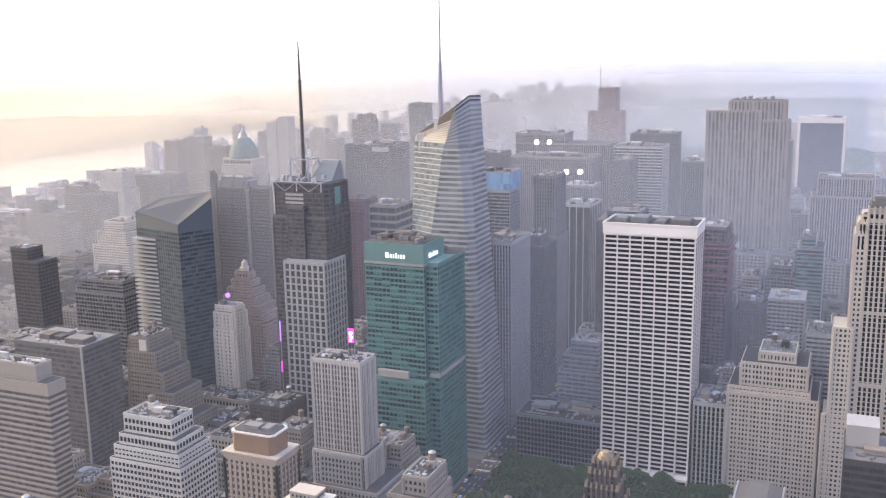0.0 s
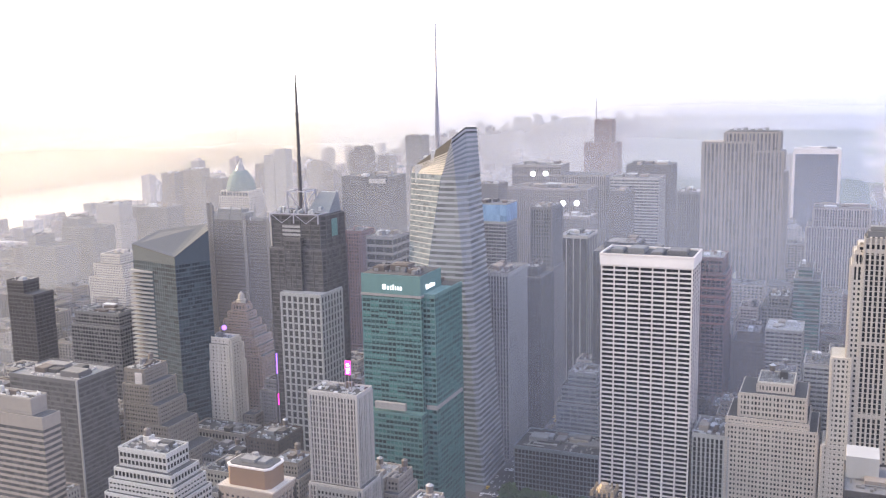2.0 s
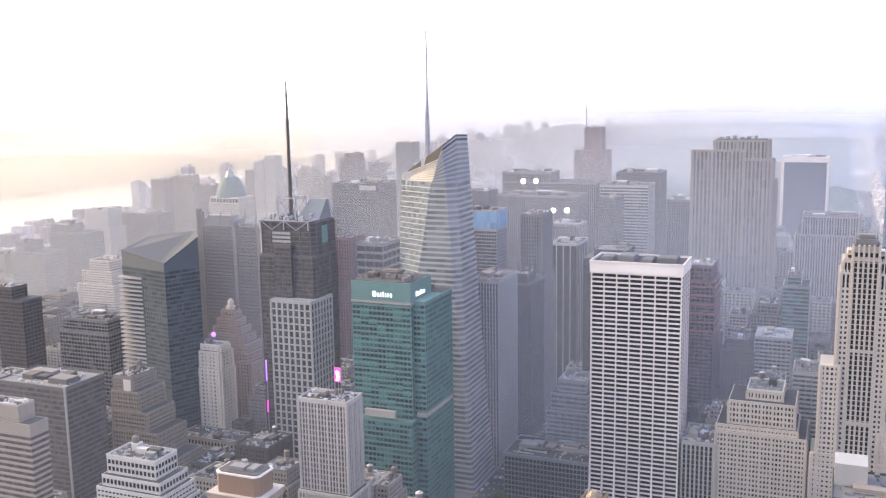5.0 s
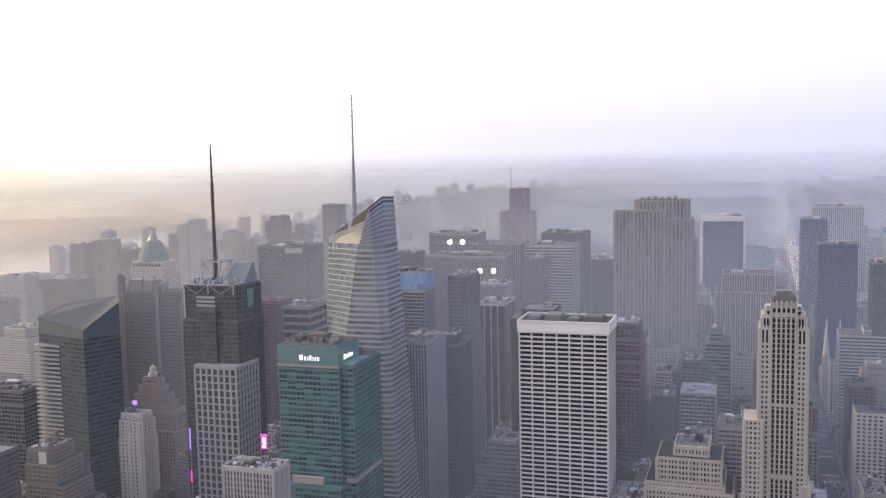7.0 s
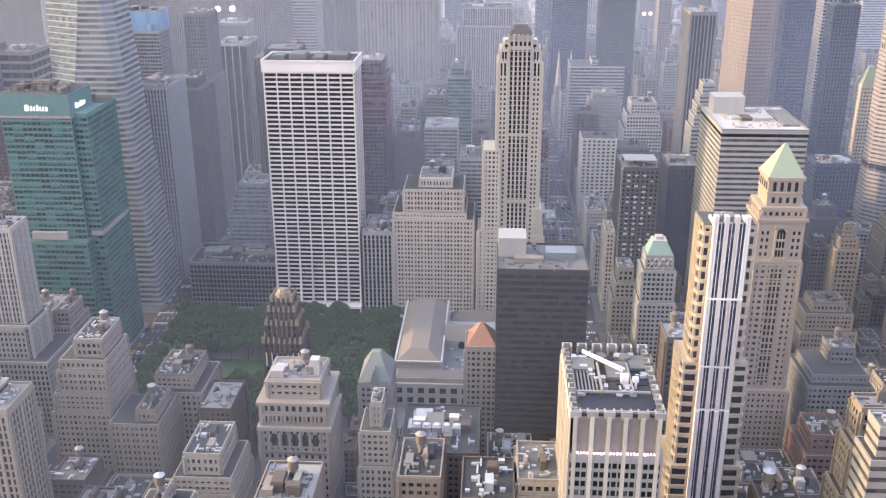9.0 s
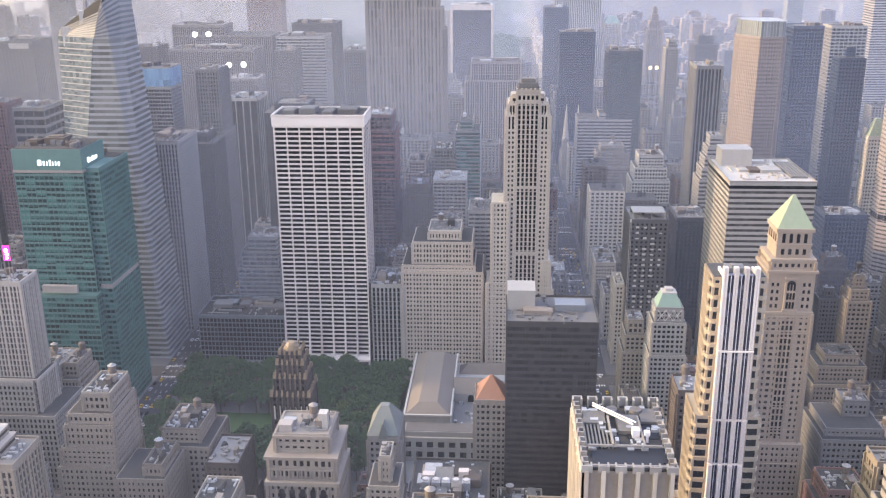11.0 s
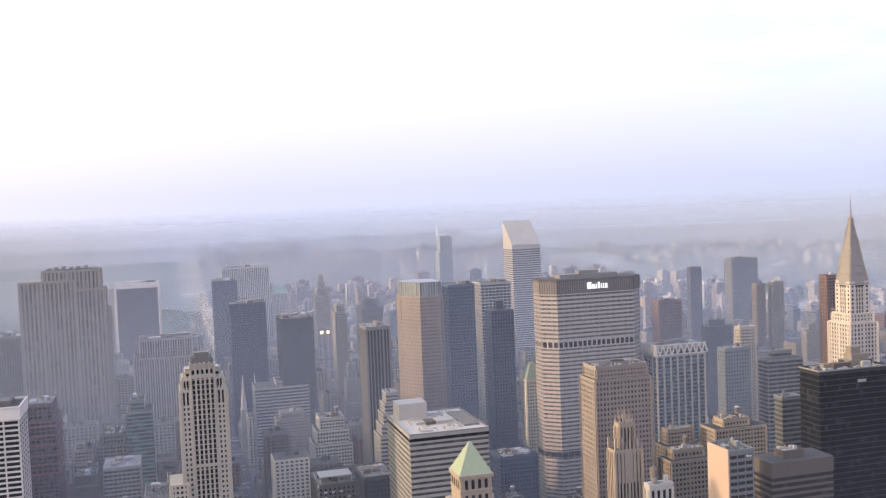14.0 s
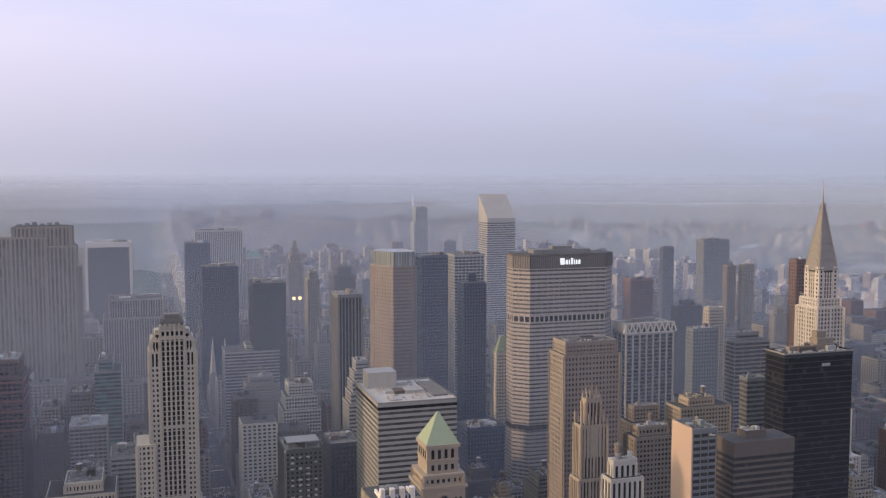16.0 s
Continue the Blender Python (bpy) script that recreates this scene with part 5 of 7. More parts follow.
block("office_building", -105.0, -79.7, 1004, 40, [79.2, (91.2, 4, 4, 4, 4)], "rose stone office building with setback", ROSESTONE, GLASS, floor=3.7, band=1.7, bay=3.2, pier=1.5, course=9)
block("office_building", -80.0, -48.9, 1010, 40, [93.3, (103.3, 6, 5, 4, 4)], "grey office building with roof house", GREYSTONE, GLASS, floor=3.7, band=1.6, bay=3.2, pier=1.2, course=9)
block("office_building", -97.4, -68.9, 916, 40, [79.3, (87.3, 5, 5, 4, 4)], "brown brick loft building with water tank", BROWN, GLASS, tank=1.0, floor=3.6, band=1.7, bay=3, pier=1.5, course=9)
block("office_building", -68.1, -36.4, 920, 40, [91.9], "pale stone office building with banded front", PALE, GLASS, floor=3.7, band=1.8, bay=4, pier=0.8)
# ---- fifth avenue and east ----
block("office_building", -99.7, -74.4, 692, 40, [65.7], "narrow grey building with tall columns", PALE, GLASS_BLACK, floor=3.8, band=0.4, bay=3.1, pier=1.3)
block("office_building", -75.8, -14.8, 692, 45, [77.3, (82.3, 0, 6, 1, 1), (100.3, 8, 8, 3, 3), (107.3, 20, 17, 8, 8)], "broad cream brick loft building with stepped top", CREAM, GLASS, tank=0.5, busy=0.8, floor=3.55, band=1.8, bay=2.52, pier=1.37, course=7)
block("office_building", -27.6, -8.9, 760, 35, [106.5], "pale slab building behind the loft block", PALE, GLASS, floor=3.6, band=1.8, bay=5, pier=0.4)
bay_tower = block("apartment_tower", 95.2, 122.4, 692, 36, [119.5], "dark grey apartment tower with bright bay windows", CHARCOAL, GLASS_BLACK, busy=0.6, floor=3.4, band=1.9, bay=3.24, pier=1.87)
# bright reflections of the bay windows, built as scattered white blocks
bays, spots = Shape(), random.Random(12)
for k in range(26):
    z = 118.0 - 4.2 * (k + 1)
    for x in (-8.6, -2.9, 2.9, 8.6):
        if spots.random() < 0.62:
            a = spots.uniform(0.7, 1.5)
            bays.box(x - a, x + a, -0.95, 0, z, z + spots.choice((0.8, 1.1, 1.4)))
part("bay_window", bays, WHITE, bay_tower, "white bay fronts standing in for bright window reflections", kind="stuff")
part("corner_strip", Shape().box(-14.3, -13.1, -0.8, 0.5, 0, 120.6), WHITE, bay_tower, "white corner strip")
part("pergola", Shape().box(-12, 12, 3, 20, 124.6, 125.1).box(-12, -11.2, 3, 4, 119.5, 124.6).box(11.2, 12, 3, 4, 119.5, 124.6).box(-3, 3, 6, 17, 119.5, 124.6), PALE, bay_tower, "pale roof canopy on posts")
block("office_tower", 140.2, 164.8, 752, 39, [104.0], "black glass slab tower", BLACKSTEEL, GLASS_BLACK, floor=3.8, band=0.8, bay=3, pier=0.6)
mansard_house = block("apartment_building", 98.2, 121.7, 592, 22, [56, (79, 1.2, 1.2, 1.2, 1.2), (88, 3.2, 3.2, 3, 3)], "cream apartment tower with green mansard roof", PALE, GLASS_BLACK, floor=3.3, band=1.6, bay=2.88, pier=1.22, busy=0.0, course=7)
banded_slab = block("office_tower", 154.0, 211.3, 646, 72, [160.7], "white banded office slab with pale flat roof", PALE, GLASS_TAUPE, WHITE, busy=0.0, floor=3.9, band=2.0, bay=60, pier=0.0)
block("office_building", 275.5, 311.0, 810, 30.5, [91.1], "dark slate blue office block", SLATE, GLASS_NAVY, busy=1.2, floor=3.8, band=1.2, bay=3, pier=0.9)
block("office_building", 256.8, 280.0, 752, 19.6, [62.1, (71.1, 5, 3, 4, 4)], "brown brick building with stepped terraces", BROWN, GLASS, tank=1.0, floor=3.5, band=1.8, bay=2.6, pier=1.4, course=9)
block("office_building", 263.0, 277.8, 706, 11.3, [62.0, (69.0, 2, 2, 2, 2), (74.0, 5, 5, 5, 5)], "tan brick building with stepped roof", TAN, GLASS, tank=1.0, floor=3.5, band=1.8, bay=2.6, pier=1.4, course=9)
block("office_building", 238.0, 253.0, 690, 12.5, [60.9, (66.9, 4, 4, 4, 4)], "grey brick building with low roof house", GREYSTONE, GLASS, floor=3.5, band=1.8, bay=2.6, pier=1.4, course=9)
block("office_building", 206.3, 243.1, 592, 30, [37.4, (49.4, 3, 3, 3, 3), (55.4, 8, 8, 6, 6)], "tan brick building with arched roof house", TAN, GLASS, floor=3.5, band=1.8, bay=2.52, pier=1.30, course=9)
block("office_building", 176.0, 211.0, 480, 38, [58.0, (63.0, 3, 2, 4, 4), (72.0, 16, 6, 18, 6)], "grey brick building with stepped roof", GREYSTONE, GLASS, tank=1.0, busy=1.6, floor=3.5, band=1.8, bay=2.6, pier=1.3, course=7)
block("office_tower", 89.1, 153.0, 1154, 45, [110.5, (115.5, 26, 0, 8, 8)], "pale banded office slab", PALE, GLASS, floor=3.8, band=1.7, bay=60, pier=0.0)
block("office_tower", 102.5, 143.6, 1074, 34, [70.6, (86.6, 3, 3, 3, 3), (93.6, 8, 8, 6, 6)], "tan and pink masonry setback tower", TAN, GLASS, tank=1.0, floor=3.6, band=1.7, bay=2.59, pier=1.30, course=7)
block("office_tower", 135.1, 174.2, 993, 40, [74.9, (88.9, 3, 3, 3, 3), (100.9, 7, 7, 6, 6)], "white grey setback tower with crowded roof", WHITE, GLASS, tank=1.0, busy=1.6, floor=3.6, band=1.6, bay=3.02, pier=1.15)
block("office_tower", 122.7, 161.6, 1156, 45, [190.4], "dark green glass tower", BLACKSTEEL, GLASS_DARKTEAL, floor=3.9, band=1.6, bay=3, pier=0.3)
block("office_tower", 78.9, 127.4, 1394, 45, [189.9], "dark slate glass tower with flat roof", SLATE, GLASS_NAVY)
block("office_tower", 72.4, 115.3, 1798, 50, [196.0], "dark blue glass tower with flat top", SLATE, GLASS_NAVY)
block("office_tower", 97.3, 188.6, 1956, 45, [209.9], "broad white ribbed tower", WHITE, GLASS, floor=3.9, band=0.4, bay=3.60, pier=1.73)
copper_hotel = block("hotel_tower", 193.2, 230.3, 1956, 35, [133.6, (153.6, 3, 3, 3, 3)], "pale tower with green copper roof", CREAM, GLASS, busy=0, course=7)
block("hotel_tower", 258.1, 285.4, 1800, 30, [157.6, (171.6, 4, 4, 4, 4), (183.6, 8, 8, 8, 8), (195.6, 11, 11, 11, 11)], "slender golden stepped hotel tower", GOLDSTONE, GLASS, busy=0, course=9)
block("office_tower", 215.3, 231.0, 1318, 27.7, [176.7, (186.7, 3, 3, 3, 3)], "pale slim setback tower", PALE, GLASS)
block("office_tower", 284.2, 317.1, 1480, 45, [163.7, (175.7, 6, 6, 6, 6)], "dark glass tower fading in haze", DARKSTEEL, GLASS_SMOKE)
block("office_tower", 180.0, 203.3, 920, 35.5, [203.0], "dark ribbed tower with pale crown ribs", GREYSTONE, GLASS_BLACK, floor=3.8, band=0.9, bay=3.4, pier=1.3, rib=0.4)
block("office_tower", 213.6, 231.0, 1240, 25, [65, (97.6, 1, 1, 2, 2), (115.5, 4, 4, 5, 5)], "pale setback tower with slender top", PALE, GLASS)
block("office_building", 175.5, 194.5, 850, 30, [112, (122, 2, 0, 2, 2), (132, 4, 0, 3, 3), (141, 6, 0, 4, 4), (150, 8, 1, 6, 6)], "white banded stepped building", PALE, GLASS_TAUPE, floor=3.7, band=1.8, bay=60, pier=0)
block("office_tower", 308.5, 340.0, 1072, 29.7, [226.0], "black glass slab tower", SLATE, GLASS_NAVY, floor=3.9, band=1.0, bay=3, pier=0.5)
block("office_tower", 376.2, 416.0, 1158, 33, [218.5], "grey ribbed tower with toothed crown", PALE, GLASS, floor=3.9, band=1.4, bay=5, pier=0.8)
block("office_tower", 309.2, 332.5, 920, 20.3, [211.3, (219.3, 8, 8, 8, 8)], "dark blue glass tower with flat roof", SLATE, GLASS_NAVY)
block("office_tower", 547.6, 576.6, 1960, 29.7, [220.4, (250.4, 4, 0, 4, 4)], "slim blue grey glass tower with thin mast", SILVER, GLASS_PALE)
copper_tower = block("office_tower", 341.5, 358.5, 913, 12.8, [138.5], "pale golden stone tower with green copper roof", CREAM, GLASS_TAUPE, busy=0, course=9)
tan_slab = block("office_tower", 280.0, 322.6, 612, 25.1, [194.3, (202.3, 2, 2, 2, 2)], "broad tan brick tower with pitched dark crown", GOLDSTONE, GLASS_TAUPE, busy=0.6, floor=3.6, band=1.8, bay=2.59, pier=1.30, course=7)
gothic_top = block("office_tower", 267.6, 289.6, 560, 13, [122.7, (158.0, 1.5, 1.5, 1.5, 1.5), (174.0, 6, 6, 3.5, 3.5)], "golden brick slender setback tower", AMBERBRICK, GLASS, busy=0, floor=3.5, band=1.6, bay=2.45, pier=1.30, rib=0.4)
curled_tower = block("office_tower", 448.0, 500.0, 836, 26, [166.0, (174.0, 1, 1, 1, 1)], "blue grey tower with white columns and curled crown", WHITE, GLASS_BLUE, floor=3.8, band=0.45, bay=7.5, pier=2.0)
block("office_tower", 581.4, 612.8, 1076, 16.7, [189.2], "dark red slab tower", REDDISH, GLASS, floor=3.8, band=1.5, bay=3, pier=1.4, course=9)
sunlit_slab = block("apartment_tower", 295.0, 310.0, 470, 21, [176.0], "grey banded slab tower with sunlit blank side", BLUEGREY, GLASS_SMOKE, busy=1.5, floor=3.8, band=1.7, bay=5, pier=0.4)
block("office_tower", 224.3, 242.0, 432, 10, [166.3, (174.3, 2.5, 2.5, 2.5, 2.5)], "white tower with black vertical window strips", WHITE, GLASS_BLACK, busy=1.5, floor=3.5, band=0, bay=3.0, pier=1.55, tank=1.0)
block("office_tower", 329.1, 370.5, 480, 20, [163.5, (167.0, 12, 16, 6, 6)], "dark brown banded office tower with blank crown", BROWN, GLASS_SMOKE, ROOF_GREY, busy=1.4, floor=3.8, band=1.5, bay=9, pier=0.0, cap=9.0)
black_tower = block("office_tower", 423.0, 479.8, 560, 21.5, [195.5], "black glass skyscraper with pale lit notch", BLACKSTEEL, GLASS_BLACK, ROOFING, busy=1.2, floor=3.9, band=0.7, bay=3, pier=0.0, proud=0.06)
block("office_building", 330.3, 362.1, 600, 16.7, [134.3, (140.3, 4, 4, 4, 4)], "tan brick masonry office block", TAN, GLASS, tank=1.0, course=9)
block("office_building", 421.0, 468.1, 690, 22.5, [128.0, (134.0, 10, 14, 4, 4)], "tan masonry office block with roof house", HONEYSTONE, GLASS, tank=1.0, busy=1.5, course=7)
block("office_tower", 475.2, 500.1, 760, 11.4, [180.3], "blue grey glass block", BLUEGREY, GLASS_BLUE)
block("office_tower", 594.6, 613.6, 920, 10, [172.9], "pale slab with sunlit side", CREAM, GLASS, course=7)
block("office_tower", 519.4, 556.7, 760, 15.7, [167.3, (173.3, 8, 8, 6, 6)], "dark banded office tower", GREYSTONE, GLASS_BLACK, busy=1.5, floor=3.8, band=1.5, bay=9, pier=0.2)
block("office_tower", 449.4, 465.8, 640, 10, [161.0], "pale green banded glass tower", BLUEGREY, GLASS_TAUPE, floor=3.8, band=1.6, bay=9, pier=0)
block("office_tower", 641.5, 654.1, 835, 10, [232.4], "red brown slab tower beside the steel spire", REDDISH, GLASS, course=9)
block("apartment_tower", 870.9, 886.4, 1300, 10, [177.9], "tan brick apartment tower far off", TAN, GLASS, course=7)
block("apartment_tower", 899.3, 919.8, 1300, 10, [178.7], "tan brick apartment tower far off", TAN, GLASS, course=9)
block("office_tower", 862.0, 882.8, 1480, 10.1, [194.2], "dark slim tower in haze", DARKSTEEL, GLASS_SMOKE)
block("office_tower", 650.1, 684.6, 1076, 16.4, [152.7, (158.7, 8, 8, 6, 6)], "dark tower with pale roof house", DARKSTEEL, GLASS_SMOKE)
block("office_tower", 1083.9, 1142.6, 1700, 26.4, [187.5], "broad dull tower far off", GREYSTONE, GLASS, course=7)
block("apartment_tower", 853.6, 878.7, 1156, 10, [122.7, (130.7, 6, 6, 6, 6)], "pale stone apartment tower", LIMESTONE, GLASS, course=9)
# ---- foreground masonry below the terrace ----
club = block("office_building", -107.5, -75.4, 388, 30, [79.9, (92.9, 1, 1, 1, 1), (101.9, 4, 4, 4, 4)], "cream stone club building with arches and cornices", LIMESTONE, GLASS_BLACK, ROOF_PALE, busy=2.0, tank=1.0, floor=4.4, band=2.2, bay=3.31, pier=1.73, course=9)
block("office_building", -230.4, -199.5, 432, 36, [58, (69, 2.5, 0, 0.6, 1), (82, 5.5, 0, 1.2, 2), (88, 7.5, 0, 2.2, 3), (98, 15.5, 1.5, 5, 6)], "tan brick setback building with tanks", LIMESTONE, GLASS, tank=1.0, floor=3.5, band=1.8, bay=2.59, pier=1.37, course=7)
block("office_building", -195.1, -169.9, 420, 30, [59.2, (65.2, 14, 2, 3, 3)], "tan brick building with corner roof house", TAN, GLASS, tank=1.0, floor=3.5, band=1.8, bay=2.59, pier=1.37, course=9)
block("office_building", -185.9, -156.5, 452, 36, [59.9, (67.9, 4, 6, 4, 4)], "grey brick loft building with tanks", TAN, GLASS, tank=1.0, busy=1.5, course=7)
block("office_building", -154.5, -137.6, 440, 30, [56.8], "brick building with pale roof", BROWN, GLASS, ROOF_PALE, tank=0.0, course=9)
block("office_building", -139.4, -112.0, 352, 32, [66.8, (74.8, 1, 1, 1, 1), (84.8, 6, 6, 3, 3)], "cream brick hotel with flat roof house", LIMESTONE, GLASS, floor=3.5, band=1.8, bay=2.74, pier=1.37, course=7)
slate_house = block("office_building", -67.8, -52.3, 440, 24, [74.4], "grey stone building with pitched slate roof", PALE, GLASS, busy=0, course=9)
block("office_building", -59.0, -43.7, 372, 22, [70.2, (88.2, 1, 1, 1, 1), (100.2, 6, 5, 5, 5)], "narrow limestone building with roof house", LIMESTONE, GLASS, tank=0.0, floor=3.5, band=1.7, bay=2.45, pier=1.30, course=7)
fan_block = block("office_building", -43.4, -5.3, 400, 45, [59.5], "low brown block with white roof fans", BROWN, GLASS, ROOFING, busy=2.2, course=9)
terracotta_house = block("office_building", -13.5, 3.7, 470, 20, [81.6], "tan building with terracotta pyramid roof", LIMESTONE, GLASS, busy=0, course=7)
block("office_building", 10.7, 26.3, 300, 26, [108.0, (114.0, 0.5, 0.5, 0.5, 0.5)], "limestone building with framed roof court", LIMESTONE, GLASS, busy=1.5, course=9)
block("office_building", -88.8, -67.5, 300, 30, [98.5], "loft building with white roof", LIMESTONE, GLASS, ROOF_PALE, busy=2.0, tank=1.0, course=7)
block("office_building", -9.4, 9.2, 290, 26, [112.4], "low block with dark roof", BROWN, GLASS, ROOFING, busy=1.0, course=9)
block("office_building", -34.1, -18.4, 310, 26, [107.3], "low masonry block with roof well", TAN, GLASS, ROOFING, busy=1.4, tank=1.0, course=7)
block("office_building", 127.0, 163.3, 300, 15, [112.0, (132.0, 2, 2, 1.5, 1), (146.0, 4, 4, 3, 2)], "tan stone building with balustrade", TAN, GLASS, floor=3.5, band=1.7, bay=2.74, pier=1.37, course=9)
block("office_building", 121.5, 146.0, 268, 14, [148.0, (158.0, 2, 2, 2, 2)], "pale banded office block with dark window strips", PALE, GLASS_TAUPE, ROOF_GREY, busy=0.8, floor=4.2, band=2.3, bay=40, pier=0.0)
block("office_building", 96.0, 109.6, 290, 12.1, [115.1], "dark brick building with tanks", BROWN, GLASS, tank=1.0, busy=1.5, course=7)
block("office_building", -138.4, -120.0, 300, 26, [87.0, (93.0, 8, 8, 3, 3)], "narrow stone building with corner turrets", LIMESTONE, GLASS, tank=1.0, course=9)
block("office_building", 86.9, 99.4, 432, 18.1, [108.4], "dark brown masonry block with tanks", BROWN, GLASS, tank=1.0, course=7)
block("office_building", 87.4, 93.5, 700, 26, [66.0], "narrow cream slab with sunlit side", CREAM, GLASS, course=9)
block("office_building", 240.0, 255.8, 640, 12.1, [78.2, (86.2, 2, 2, 2, 2), (94.2, 5, 5, 6, 6)], "tan building with white roof hut", TAN, GLASS, busy=0.5, course=7)
block("office_building", -538.0, -474.0, 664, 30, [17.0, (25.0, 3, 3, 2, 2)], "pale stone podium with tall windows", LIMESTONE, GLASS_BLACK, floor=9, band=2.4, bay=3.4, pier=1.4, busy=0.6)
block("office_building", 380.9, 412.3, 700, 16.7, [116.0, (128.0, 4, 4, 4, 4)], "long tan hotel block with ornate attic", AMBERBRICK, GLASS, busy=1.2, course=6)
block("apartment_building", 84.4, 99.0, 620, 24, [46.0, (58.0, 1.8, 0, 1, 2), (68.0, 3.4, 1.5, 2.5, 4)], "cream stepped apartment wing", LIMESTONE, GLASS, busy=0.6, floor=3.3, band=1.6, bay=2.9, pier=1.3)

# ---- towers of their own shape ----
# limestone slab with ribbed faces and stepped ends
ribbed_slab = thing("skyscraper", -90, 1236, "tall limestone slab skyscraper with ribbed stepped faces", "tower")
TAKEN.append((-160, -20, 1232, 1300))
core, wall = Shape(), Shape()
gl, gr = -174.3 + 90, -75.3 + 90
for x0, x1, y0, y1, top in ((gl, gl + 62, 4, 34, 247), (gl + 26, gr - 9, 8, 38, 259), (gl + 62, gr - 4, 3, 34, 236), (gl + 30, gr, 10, 40, 210), (gl - 4, gr + 4, 0, 46, 60)):
    skin(core, wall, [(x0, y0), (x1, y0), (x1, y1), (x0, y1)], 0, top, floor=11.7, band=0.7, bay=4.6, pier=2.2, proud=0.9, cap=2.5, rib=0.9)
part("glazing", core, GLASS_STONE, ribbed_slab, kind="stuff")
part("wall", wall, TAN, ribbed_slab, kind="stuff")
part("roof", Shape().box(gl + 27, gr - 10, 9, 37, 259, 259.4), ROOFING, ribbed_slab)
for k in range(6):
    x = gl + 32 + k * 8.5
    part("roof_plant", Shape().box(x - 2, x + 2, 14, 24, 259.4, 262 + (k % 3)), GREYSTONE, ribbed_slab)

# broad octagonal slab with lit letters under its roof
PRECAST = wall_paint("warm_precast_concrete", (0.37, 0.322, 0.292), 0.8, 0.15)
ml, mr = 334.7, 438.3
mid = (ml + mr) / 2
octagon_slab = thing("office_tower", mid, 838, "broad octagonal concrete office slab with lit letters", "tower")
TAKEN.append((ml - 2, mr + 2, 832, 892))
W6 = mr - ml
ring = chamfered(W6, 40, W6 * 0.12, 12)
core, wall = Shape(), Shape()
skin(core, wall, ring, 0, 181, floor=3.85, band=2.25, bay=6.0, pier=0.2, proud=0.3, cap=1.0)
skin(core, wall, ring, 187, 232, floor=3.85, band=2.25, bay=6.0, pier=0.2, proud=0.3, cap=1.0)
part("glazing", core, GLASS_TAUPE, octagon_slab, kind="stuff")
part("wall", wall, PRECAST, octagon_slab, kind="stuff")
belt = Shape()
skin(Shape(), belt, grown(ring, -0.6), 181, 187, floor=6, band=0.2, bay=5, pier=1.2, proud=0.2, cap=0.6)
part("belt", Shape().prism(grown(ring, -1.2), 181, 187), GLASS_BLACK, octagon_slab, "dark open mechanical storey")
part("belt_rib", belt, PRECAST, octagon_slab)
part("belt", Shape().prism(grown(ring, 0.45), 77, 82), GLASS_BLACK, octagon_slab, "dark lower mechanical storey")
part("crown", Shape().prism(grown(ring, 0.6), 232, 245), CONCRETE, octagon_slab, "blank concrete crown storey")
crown_rib = Shape()
for i, (a, b) in enumerate(zip(ring, ring[1:] + ring[:1])):
    a, b = Vector(a), Vector(b)
    n = max(2, int((b - a).length / 2.2))
    for k in range(n + 1):
        p = a + (b - a) * k / n
        crown_rib.box(p.x - 0.5, p.x + 0.5, p.y - 1.0, p.y + 1.0, 232, 243.5)
part("crown_rib", crown_rib, BROWN, octagon_slab)
part("roof", Shape().prism(grown(ring, -0.5), 245, 245.4), ROOFING, octagon_slab)
part("roof_lip", Shape().prism(grown(ring, 1.1), 243.6, 245), BROWN, octagon_slab)
part("roof_plant", Shape().box(-W6 * 0.3, W6 * 0.28, 12, 26, 245.4, 249).box(-W6 * 0.1, W6 * 0.1, 14, 24, 249, 252), GREYSTONE, octagon_slab)
sign_bars(octagon_slab, pose(2, -1.4, 235.5), tuple((k, 1.75 * v) for k, v in RHYTHM), 6.0, LETTERS)
sign_bars(octagon_slab, pose(-W6 / 2 + 1, 20, 235, 0, 0, -90), (("T", 3.2), ("e", 2.0)), 6.0, LETTERS)

# eight-sided tower with a glass crown
eight_tower = thing("office_tower", 260.0, 995, "eight-sided pale granite tower with glass crown", "tower")
TAKEN.append((237, 283, 990, 1058))
core, wall = Shape(), Shape()
ring = [(-5.5, 0), (16, 0), (21, 5), (21, 45), (16, 50), (-14, 50), (-20.5, 44), (-20.5, 26)]
skin(core, wall, ring, 0, 223, floor=3.9, band=2.1, bay=2.6, pier=1.2, proud=0.3, cap=2.0)
part("glazing", core, GLASS_STONE, eight_tower, kind="stuff")
part("wall", wall, ROSESTONE, eight_tower, kind="stuff")
part("crown", Shape().prism(grown(ring, -1.2), 223, 238), GLASS_CROWN, eight_tower, "pale glass crown")
rails = Shape()
for a, b in zip(ring, ring[1:] + ring[:1]):
    a, b = Vector(a), Vector(b)
    n = max(1, round((b - a).length / 3.0))
    for k in range(n):
        p = (a + (b - a) * k / n) * 0.965 + Vector((0, 0.9))
        rails.box(p.x - 0.2, p.x + 0.2, p.y - 0.2, p.y + 0.2, 223, 238.6)
part("crown_mullion", rails, SILVER, eight_tower)

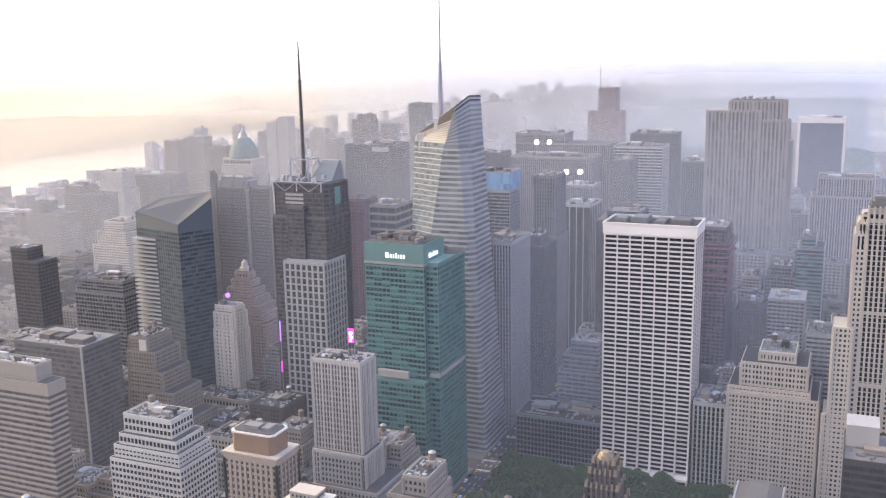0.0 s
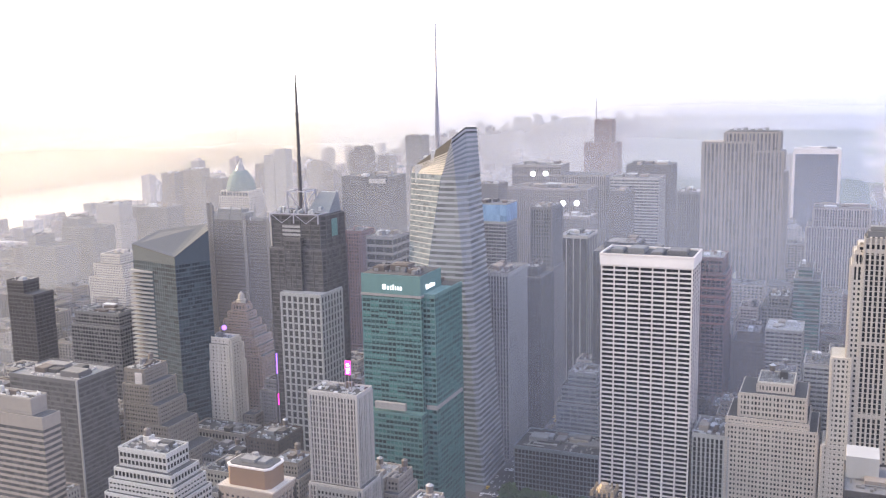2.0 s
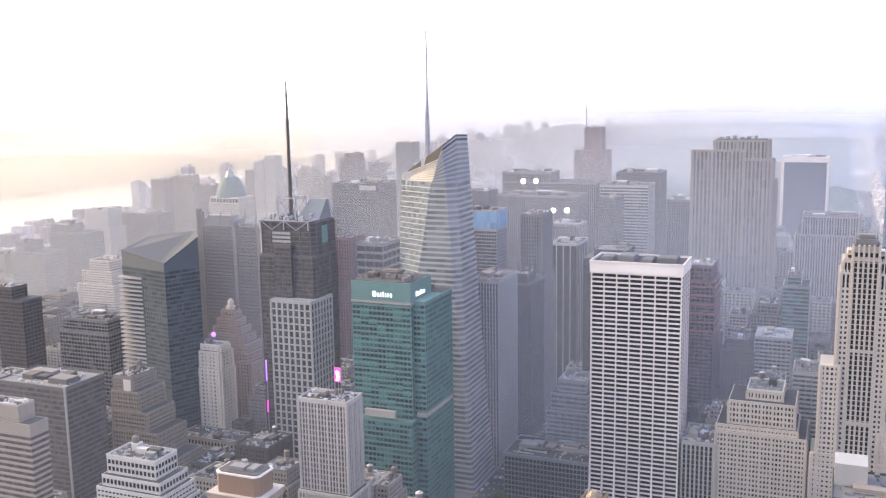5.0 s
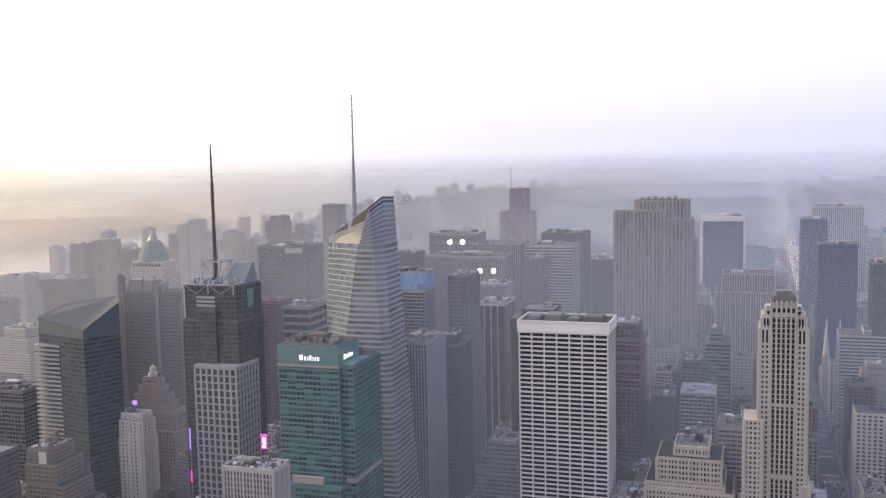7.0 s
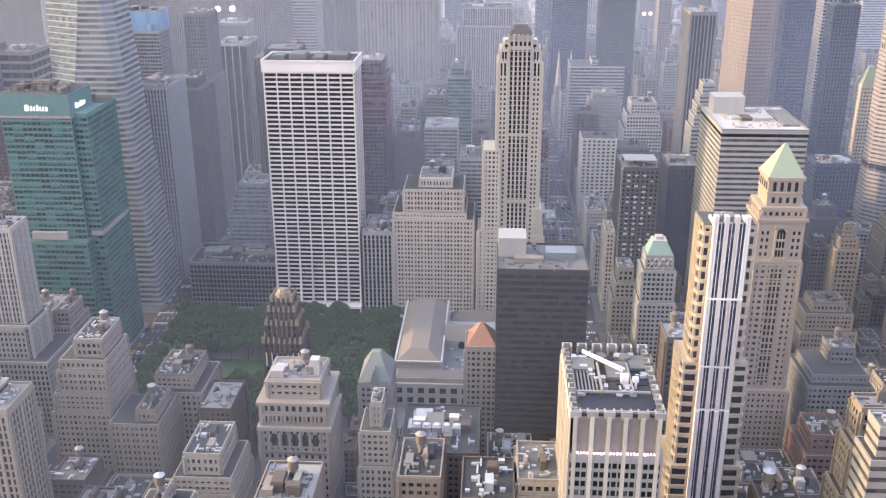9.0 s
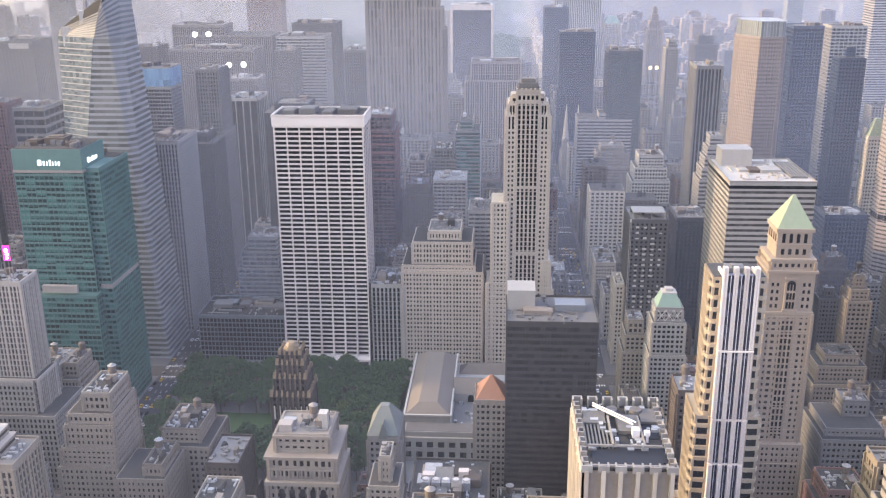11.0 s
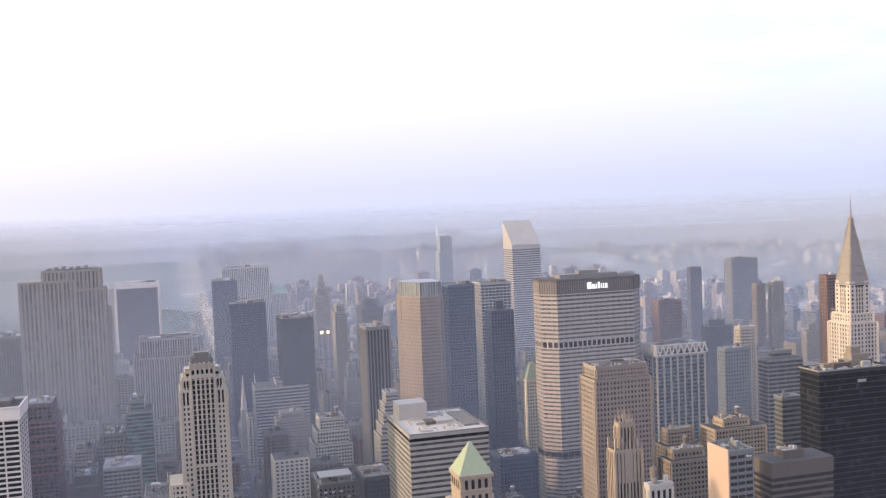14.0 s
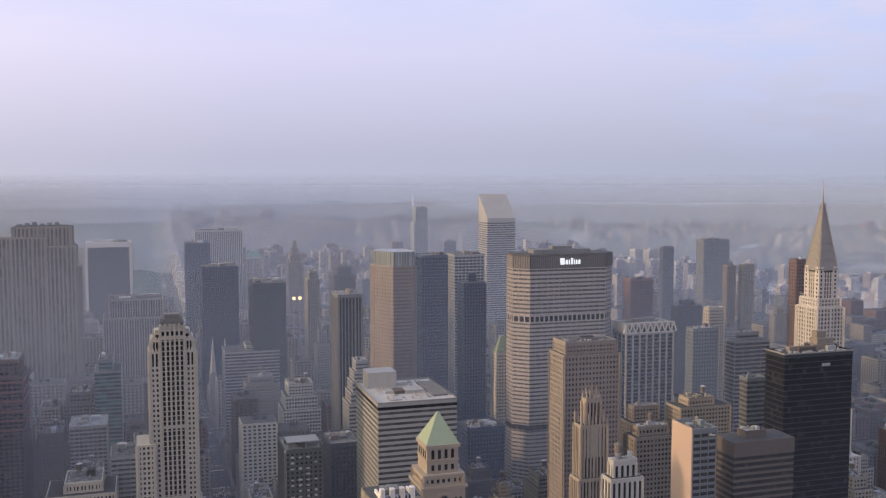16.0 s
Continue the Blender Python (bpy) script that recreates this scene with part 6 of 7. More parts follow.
# tower with a slanted top
cl, cr = 572.0, 623.5
slant_tower = thing("office_tower", (cl + cr) / 2, 1575, "white banded tower with steeply slanted roof", "tower")
TAKEN.append((cl - 1, cr + 1, 1570, 1620))
C = cr - cl
core, wall = Shape(), Shape()
skin(core, wall, rect(C, 46), 30, 240, floor=3.9, band=2.0, bay=60, pier=0.0, proud=0.25, cap=3.0)
part("glazing", core, GLASS, slant_tower, kind="stuff")
part("wall", wall, WHITE, slant_tower, kind="stuff")
part("slanted_top", Shape().loft(grown(rect(C, 46), 0.3), 240, grown(rect(C, 46), 0.3), [245, 245, 286, 286]), WHITE, slant_tower, "smooth white slanted top")
part("base", Shape().box(-14, 14, 10, 36, 0, 30), PALE, slant_tower)

# steel-crowned art deco skyscraper
CX, CY = 581.2, 722
TAKEN.append((CX - 27, CX + 27, 695, 749))
steel_tower = thing("skyscraper", CX, CY, "pale brick skyscraper with arched steel crown and needle", "tower")
core, wall, steel, tri = Shape(), Shape(), Shape(), Shape()
for half, z0, z1 in ((26, 0, 70), (20, 70, 112), (14.0, 112, 203), (11.8, 203, 211)):
    skin(core, wall, [(-half, -half), (half, -half), (half, half), (-half, half)], z0, z1, floor=3.7, band=1.5, bay=3.6, pier=1.7, proud=0.3, cap=1.6, rib=0.2)
# upper shaft: plain pale corners, tall dark window strips in the middle of each face
core.box(-9.3, 9.3, -9.3, 9.3, 204, 237)
for sx in (-1, 1):
    for sy in (-1, 1):
        wall.box(sx * 7.4 - 2.5, sx * 7.4 + 2.5, sy * 7.4 - 2.5, sy * 7.4 + 2.5, 204, 239)
for u in (-4.2, -1.4, 1.4, 4.2):
    wall.box(u - 0.55, u + 0.55, -9.8, 9.8, 204, 234)
    wall.box(-9.8, 9.8, u - 0.55, u + 0.55, 204, 234)
for z in np.arange(206, 238, 3.7):
    wall.box(-9.5, 9.5, -9.5, 9.5, float(z), float(z) + 0.8)
corner_window = Shape()
for z in np.arange(207.5, 235, 3.7):
    for u in (-7.4, 7.4):
        corner_window.box(u - 0.8, u + 0.8, -9.96, -9.7, float(z), float(z) + 2.0).box(-9.96, -9.7, u - 0.8, u + 0.8, float(z), float(z) + 2.0)


def dome_half(z):
    """Half width of the crown, closing in a full curve towards the needle."""
    f = min(1.0, max(0.0, (z - 236) / 61.0))
    return 9.7 * (1 - f) ** 0.95 + 0.4


for k in range(8):
    z0, z1 = 236 + k * 7.6, 236 + (k + 1) * 7.6
    a, b = dome_half(z0), dome_half(z1)
    steel.loft([(-a, -a), (a, -a), (a, a), (-a, a)], z0, [(-b, -b), (b, -b), (b, b), (-b, b)], z1)
    # one sunburst arch on each face of each tier, with its triangular windows
    for rot in range(4):
        m = Matrix.Rotation(rot * math.pi / 2, 4, "Z")
        r, rise_z = a * 0.93, 11.0 * (0.45 + 0.55 * a / 10.9)
        last = None
        for j in range(9):
            t = math.pi * j / 8
            h = rise_z * math.sin(t)
            p = m @ Vector((r * math.cos(t), -dome_half(z0 + h) - 0.15, z0 + h))
            if last is not None:
                steel.bar(tuple(last), tuple(p), 0.3)
            last = p
        for j in range(1, 6):
            t = math.pi * j / 6
            h = rise_z * 0.74 * math.sin(t)
            c = Vector((r * 0.76 * math.cos(t), -dome_half(z0 + h) - 0.1, z0 + h))
            kk = len(tri.v)
            s = 0.05 * a + 0.12
            for dx, dy, dz in ((-s, 0, -s), (s, 0, -s), (0, 0.3, s * 1.3), (-s, 1.2, -s), (s, 1.2, -s), (0, 1.2, s * 1.3)):
                tri.v.append(tuple(m @ (c + Vector((dx, dy, dz)))))
            tri.f += [(kk, kk + 1, kk + 2), (kk + 3, kk + 5, kk + 4), (kk, kk + 3, kk + 4, kk + 1), (kk + 1, kk + 4, kk + 5, kk + 2), (kk + 2, kk + 5, kk + 3, kk)]
steel.tube(0, 0, 1.0, 295, 303, 0.5).tube(0, 0, 0.5, 303, 317, 0.1)
PALEBRICK = wall_paint("pale_glazed_brick", (0.48, 0.43, 0.40), 0.75, 0.15)
STEELCROWN = plain("brushed_steel_crown", (0.25, 0.225, 0.21), 0.5, 0.3)
part("glazing", core, GLASS_TAUPE, steel_tower, kind="stuff")
part("wall", wall, PALEBRICK, steel_tower, kind="stuff")
part("corner_window", corner_window, GLASS, steel_tower)
part("crown", steel, STEELCROWN, steel_tower, "sunburst steel crown with needle")
part("crown_window", tri, GLASS_SMOKE, steel_tower)
for sx in (-1, 1):
    for sy in (-1, 1):
        part("eagle_spout", Shape().bar((sx * 10, sy * 10, 212.5), (sx * 12.6, sy * 12.6, 213.4), 0.5), STEELCROWN, steel_tower)

# glass tower with a wedge-shaped crown
WA, WB, WC, WD = -603.7, -545.7, -532.2, -549.7
wedge = thing("glass_tower", WB, 674, "dark blue green glass tower with slanting wedge roof", "tower")
TAKEN.append((WA - 1, WC + 1, 670, 730))
core, wall = Shape(), Shape()
ring = [(WA - WB, 14), (0, 0), (WC - WB, 32), (WD - WB, 52), (WA - WB, 52)]
heights = [184, 177, 197, 199, 191]
skin(core, wall, ring, 0, 171, floor=3.9, band=1.2, bay=3.2, pier=0.15, proud=0.12, cap=0.6)
part("glazing", core, GLASS_WEDGE, wedge, kind="stuff")
part("wall", wall, WEDGETEAL, wedge, kind="stuff")
part("upper_wall", Shape().loft(grown(ring, 0.1), 171, grown(ring, 0.1), heights), WEDGETEAL, wedge, "dark glass wall under the slanting roof")
part("slanting_roof", Shape().loft(grown(ring, 0.5), [h + 0.1 for h in heights], grown(ring, 0.5), [h + 1.2 for h in heights]), WEDGEGREY, wedge, "grey slanting roof panel")
fins = Shape()
for k in range(36):
    fins.box(WA - WB - 0.8, (WA - WB) * 0.55, 7.0, 13.0, 24 + k * 3.9, 25.6 + k * 3.9)
part("band", fins, PALE, wedge, "pale horizontal bands on one corner")

# white tower that carries the lit ball
IVORY = wall_paint("ivory_glazed_brick", (0.64, 0.575, 0.47), 0.75, 0.12)
OX0, OX1 = -537.2, -511.4
ballhouse = block("office_tower", OX0, OX1, 700, 20, [78, (94, 0.7, 0.7, 1, 1), (99, 2, 2, 3, 3)], "slim white tower with a lit ball on a pole", IVORY, GLASS_TAUPE, busy=0.6, floor=3.6, band=2.1, bay=4.0, pier=2.9, rib=0.3)
part("pole", Shape().tube(-1, 12, 0.35, 99, 112), MASTSTEEL, ballhouse)
part("ball", Shape().tube(-1, 12, 1.4, 105, 106.2, 2.2).tube(-1, 12, 2.2, 106.2, 107.6, 2.2).tube(-1, 12, 2.2, 107.6, 108.8, 1.4), VIOLETSIGN, ballhouse, "violet lit ball")

# stepped pyramid masonry tower
PX0, PX1 = -596.0, -528.0
P = PX1 - PX0
pyramid_tower = block("office_tower", PX0, PX1, 775, 36, [62, (71, P * 0.08, P * 0.08, 2, 2), (79, P * 0.15, P * 0.15, 4, 4), (87, P * 0.22, P * 0.22, 7, 7), (95, P * 0.28, P * 0.28, 9, 9), (103, P * 0.34, P * 0.34, 11, 11), (110, P * 0.39, P * 0.39, 13, 13)], "brown brick tower stepping up like a pyramid", RUSTBRICK, GLASS, busy=0, floor=3.6, band=1.8, bay=3.6, pier=2.0, course=6)
part("lantern", Shape().tube(0, 18, 5.0, 110, 114).tube(0, 18, 3.2, 114, 119).tube(0, 18, 2.6, 119, 122, 0.6), CREAM, pyramid_tower)

# far masonry tower with a copper cone
SLATECOPPER = wall_paint("blue_grey_copper", (0.05, 0.095, 0.092), 0.8, 0.2, 0.5, 0.3)
WX0, WX1 = -970.0, -906.0
dome_tower = block("office_tower", WX0, WX1, 1316, 50, [118, (150, 3, 3, 3, 3), (158, 5, 5, 5, 5)], "pale brick tower with a curved copper cone roof", CREAM, GLASS, busy=0, floor=3.8, band=1.6, bay=4, pier=1.6)
cone = Shape()
DOME = ((24.5, 158), (24.0, 165), (21.5, 174), (17.0, 183), (11.5, 191))
for (r0, z0), (r1, z1) in zip(DOME, DOME[1:]):
    cone.tube(0, 25, r0, z0, z1, r1, 16)
part("cone_roof", cone, SLATECOPPER, dome_tower, "blue grey copper dome")
part("lantern", Shape().tube(0, 25, 8.0, 191, 198, 6.0, 12).tube(0, 25, 6.0, 198, 208, 0.5, 12), GLASS_PALE, dome_tower, "glass point of the dome")
for k in range(9):
    part("crown_arch", arched(-24 + k * 6, 4.2, 150, 1.8, 6.5), GLASS_BLACK, dome_tower)

# special roofs
GREENSLATE = wall_paint("grey_green_slate", (0.125, 0.142, 0.128), 0.85, 0.2)
ORANGENET = plain("faded_red_netting", (0.22, 0.10, 0.085), 0.9)
def pitched(th, w, d, z, rise, mat, name, label, inset=0.0, tip=0.5):
    part(name, Shape().loft([(-w / 2 + inset, inset), (w / 2 - inset, inset), (w / 2 - inset, d - inset), (-w / 2 + inset, d - inset)], z, [(-tip, d / 2 - tip), (tip, d / 2 - tip), (tip, d / 2 + tip), (-tip, d / 2 + tip)], z + rise), mat, th, label)


pitched(terracotta_house, 17.2, 20.0, 81.6 + 0.2, 11, TERRACOTTA, "pyramid_roof", "orange terracotta pyramid roof")
pitched(slate_house, 15.5, 24.0, 76.0, 12, GREENSLATE, "pyramid_roof", "grey-green slate pitched roof", -0.6, 2.2)
part("dormer", Shape().loft([(-2.6, -0.8), (2.6, -0.8), (2.6, 7), (-2.6, 7)], 74.4, [(-0.2, -0.8), (0.2, -0.8), (0.2, 9), (-0.2, 9)], 83), GREENSLATE, slate_house, "pointed gable in the roof")
pitched(mansard_house, 23.5, 22.0, 88.2, 9, COPPER, "mansard_roof", "green copper mansard roof", 3.4, 4.6)
part("roof_ring", Shape().box(-4.8, 4.8, 6.2, 15.8, 97.2, 97.9).box(-2.5, 2.5, 8.5, 13.5, 97.9, 100), WHITE, mansard_house, "white rail and hatch on the roof")
brace = Shape()
for k in range(3):
    a, b, c, z = -7.6 + k * 5.1, -2.5 + k * 5.1, k * 5.0 + 3.3, 79.6
    brace.bar((a, 2.3, z), (b, 2.3, z + 7.6), 0.16).bar((b, 2.3, z), (a, 2.3, z + 7.6), 0.16)
    brace.bar((-8.9, c, z), (-8.9, c + 5, z + 7.6), 0.16).bar((-8.9, c + 5, z), (-8.9, c, z + 7.6), 0.16)
part("cross_brace", brace, TRAVERTINE, mansard_house, "white crossed frames over the upper windows")
pitched(copper_hotel, 37.1, 35.0, 153.6 + 0.2, 14, COPPER, "mansard_roof", "green copper roof", 3, 9)
pitched(copper_tower, 17.0, 12.8, 138.7, 17, YELLOWCOPPER, "mansard_roof", "yellow-green copper roof", 0.3, 2.4)
pitched(tan_slab, 42.6, 25.1, 202.3 + 0.2, 2.6, DARKSTEEL, "hip_roof", "low dark hipped roof", 5, 2)
part("blank_wall", Shape().box(-8.5, -7.7, -0.3, 21.3, 0, 177.4), SALMONBRICK, sunlit_slab, "blank salmon brick side wall in the sun")
part("facade_sign", Shape().box(3.0, 4.2, -0.8, -0.3, 172.4, 173.6).box(4.6, 6.6, -0.8, -0.3, 172.4, 173.2), TRAVERTINE, sunlit_slab, "small pale sign near the roof")
part("penthouse", Shape().box(-57.2 / 2 + 4, -57.2 / 2 + 26, 50, 68, 160.7, 160.7 + 12), WHITE, banded_slab, "white plant house at the back of the roof")
part("roof_plant", Shape().box(-2, 12, 26, 40, 160.8, 163.2).box(-16, -6, 30, 38, 160.8, 162.4), PALE, banded_slab)
slab_fan = Shape()
for k in range(5):
    slab_fan.box(15 + k * 2.4, 16.8 + k * 2.4, 12, 58, 160.8, 162.2)
part("roof_grille", slab_fan, GREYSTONE, banded_slab, "dark roof grilles")
part("dark_band", Shape().box(-57.2 / 2 - 0.6, 57.2 / 2 + 0.6, -0.6, 72.6, 160.7 - 4.4, 160.7 - 2.2), GLASS_BLACK, banded_slab, "dark strip under the roof edge")
curl = Shape()
for k in range(9):
    x, y = -26 + k * 52 / 8, k * 26 / 8
    curl.bar((x - 3.2, -0.6, 166.2), (x, -0.6, 175.5), 0.55).bar((x + 3.2, -0.6, 166.2), (x, -0.6, 175.5), 0.55)
    curl.bar((-26.6, y - 1.6, 166.2), (-26.6, y, 175.5), 0.5).bar((-26.6, y + 1.6, 166.2), (-26.6, y, 175.5), 0.5)
curl.box(-27, 27, -1.0, -0.3, 175.2, 176.2).box(-27, 27, -1.0, -0.3, 165.6, 166.6).box(-27, -26.2, -1.0, 27, 175.2, 176.2)
part("crown_lattice", curl, TRAVERTINE, curled_tower, "white crossed lattice round the crown")
# arches, cornices and roof house of the club building
cw, cd, cz = 32.1, 30.0, 101.9
for z, out, tall in ((cz - 22, 1.6, 1.8), (cz - 9, 1.2, 1.4), (cz - 36, 0.7, 0.8), (cz, -2.6, 1.2)):
    part("cornice", Shape().box(-cw / 2 - out, cw / 2 + out, -out, cd + out, z - tall, z + 0.2), LIMESTONE, club)
for k in range(-2, 3):
    part("arch_window", arched(k * 4.9, -0.75, cz - 32, 1.25, 6.2), GLASS_BLACK, club, "tall arched window")
    part("arch_sill", Shape().box(k * 4.9 - 1.7, k * 4.9 + 1.7, -1.2, -0.2, cz - 33.0, cz - 32.2), LIMESTONE, club)
    part("tall_window", Shape().box(k * 4.9 - 1.0, k * 4.9 + 1.0, -0.62, -0.2, cz - 50, cz - 41), GLASS_BLACK, club)
for k in range(6):
    x = -12.25 + k * 4.9
    part("column", Shape().tube(x, -0.7, 0.55, cz - 34, cz - 25), LIMESTONE, club)
    part("column_base", Shape().box(x - 0.8, x + 0.8, -1.3, -0.2, cz - 35.2, cz - 34), LIMESTONE, club)
for k in range(15):
    x = -cw / 2 + 2.0 + k * (cw - 4) / 14
    part("baluster_pier", Shape().box(x - 0.35, x + 0.35, -0.5, 0.8, cz - 20.4, cz - 16.2), LIMESTONE, club)
part("balustrade_rail", Shape().box(-cw / 2 + 1.2, cw / 2 - 1.2, -0.6, 0.9, cz - 16.2, cz - 15.4), LIMESTONE, club)
part("roof_house", Shape().box(cw / 2 - 9, cw / 2 - 5, 10, 15, cz, cz + 8), WHITE, club, "white chimney block")
part("roof_house", Shape().box(-cw / 2 + 5, -cw / 2 + 11, 6, 12, cz, cz + 4), WHITE, club)
part("crown", Shape().box(-38.7 / 2 - 0.7, 38.7 / 2 + 0.7, -0.7, 35.0 + 0.7, 192.1 - 19, 192.1 - 0.5), GLASS_SKY, sky_crown, "sky blue glass crown")
for k in range(6):
    z = 157.0 - 20 - k * 8.5
    part("safety_net", Shape().box(-29.8 / 2 - 0.9, 29.8 / 2 + 0.9, -0.9, 45.0 + 0.9, z, z + 1.7), ORANGENET, scaffold, "faded red safety netting")
fins = Shape()
for k in range(8):
    x = -9.2 + k * 18.4 / 7
    for y in (1.6, 11.4):
        fins.box(x - 0.55, x + 0.55, y - 0.6, y + 0.6, 136, 158 + (2 if k % 2 else 6)).tube(x, y, 0.5, 158 + (2 if k % 2 else 6), 164 + (0 if k % 2 else 3), 0.1, 4)
for k in range(5):
    x = -4.6 + k * 2.3
    for y in (3.4, 9.6):
        fins.box(x - 0.45, x + 0.45, y - 0.5, y + 0.5, 164, 176 + (4 if k % 2 else 1)).tube(x, y, 0.45, 176 + (4 if k % 2 else 1), 183 + (1 if k % 2 else -3), 0.1, 4)
part("gothic_fin", fins, AMBERBRICK, gothic_top, "pointed piers round the crown")
for k in range(5):
    x = -12 + k * 5
    unit = part("cooling_tower", Shape().box(x - 2.1, x + 2.1, 16, 21, 59.5, 59.5 + 4.5), PLANT, fan_block, "roof cooling tower")
    part("fan", Shape().tube(x, 18.5, 1.7, 59.5 + 4.5, 59.5 + 5.4, 1.5, 12), TRAVERTINE, unit, "white fan ring")
part("white_tank", Shape().box(-14, -8, 22, 26, 59.5, 59.5 + 5).box(4, 9, 24, 28, 59.5, 59.5 + 6), TRAVERTINE, fan_block)
part("roof_edge", Shape().box(-28.2, 28.2, -0.9, -0.4, 196.0, 196.9).box(-29.2, -28.7, -0.9, 21.8, 196.0, 196.9), PALE, black_tower, "pale roof edge")
part("roof_house", Shape().box(2, 24, 9, 19, 195.5, 200).box(6, 20, 10, 18, 200, 204).box(7, 15, 12, 17, 204, 209), TAN, black_tower, "tan brick roof house")
part("roof_light", Shape().box(2, 9, 0.2 - 0.9, -0.6, 195.5 - 9, 195.5 - 7), PALE, black_tower, "pale notch near the top")

# small additions on neighbouring roofs
roof_sign = thing("neon_sign", -285.8, 512, "tall pink lit sign on a rooftop", "sign", z=144.0)
part("sign_face", Shape().box(-1.0, 0.9, -0.4, 0.3, 5.2, 7.0).box(-0.6, 1.1, -0.4, 0.3, 3.0, 4.4).box(-1.0, 0.7, -0.4, 0.3, 1.0, 2.2), FLOODLIGHT, roof_sign, "pale lit marks on the sign")
part("neon_border", Shape().box(-2.3, 2.3, -0.25, 0.35, 0, 9.0), PINKSIGN, roof_sign, "pink neon border")
part("sign_frame", Shape().box(-0.2, 0.2, 0.35, 0.7, -16, 8.5).box(-2.4, -2.0, -0.3, 0.3, -16, 9).box(2.0, 2.4, -0.3, 0.3, -16, 9), MASTSTEEL, roof_sign)
street_sign = thing("neon_sign", -449.1, 680, "tall narrow violet and pink lit sign", "sign", z=0)
part("sign_face", Shape().box(-0.4, 0.4, -0.3, 0.3, 80, 98), VIOLETSIGN, street_sign)
part("sign_face", Shape().box(-0.4, 0.4, -0.3, 0.3, 52, 62), PINKSIGN, street_sign)
part("post", Shape().box(-0.4, 0.4, 0.3, 0.9, 0, 98), MASTSTEEL, street_sign)
for px, pz, py, deck in ((-370.8, 210.8, 1158, 190.0), (-354.2, 211.2, 1158, 190.0), (-309.1, 184.7, 1078, 166.0), (-292.5, 185.2, 1078, 166.0)):
    lamp = thing("floodlight", px, py, "round bright white floodlight on a roof mast", "lamp", "roof floodlights", z=deck)
    lens = Shape().tube(0, 0, 3.0, -0.7, 0.7, sides=12)
    lens.v = [(x, z, y + pz - deck) for x, y, z in lens.v]
    part("lens", lens, FLOODLIGHT, lamp)
    part("bracket", Shape().box(-0.4, 0.4, 0.7, 1.6, 0, pz - deck + 1), MASTSTEEL, lamp)
for px, pz in ((172.3, 171.2), (179.7, 171.3)):
    lamp = thing("floodlight", px, 1160, "small warm floodlight on a roof mast", "lamp", "roof floodlights", z=0)
    part("lens", Shape().bar((0, -0.5, pz), (0, 0.5, pz), 1.6), WARMLIGHT, lamp)
    part("bracket", Shape().box(-0.5, 0.5, 0.5, 1.2, 0, pz + 1), MASTSTEEL, lamp)
STACKRED = plain("faded_red_stack_paint", (0.42, 0.075, 0.06), 0.8)
for sx in (2343.0, 2379.0):
    stack = thing("chimney", sx, 2700, "tall white chimney with red bands", "chimney", "power station chimneys")
    part("shaft", Shape().tube(0, 0, 6.0, 0, 110, 5.0, 12).tube(0, 0, 4.8, 110, 175, 4.0, 12), WHITE, stack)
    part("red_band", Shape().tube(0, 0, 5.0, 142, 157, 4.8, 12), STACKRED, stack, "faded red band")
citymast = thing("mast", 549.2, 1980, "thin pale mast on a slim tower", "mast", z=249.6 - 1)
part("pole", Shape().tube(0, 0, 1.2, 0, 28, 0.4), MASTWHITE, citymast)
cranemast = thing("mast", -473.8, 1890, "thin mast with crane jib on an unfinished tower", "mast", z=251)
part("pole", Shape().tube(0, 0, 1.3, 0, 44, 0.7), MASTSTEEL, cranemast)
part("jib", Shape().bar((0, 0, 8), (14, 0, 16), 0.5), MASTSTEEL, cranemast)

# slim twin spires of a stone church on the avenue
church = thing("church", 84.6 + 8, 1296, "pale stone church with two slender spires", "church")
TAKEN.append((88, 130, 1290, 1380))
part("nave", Shape().loft([(-12, 16), (12, 16), (12, 80), (-12, 80)], 0, [(-12, 16), (12, 16), (12, 80), (-12, 80)], 26).loft([(-12, 16), (12, 16), (12, 80), (-12, 80)], 26, [(-0.5, 16), (0.5, 16), (0.5, 80), (-0.5, 80)], 38), PALE, church)
for sx in (-8, 8):
    part("tower", Shape().box(sx - 4.5, sx + 4.5, 2, 11, 0, 58), PALE, church)
    part("spire", Shape().tube(sx, 6.5, 4.6, 58, 104.7, 0.2), WHITE, church, "slender pale spire")

# ---- park trees ----
TAKEN.append((-236, -66, 508, 664))
lawn = new("lawn", mesh_of("lawn", Shape().box(-205, -145, 552, 604, 0.16, 0.24), LAWN))
tagged(lawn, "green lawn in the middle of the park", "lawn", kind="structure")


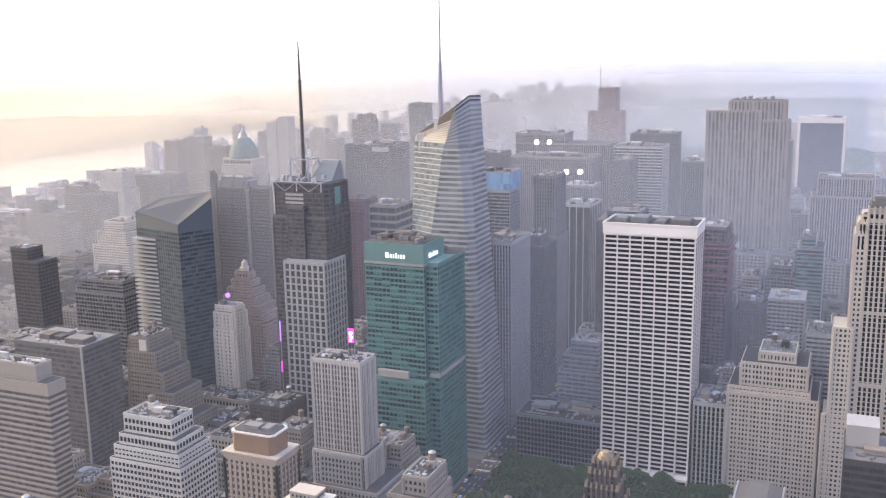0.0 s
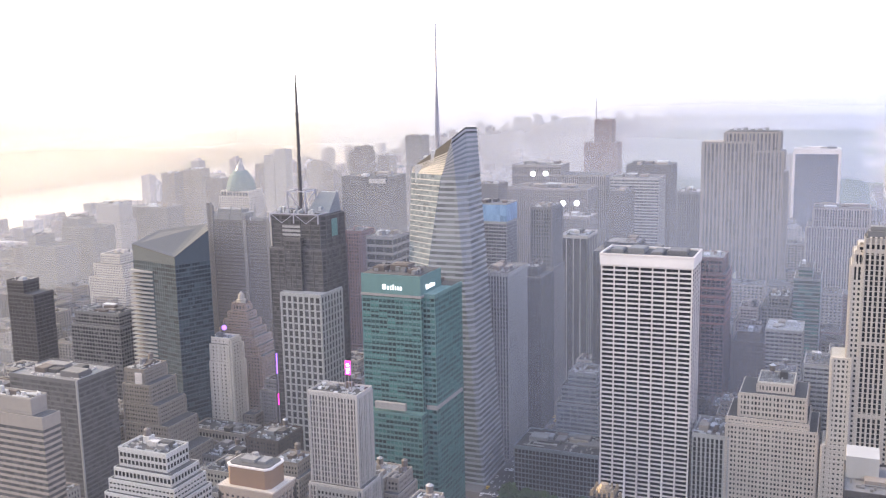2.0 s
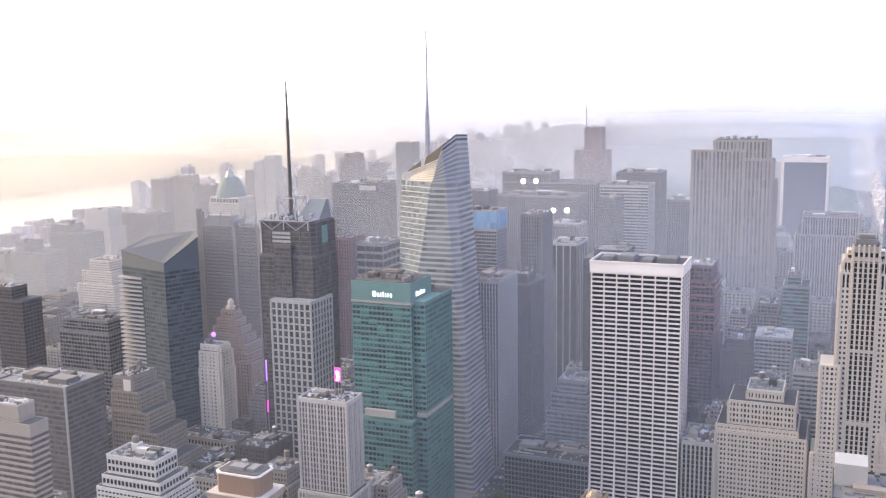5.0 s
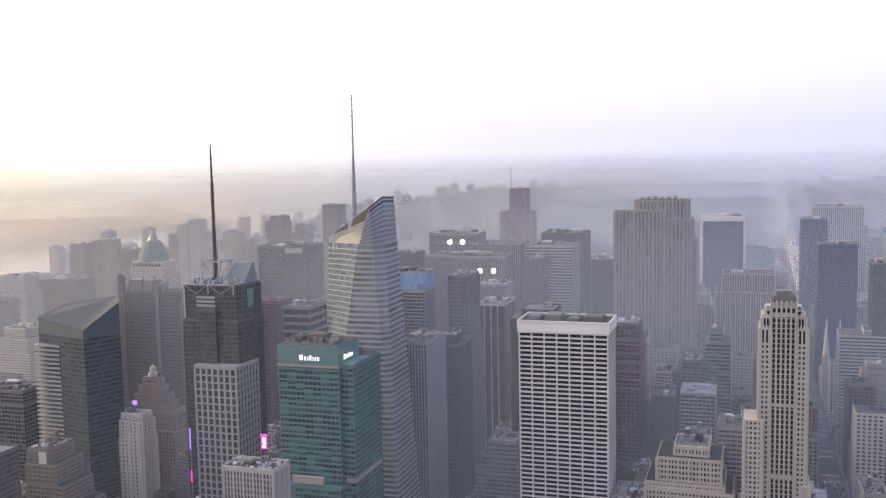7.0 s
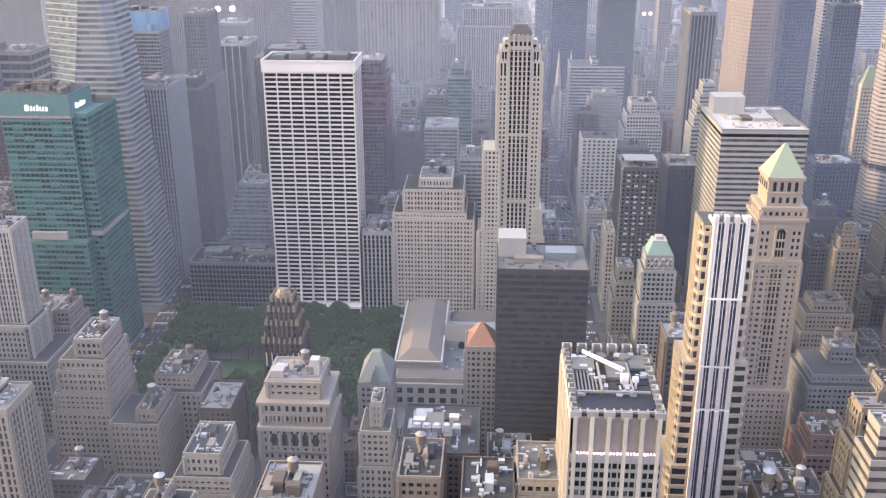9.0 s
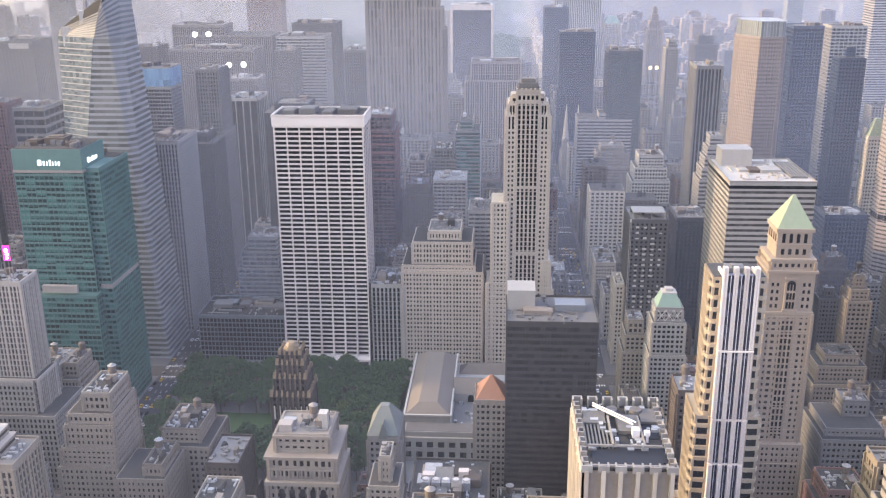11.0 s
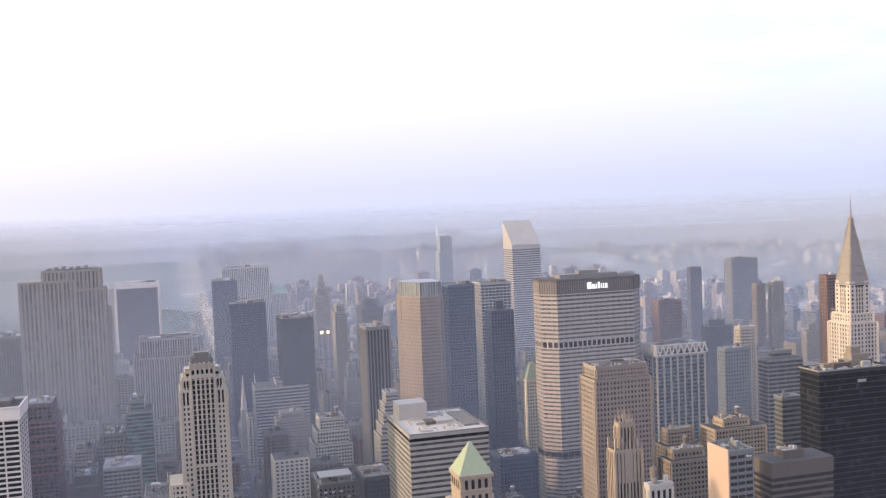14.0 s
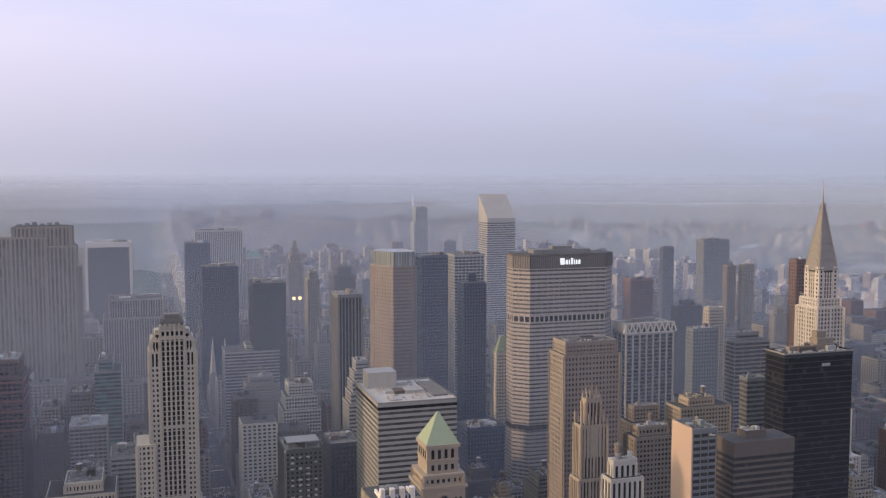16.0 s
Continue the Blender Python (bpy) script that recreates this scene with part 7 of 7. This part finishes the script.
def leafy_crown(radius, height, seed):
    """A crown of many small leaf clumps with gaps and an uneven outline."""
    r = random.Random(seed)
    s = Shape()
    for k in range(430):
        a, b, q = r.uniform(0, 6.283), r.uniform(-0.35, 1.0), r.uniform(0.35, 1.0) ** 0.5
        lump = 1 + 0.22 * math.sin(3 * a + seed) + 0.15 * math.sin(5 * b + seed)
        rad = radius * q * lump * math.sqrt(max(0.05, 1 - b * b * 0.85))
        c = Vector((rad * math.cos(a), rad * math.sin(a), height + b * radius * 0.75 * q))
        size = r.uniform(0.5, 1.05)
        for j in range(3):
            ax = Vector((r.uniform(-1, 1), r.uniform(-1, 1), r.uniform(0.2, 1))).normalized()
            u = ax.orthogonal().normalized() * size
            v = ax.cross(u).normalized() * size * r.uniform(0.6, 1)
            o = c + Vector((r.uniform(-1, 1), r.uniform(-1, 1), r.uniform(-0.6, 0.6))) * size * 0.7
            k0 = len(s.v)
            s.v += [tuple(o + u), tuple(o + v * 0.8 + ax * 0.3), tuple(o - u * 0.9), tuple(o - v)]
            s.f.append((k0, k0 + 1, k0 + 2, k0 + 3))
    return s


def tree(seed):
    r = random.Random(seed)
    th = thing("tree", 0, 0, "tall leafy plane tree in the park", "tree", "park trees")
    trunk = Shape().tube(0, 0, 0.5, 0, 6, 0.35).tube(0, 0, 0.35, 6, 13, 0.15)
    for k in range(5):
        a = k * 1.257 + r.uniform(-0.3, 0.3)
        trunk.bar((0, 0, 5.5 + k * 0.7), (3.6 * math.cos(a), 3.6 * math.sin(a), 11 + k * 0.6), 0.16)
    part("trunk", trunk, BARK, th)
    part("crown", leafy_crown(6.2, 14.5, seed), LEAVES, th)
    return th


protos = [tree(k) for k in range(4)]
rr = random.Random(5)
spots = []
for j in range(14):
    for i in range(15):
        x, y = -228 + i * 11 + rr.uniform(-3, 3), 516 + j * 10.8 + rr.uniform(-3, 3)
        if -200 < x < -150 and 556 < y < 600:
            continue
        spots.append((x, y))
for k, (x, y) in enumerate(spots):
    m = pose(x, y, 0.16, 0, 0, rr.uniform(0, 360))
    if k < 4:
        protos[k].matrix_basis = m
    else:
        t = copy_thing(protos[k % 4], m)
        t.scale = [rr.uniform(0.8, 1.15)] * 3

# ---- parked and queued cars ----
CARPAINT = [plain("yellow_cab_paint", (0.60, 0.36, 0.03), 0.3), plain("white_car_paint", (0.7, 0.7, 0.7), 0.3), plain("black_car_paint", (0.02, 0.02, 0.022), 0.25), plain("grey_car_paint", (0.25, 0.26, 0.27), 0.3)]


def car(mat, label):
    th = thing("car", 0, 0, label, "car", "cars on the avenues")
    b = Shape().box(-0.9, 0.9, -2.3, 2.3, 0.35, 0.85)
    part("body", b, mat, th)
    part("cabin", Shape().loft([(-0.85, -1.5), (0.85, -1.5), (0.85, 1.2), (-0.85, 1.2)], 0.85, [(-0.7, -1.1), (0.7, -1.1), (0.7, 0.7), (-0.7, 0.7)], 1.45), GLASS_BLACK, th)
    part("car_roof", Shape().box(-0.7, 0.7, -1.1, 0.7, 1.45, 1.5), mat, th)
    for sx in (-0.85, 0.85):
        for y in (-1.4, 1.4):
            part("wheel", Shape().bar((sx - 0.1, y, 0.24), (sx + 0.1, y, 0.24), 0.24), BLACKSTEEL, th)
    return th


cars = [car(m, l) for m, l in zip(CARPAINT, ("yellow taxi on the avenue", "white car on the avenue", "black car on the avenue", "grey car on the avenue"))]
k = 0
for ax in (-252, 70, 220):
    for lane in (-8.5, -6, -2, 2, 6, 8.5):
        for y in np.arange(520, 1000, 13):
            if rr.random() < 0.55:
                continue
            m = pose(ax + lane, y + rr.uniform(-3, 3), 0.06)
            pick = rr.choice((0, 0, 1, 1, 2, 3))
            if k < 4:
                cars[k].matrix_basis = m
            else:
                copy_thing(cars[pick], m)
            k += 1

# ---- ordinary blocks between the towers ----
fill = random.Random(11)
WALLS = [(TAN, "tan brick"), (BROWN, "brown brick"), (LIMESTONE, "limestone"), (GREYSTONE, "grey stone"), (REDDISH, "red brick"), (CREAM, "cream brick"), (PALE, "pale concrete"), (LIMESTONE, "limestone"), (PALE, "pale concrete"), (TAN, "tan brick")]


def free(x0, x1, y0, y1):
    return all(x1 <= a or x0 >= b or y1 <= c or y0 >= d for a, b, c, d in TAKEN)


made = 0
rest = {mat: Shape() for mat, _ in WALLS}
rest_core, rest_roof = Shape(), Shape()
for n in range(36, 59):
    for a, b in zip(AVENUES, AVENUES[1:]):
        x = a + 15
        while x < b - 24:
            wd = min(fill.uniform(17, 34) if n < 47 else fill.uniform(26, 60), b - 15 - x)
            for half in (0, 1):
                y0, dp, x1 = street(n) + (12 if n in (42, 57) else 9) + half * 32, 29, x + wd - 1.0
                az, dist = math.degrees(math.atan2((x + x1) / 2, y0)), math.hypot((x + x1) / 2, y0)
                hgt = fill.uniform(22, 50) if fill.random() < 0.75 else fill.uniform(50, 78)
                if n > 44:
                    hgt *= 1.25
                if x < -820:
                    hgt *= 0.65
                if n >= 42 and -60 < az < -14:
                    hgt *= 0.8
                if 395 < y0 < 510 and -250 < x < -45:
                    hgt = fill.uniform(14, 24)
                if 430 < y0 < 610 and 82 < x < 215:
                    hgt = fill.uniform(14, 34)
                mat, word = fill.choice(WALLS)
                if not (-50 < az < 46 and dist > 300 and dist < 2000 and free(x, x1, y0, y0 + dp)):
                    continue
                TAKEN.append((x, x1, y0, y0 + dp))
                kinds = [hgt]
                if hgt > 40 and fill.random() < 0.6:
                    kinds = [hgt - 9, (hgt, wd * 0.12, wd * 0.12, 4, 4)]
                if dist < 1010 and made < 300:
                    block("city_building", x, x1, y0, dp, kinds, f"{word} city building with flat cluttered roof", mat, GLASS, None, 0.9, 0.6, group="city blocks", seed=made, floor=fill.uniform(3.3, 4.0), band=fill.uniform(1.4, 2.0), bay=fill.uniform(2.4, 3.4), pier=fill.uniform(1.0, 1.6), course=fill.choice((0, 6, 8)))
                    made += 1
                else:
                    skin(rest_core, rest[mat], [(x, y0), (x1, y0), (x1, y0 + dp), (x, y0 + dp)], 0.1, hgt, floor=3.6, band=1.75, bay=4.4, pier=2.0)
                    rest_roof.box(x, x1, y0, y0 + dp, hgt - 0.1, hgt + 0.2)
                    for k in range(3):
                        bx, by, bw = x + wd * fill.uniform(0.25, 0.75), y0 + dp * fill.uniform(0.3, 0.7), fill.uniform(2, 5)
                        rest_roof.box(bx - bw / 2, bx + bw / 2, by - bw / 2, by + bw / 2, hgt + 0.2, hgt + fill.uniform(2, 5))
            x += wd
# low houses, sheds and yards in the gaps that are left
TONES = (TAN, BROWN, GREYSTONE, LIMESTONE, REDDISH, PALE)
for n in range(36, 48):
    for a, b in zip(AVENUES, AVENUES[1:]):
        if b < -560 or a > 660:
            continue
        y0 = street(n) + (10 if n == 42 else 6.5)
        while y0 < street(n + 1) - (22 if n + 1 == 42 else 18):
            x = a + 12.5
            while x < b - 22:
                wd, dp, hgt = fill.uniform(8, 15), fill.uniform(11, 15), fill.choice((9, 12, 15, 18, 22, 27, 33))
                mat = fill.choice(TONES)
                if math.hypot(x, y0) > 290 and free(x, x + wd, y0, y0 + dp):
                    skin(rest_core, rest[mat], [(x, y0), (x + wd - 0.6, y0), (x + wd - 0.6, y0 + dp - 0.6), (x, y0 + dp - 0.6)], 0.1, hgt, floor=3.5, band=1.8, bay=3.2, pier=1.6, course=20)
                    rest_roof.box(x + 0.3, x + wd - 0.9, y0 + 0.3, y0 + dp - 0.9, hgt - 0.2, hgt + 0.1)
                    for k in range(3):
                        bx, by, bw = x + wd * fill.uniform(0.2, 0.7), y0 + dp * fill.uniform(0.2, 0.7), fill.uniform(0.6, 2.2)
                        rest[mat].box(bx - bw / 2, bx + bw / 2, by - bw / 2, by + bw / 2, hgt, hgt + fill.uniform(0.8, 3.5))
                x += wd
            y0 += 15.2
further = new("city_blocks")
tagged(further, "dense ordinary city blocks further uptown in haze", "buildings", kind="stuff")
part("glazing", rest_core, GLASS, further, kind="stuff")
part("roof", rest_roof, ROOFING, further, kind="stuff")
for mat, shape in rest.items():
    part("wall", shape, mat, further, kind="stuff")

# single tall houses that stand out of the far west side
block("far_tower", -1302.5, -1275.7, 1960, 30, [167.8], "tall pale far apartment tower in haze", PALE, GLASS)
block("far_tower", -1271.9, -1242.4, 1960, 30, [181.2], "tall pale far apartment tower in haze", PALE, GLASS)
block("far_tower", -1182.6, -1140.7, 1960, 35, [148.8, (154.8, 6, 6, 6, 6)], "tall far apartment tower with stepped top", TAN, GLASS)
block("far_tower", -1025.8, -980.7, 1880, 35, [184.3, (194.3, 10, 0, 6, 6)], "tall brown far apartment tower", BROWN, GLASS)
block("far_tower", -995.0, -967.2, 1960, 35, [169.1], "far apartment tower in haze", BROWN, GLASS)
block("far_tower", -1327.5, -1305.2, 1960, 30, [146.2], "far apartment tower in haze", BROWN, GLASS)
block("far_tower", -1049.9, -1022.7, 1800, 35, [146.9], "far apartment tower in haze", TAN, GLASS)
block("far_tower", -1347.4, -1315.0, 1640, 30, [152.1], "far apartment tower in haze", TAN, GLASS)
block("far_tower", -1356.9, -1327.0, 1720, 30, [151.8], "far apartment tower in haze", TAN, GLASS)
block("far_tower", -1326.8, -1305.6, 1720, 30, [154.4], "far apartment tower in haze", TAN, GLASS)
block("far_tower", -1234.6, -1192.0, 1640, 35, [143.2], "far apartment block in haze", BROWN, GLASS)
block("far_tower", -1236.1, -1181.4, 1320, 40, [98.4, (128.4, 0, 4, 4, 4)], "tall white slab in the evening glare", WHITE, GLASS_PALE)
block("far_tower", -1220.5, -1143.0, 1400, 45, [114.2], "grey tower with thin mast", GREYSTONE, GLASS)
block("far_tower", -1158.3, -1091.1, 1160, 45, [113.7, (125.7, 0, 36, 4, 4)], "grey apartment slab in the glare", GREYSTONE, GLASS)
block("far_tower", -1157.2, -1095.0, 1080, 45, [95.3, (109.3, 6, 40, 4, 4)], "grey building in the glare", GREYSTONE, GLASS)
block("far_tower", -955.9, -895.2, 1000, 50, [74.9, (92.9, 6, 6, 4, 4), (104.9, 14, 14, 10, 10)], "old tan stepped building", CREAM, GLASS)
# ---- the far city, too small to tell apart ----
def far_city(name, label, mat, lots, seed):
    r = random.Random(seed)
    s = Shape()
    for x, y, hmax, wd in lots:
        h = hmax * r.uniform(0.35, 1.0)
        ww, dd = wd * r.uniform(0.5, 1.0), wd * r.uniform(0.5, 0.9)
        if not free(x - ww / 2, x + ww / 2, y - dd / 2, y + dd / 2):
            continue
        g = rise(x, y)
        h *= 1.0 - 0.6 * min(1.0, g / 150)
        s.box(x - ww / 2, x + ww / 2, y - dd / 2, y + dd / 2, max(0.0, g - 8), g + h)
        if h > 40:
            s.box(x - ww / 4, x + ww / 4, y - dd / 4, y + dd / 4, g + h, g + h + r.uniform(3, 8))
    return tagged(new(name, mesh_of(name, s, mat)), label, "buildings", kind="stuff")


def far_wall(name, tones):
    """Far facades: storeys and bays at true size in one wall surface, a tint for each house."""
    m, n = stuff_of(name)
    at = n.node("ShaderNodeNewGeometry").outputs["Position"]
    isl = n.node("ShaderNodeNewGeometry").outputs["Random Per Island"]
    cells = n.vec("FLOOR", n.vec("DIVIDE", at, (3.5, 3.5, 3.4))[0])[0]
    ch = n.node("ShaderNodeTexWhiteNoise", {"Vector": cells}).outputs[0]
    c = n.ramp(isl, [(i / (len(tones) - 1), t) for i, t in enumerate(tones)])
    c = n.mix(n.math("MULTIPLY", n.ramp(ch, [(0.5, (0, 0, 0)), (0.6, (1, 1, 1))]), 0.5), c, (0.05, 0.05, 0.06))
    s = n.node("ShaderNodeBsdfPrincipled", {"Base Color": c, "Roughness": 0.7})
    n.node("ShaderNodeOutputMaterial", {0: s.outputs[0]})
    return m


# house tints vary; the pale pinkish ones have evening sunlight painted in
FARBRICK = far_wall("far_facades", [(0.40, 0.36, 0.34), (0.20, 0.15, 0.14), (0.55, 0.53, 0.53), (0.28, 0.22, 0.21), (0.09, 0.10, 0.13), (0.44, 0.39, 0.37)])
FARCREAM = far_wall("pale_park_side_facades", [(0.72, 0.67, 0.60), (0.62, 0.55, 0.48), (0.75, 0.70, 0.66)])
r = random.Random(21)
east = [(r.uniform(130, 1500), r.uniform(1960, 4900), r.choice((20, 30, 40, 50, 60, 80, 105)), 40) for _ in range(3200)]
far_city("far_houses", "dense far apartment blocks fading in haze", FARBRICK, east, 3)
row = [(99, 2050 + 27 * k, r.choice((46, 52, 58, 66)), 30) for k in range(104)]
far_city("far_houses", "long row of pale apartment houses facing the park", FARCREAM, row, 9)
east2 = [(r.uniform(680, 1480), r.uniform(900, 2000), r.choice((25, 35, 50, 70, 110)), 36) for _ in range(420)]
far_city("far_houses", "mixed blocks of the east side", FARBRICK, east2, 4)
west = [(r.uniform(-1840, -820), r.uniform(700, 2100), r.choice((14, 18, 25, 40)), 36) for _ in range(900)]
far_city("far_houses", "low western blocks towards the river", FARBRICK, west, 5)
west2 = [(r.uniform(-1840, -820), r.uniform(2000, 4800), r.choice((30, 45, 60, 90, 120)), 40) for _ in range(900)]
far_city("far_houses", "far apartment blocks west of the park", FARBRICK, west2, 6)
shore = [(r.uniform(-4400, -2620), r.uniform(300, 4800), r.choice((10, 14, 20, 30)), 40) for _ in range(700)]
far_city("far_houses", "scattered buildings on the far bank", FARBRICK, [(x, y, h + 28, w0) for x, y, h, w0 in shore], 7)
queens = [(r.uniform(1750, 4900), r.uniform(900, 4800), r.choice((8, 10, 14, 20, 28, 55)), 38) for _ in range(5000)]
far_city("far_houses", "low far blocks beyond the eastern river", FARBRICK, queens, 8)
# ---- haze stand-ins: added see-through sheets, thinning with height, along cross streets, far arcs and the western river ----
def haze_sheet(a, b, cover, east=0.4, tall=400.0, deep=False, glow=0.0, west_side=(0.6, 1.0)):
    sheet = new("haze_bank", mesh_of("haze_bank", Shape(), haze("painted_haze", cover, east, tall, deep, glow, west_side)))
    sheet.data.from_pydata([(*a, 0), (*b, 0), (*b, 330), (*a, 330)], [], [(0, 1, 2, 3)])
    tagged(sheet, "see-through sheet standing in for haze over the streets", "haze", kind="structure")


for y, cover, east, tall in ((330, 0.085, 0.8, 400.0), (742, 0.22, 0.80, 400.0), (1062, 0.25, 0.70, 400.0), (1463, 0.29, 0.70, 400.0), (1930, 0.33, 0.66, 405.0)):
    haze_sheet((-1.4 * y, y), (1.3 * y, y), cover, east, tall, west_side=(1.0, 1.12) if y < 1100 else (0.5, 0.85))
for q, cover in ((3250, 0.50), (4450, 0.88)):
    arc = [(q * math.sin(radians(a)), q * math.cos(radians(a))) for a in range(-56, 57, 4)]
    curtain = new("haze_bank", mesh_of("haze_bank", Shape(), haze("painted_haze", cover, 0.95, 405.0, True)))
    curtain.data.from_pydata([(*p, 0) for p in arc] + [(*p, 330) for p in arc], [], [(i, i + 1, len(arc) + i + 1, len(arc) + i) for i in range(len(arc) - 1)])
    tagged(curtain, "curved see-through sheet standing in for far haze before the horizon", "haze", kind="structure")
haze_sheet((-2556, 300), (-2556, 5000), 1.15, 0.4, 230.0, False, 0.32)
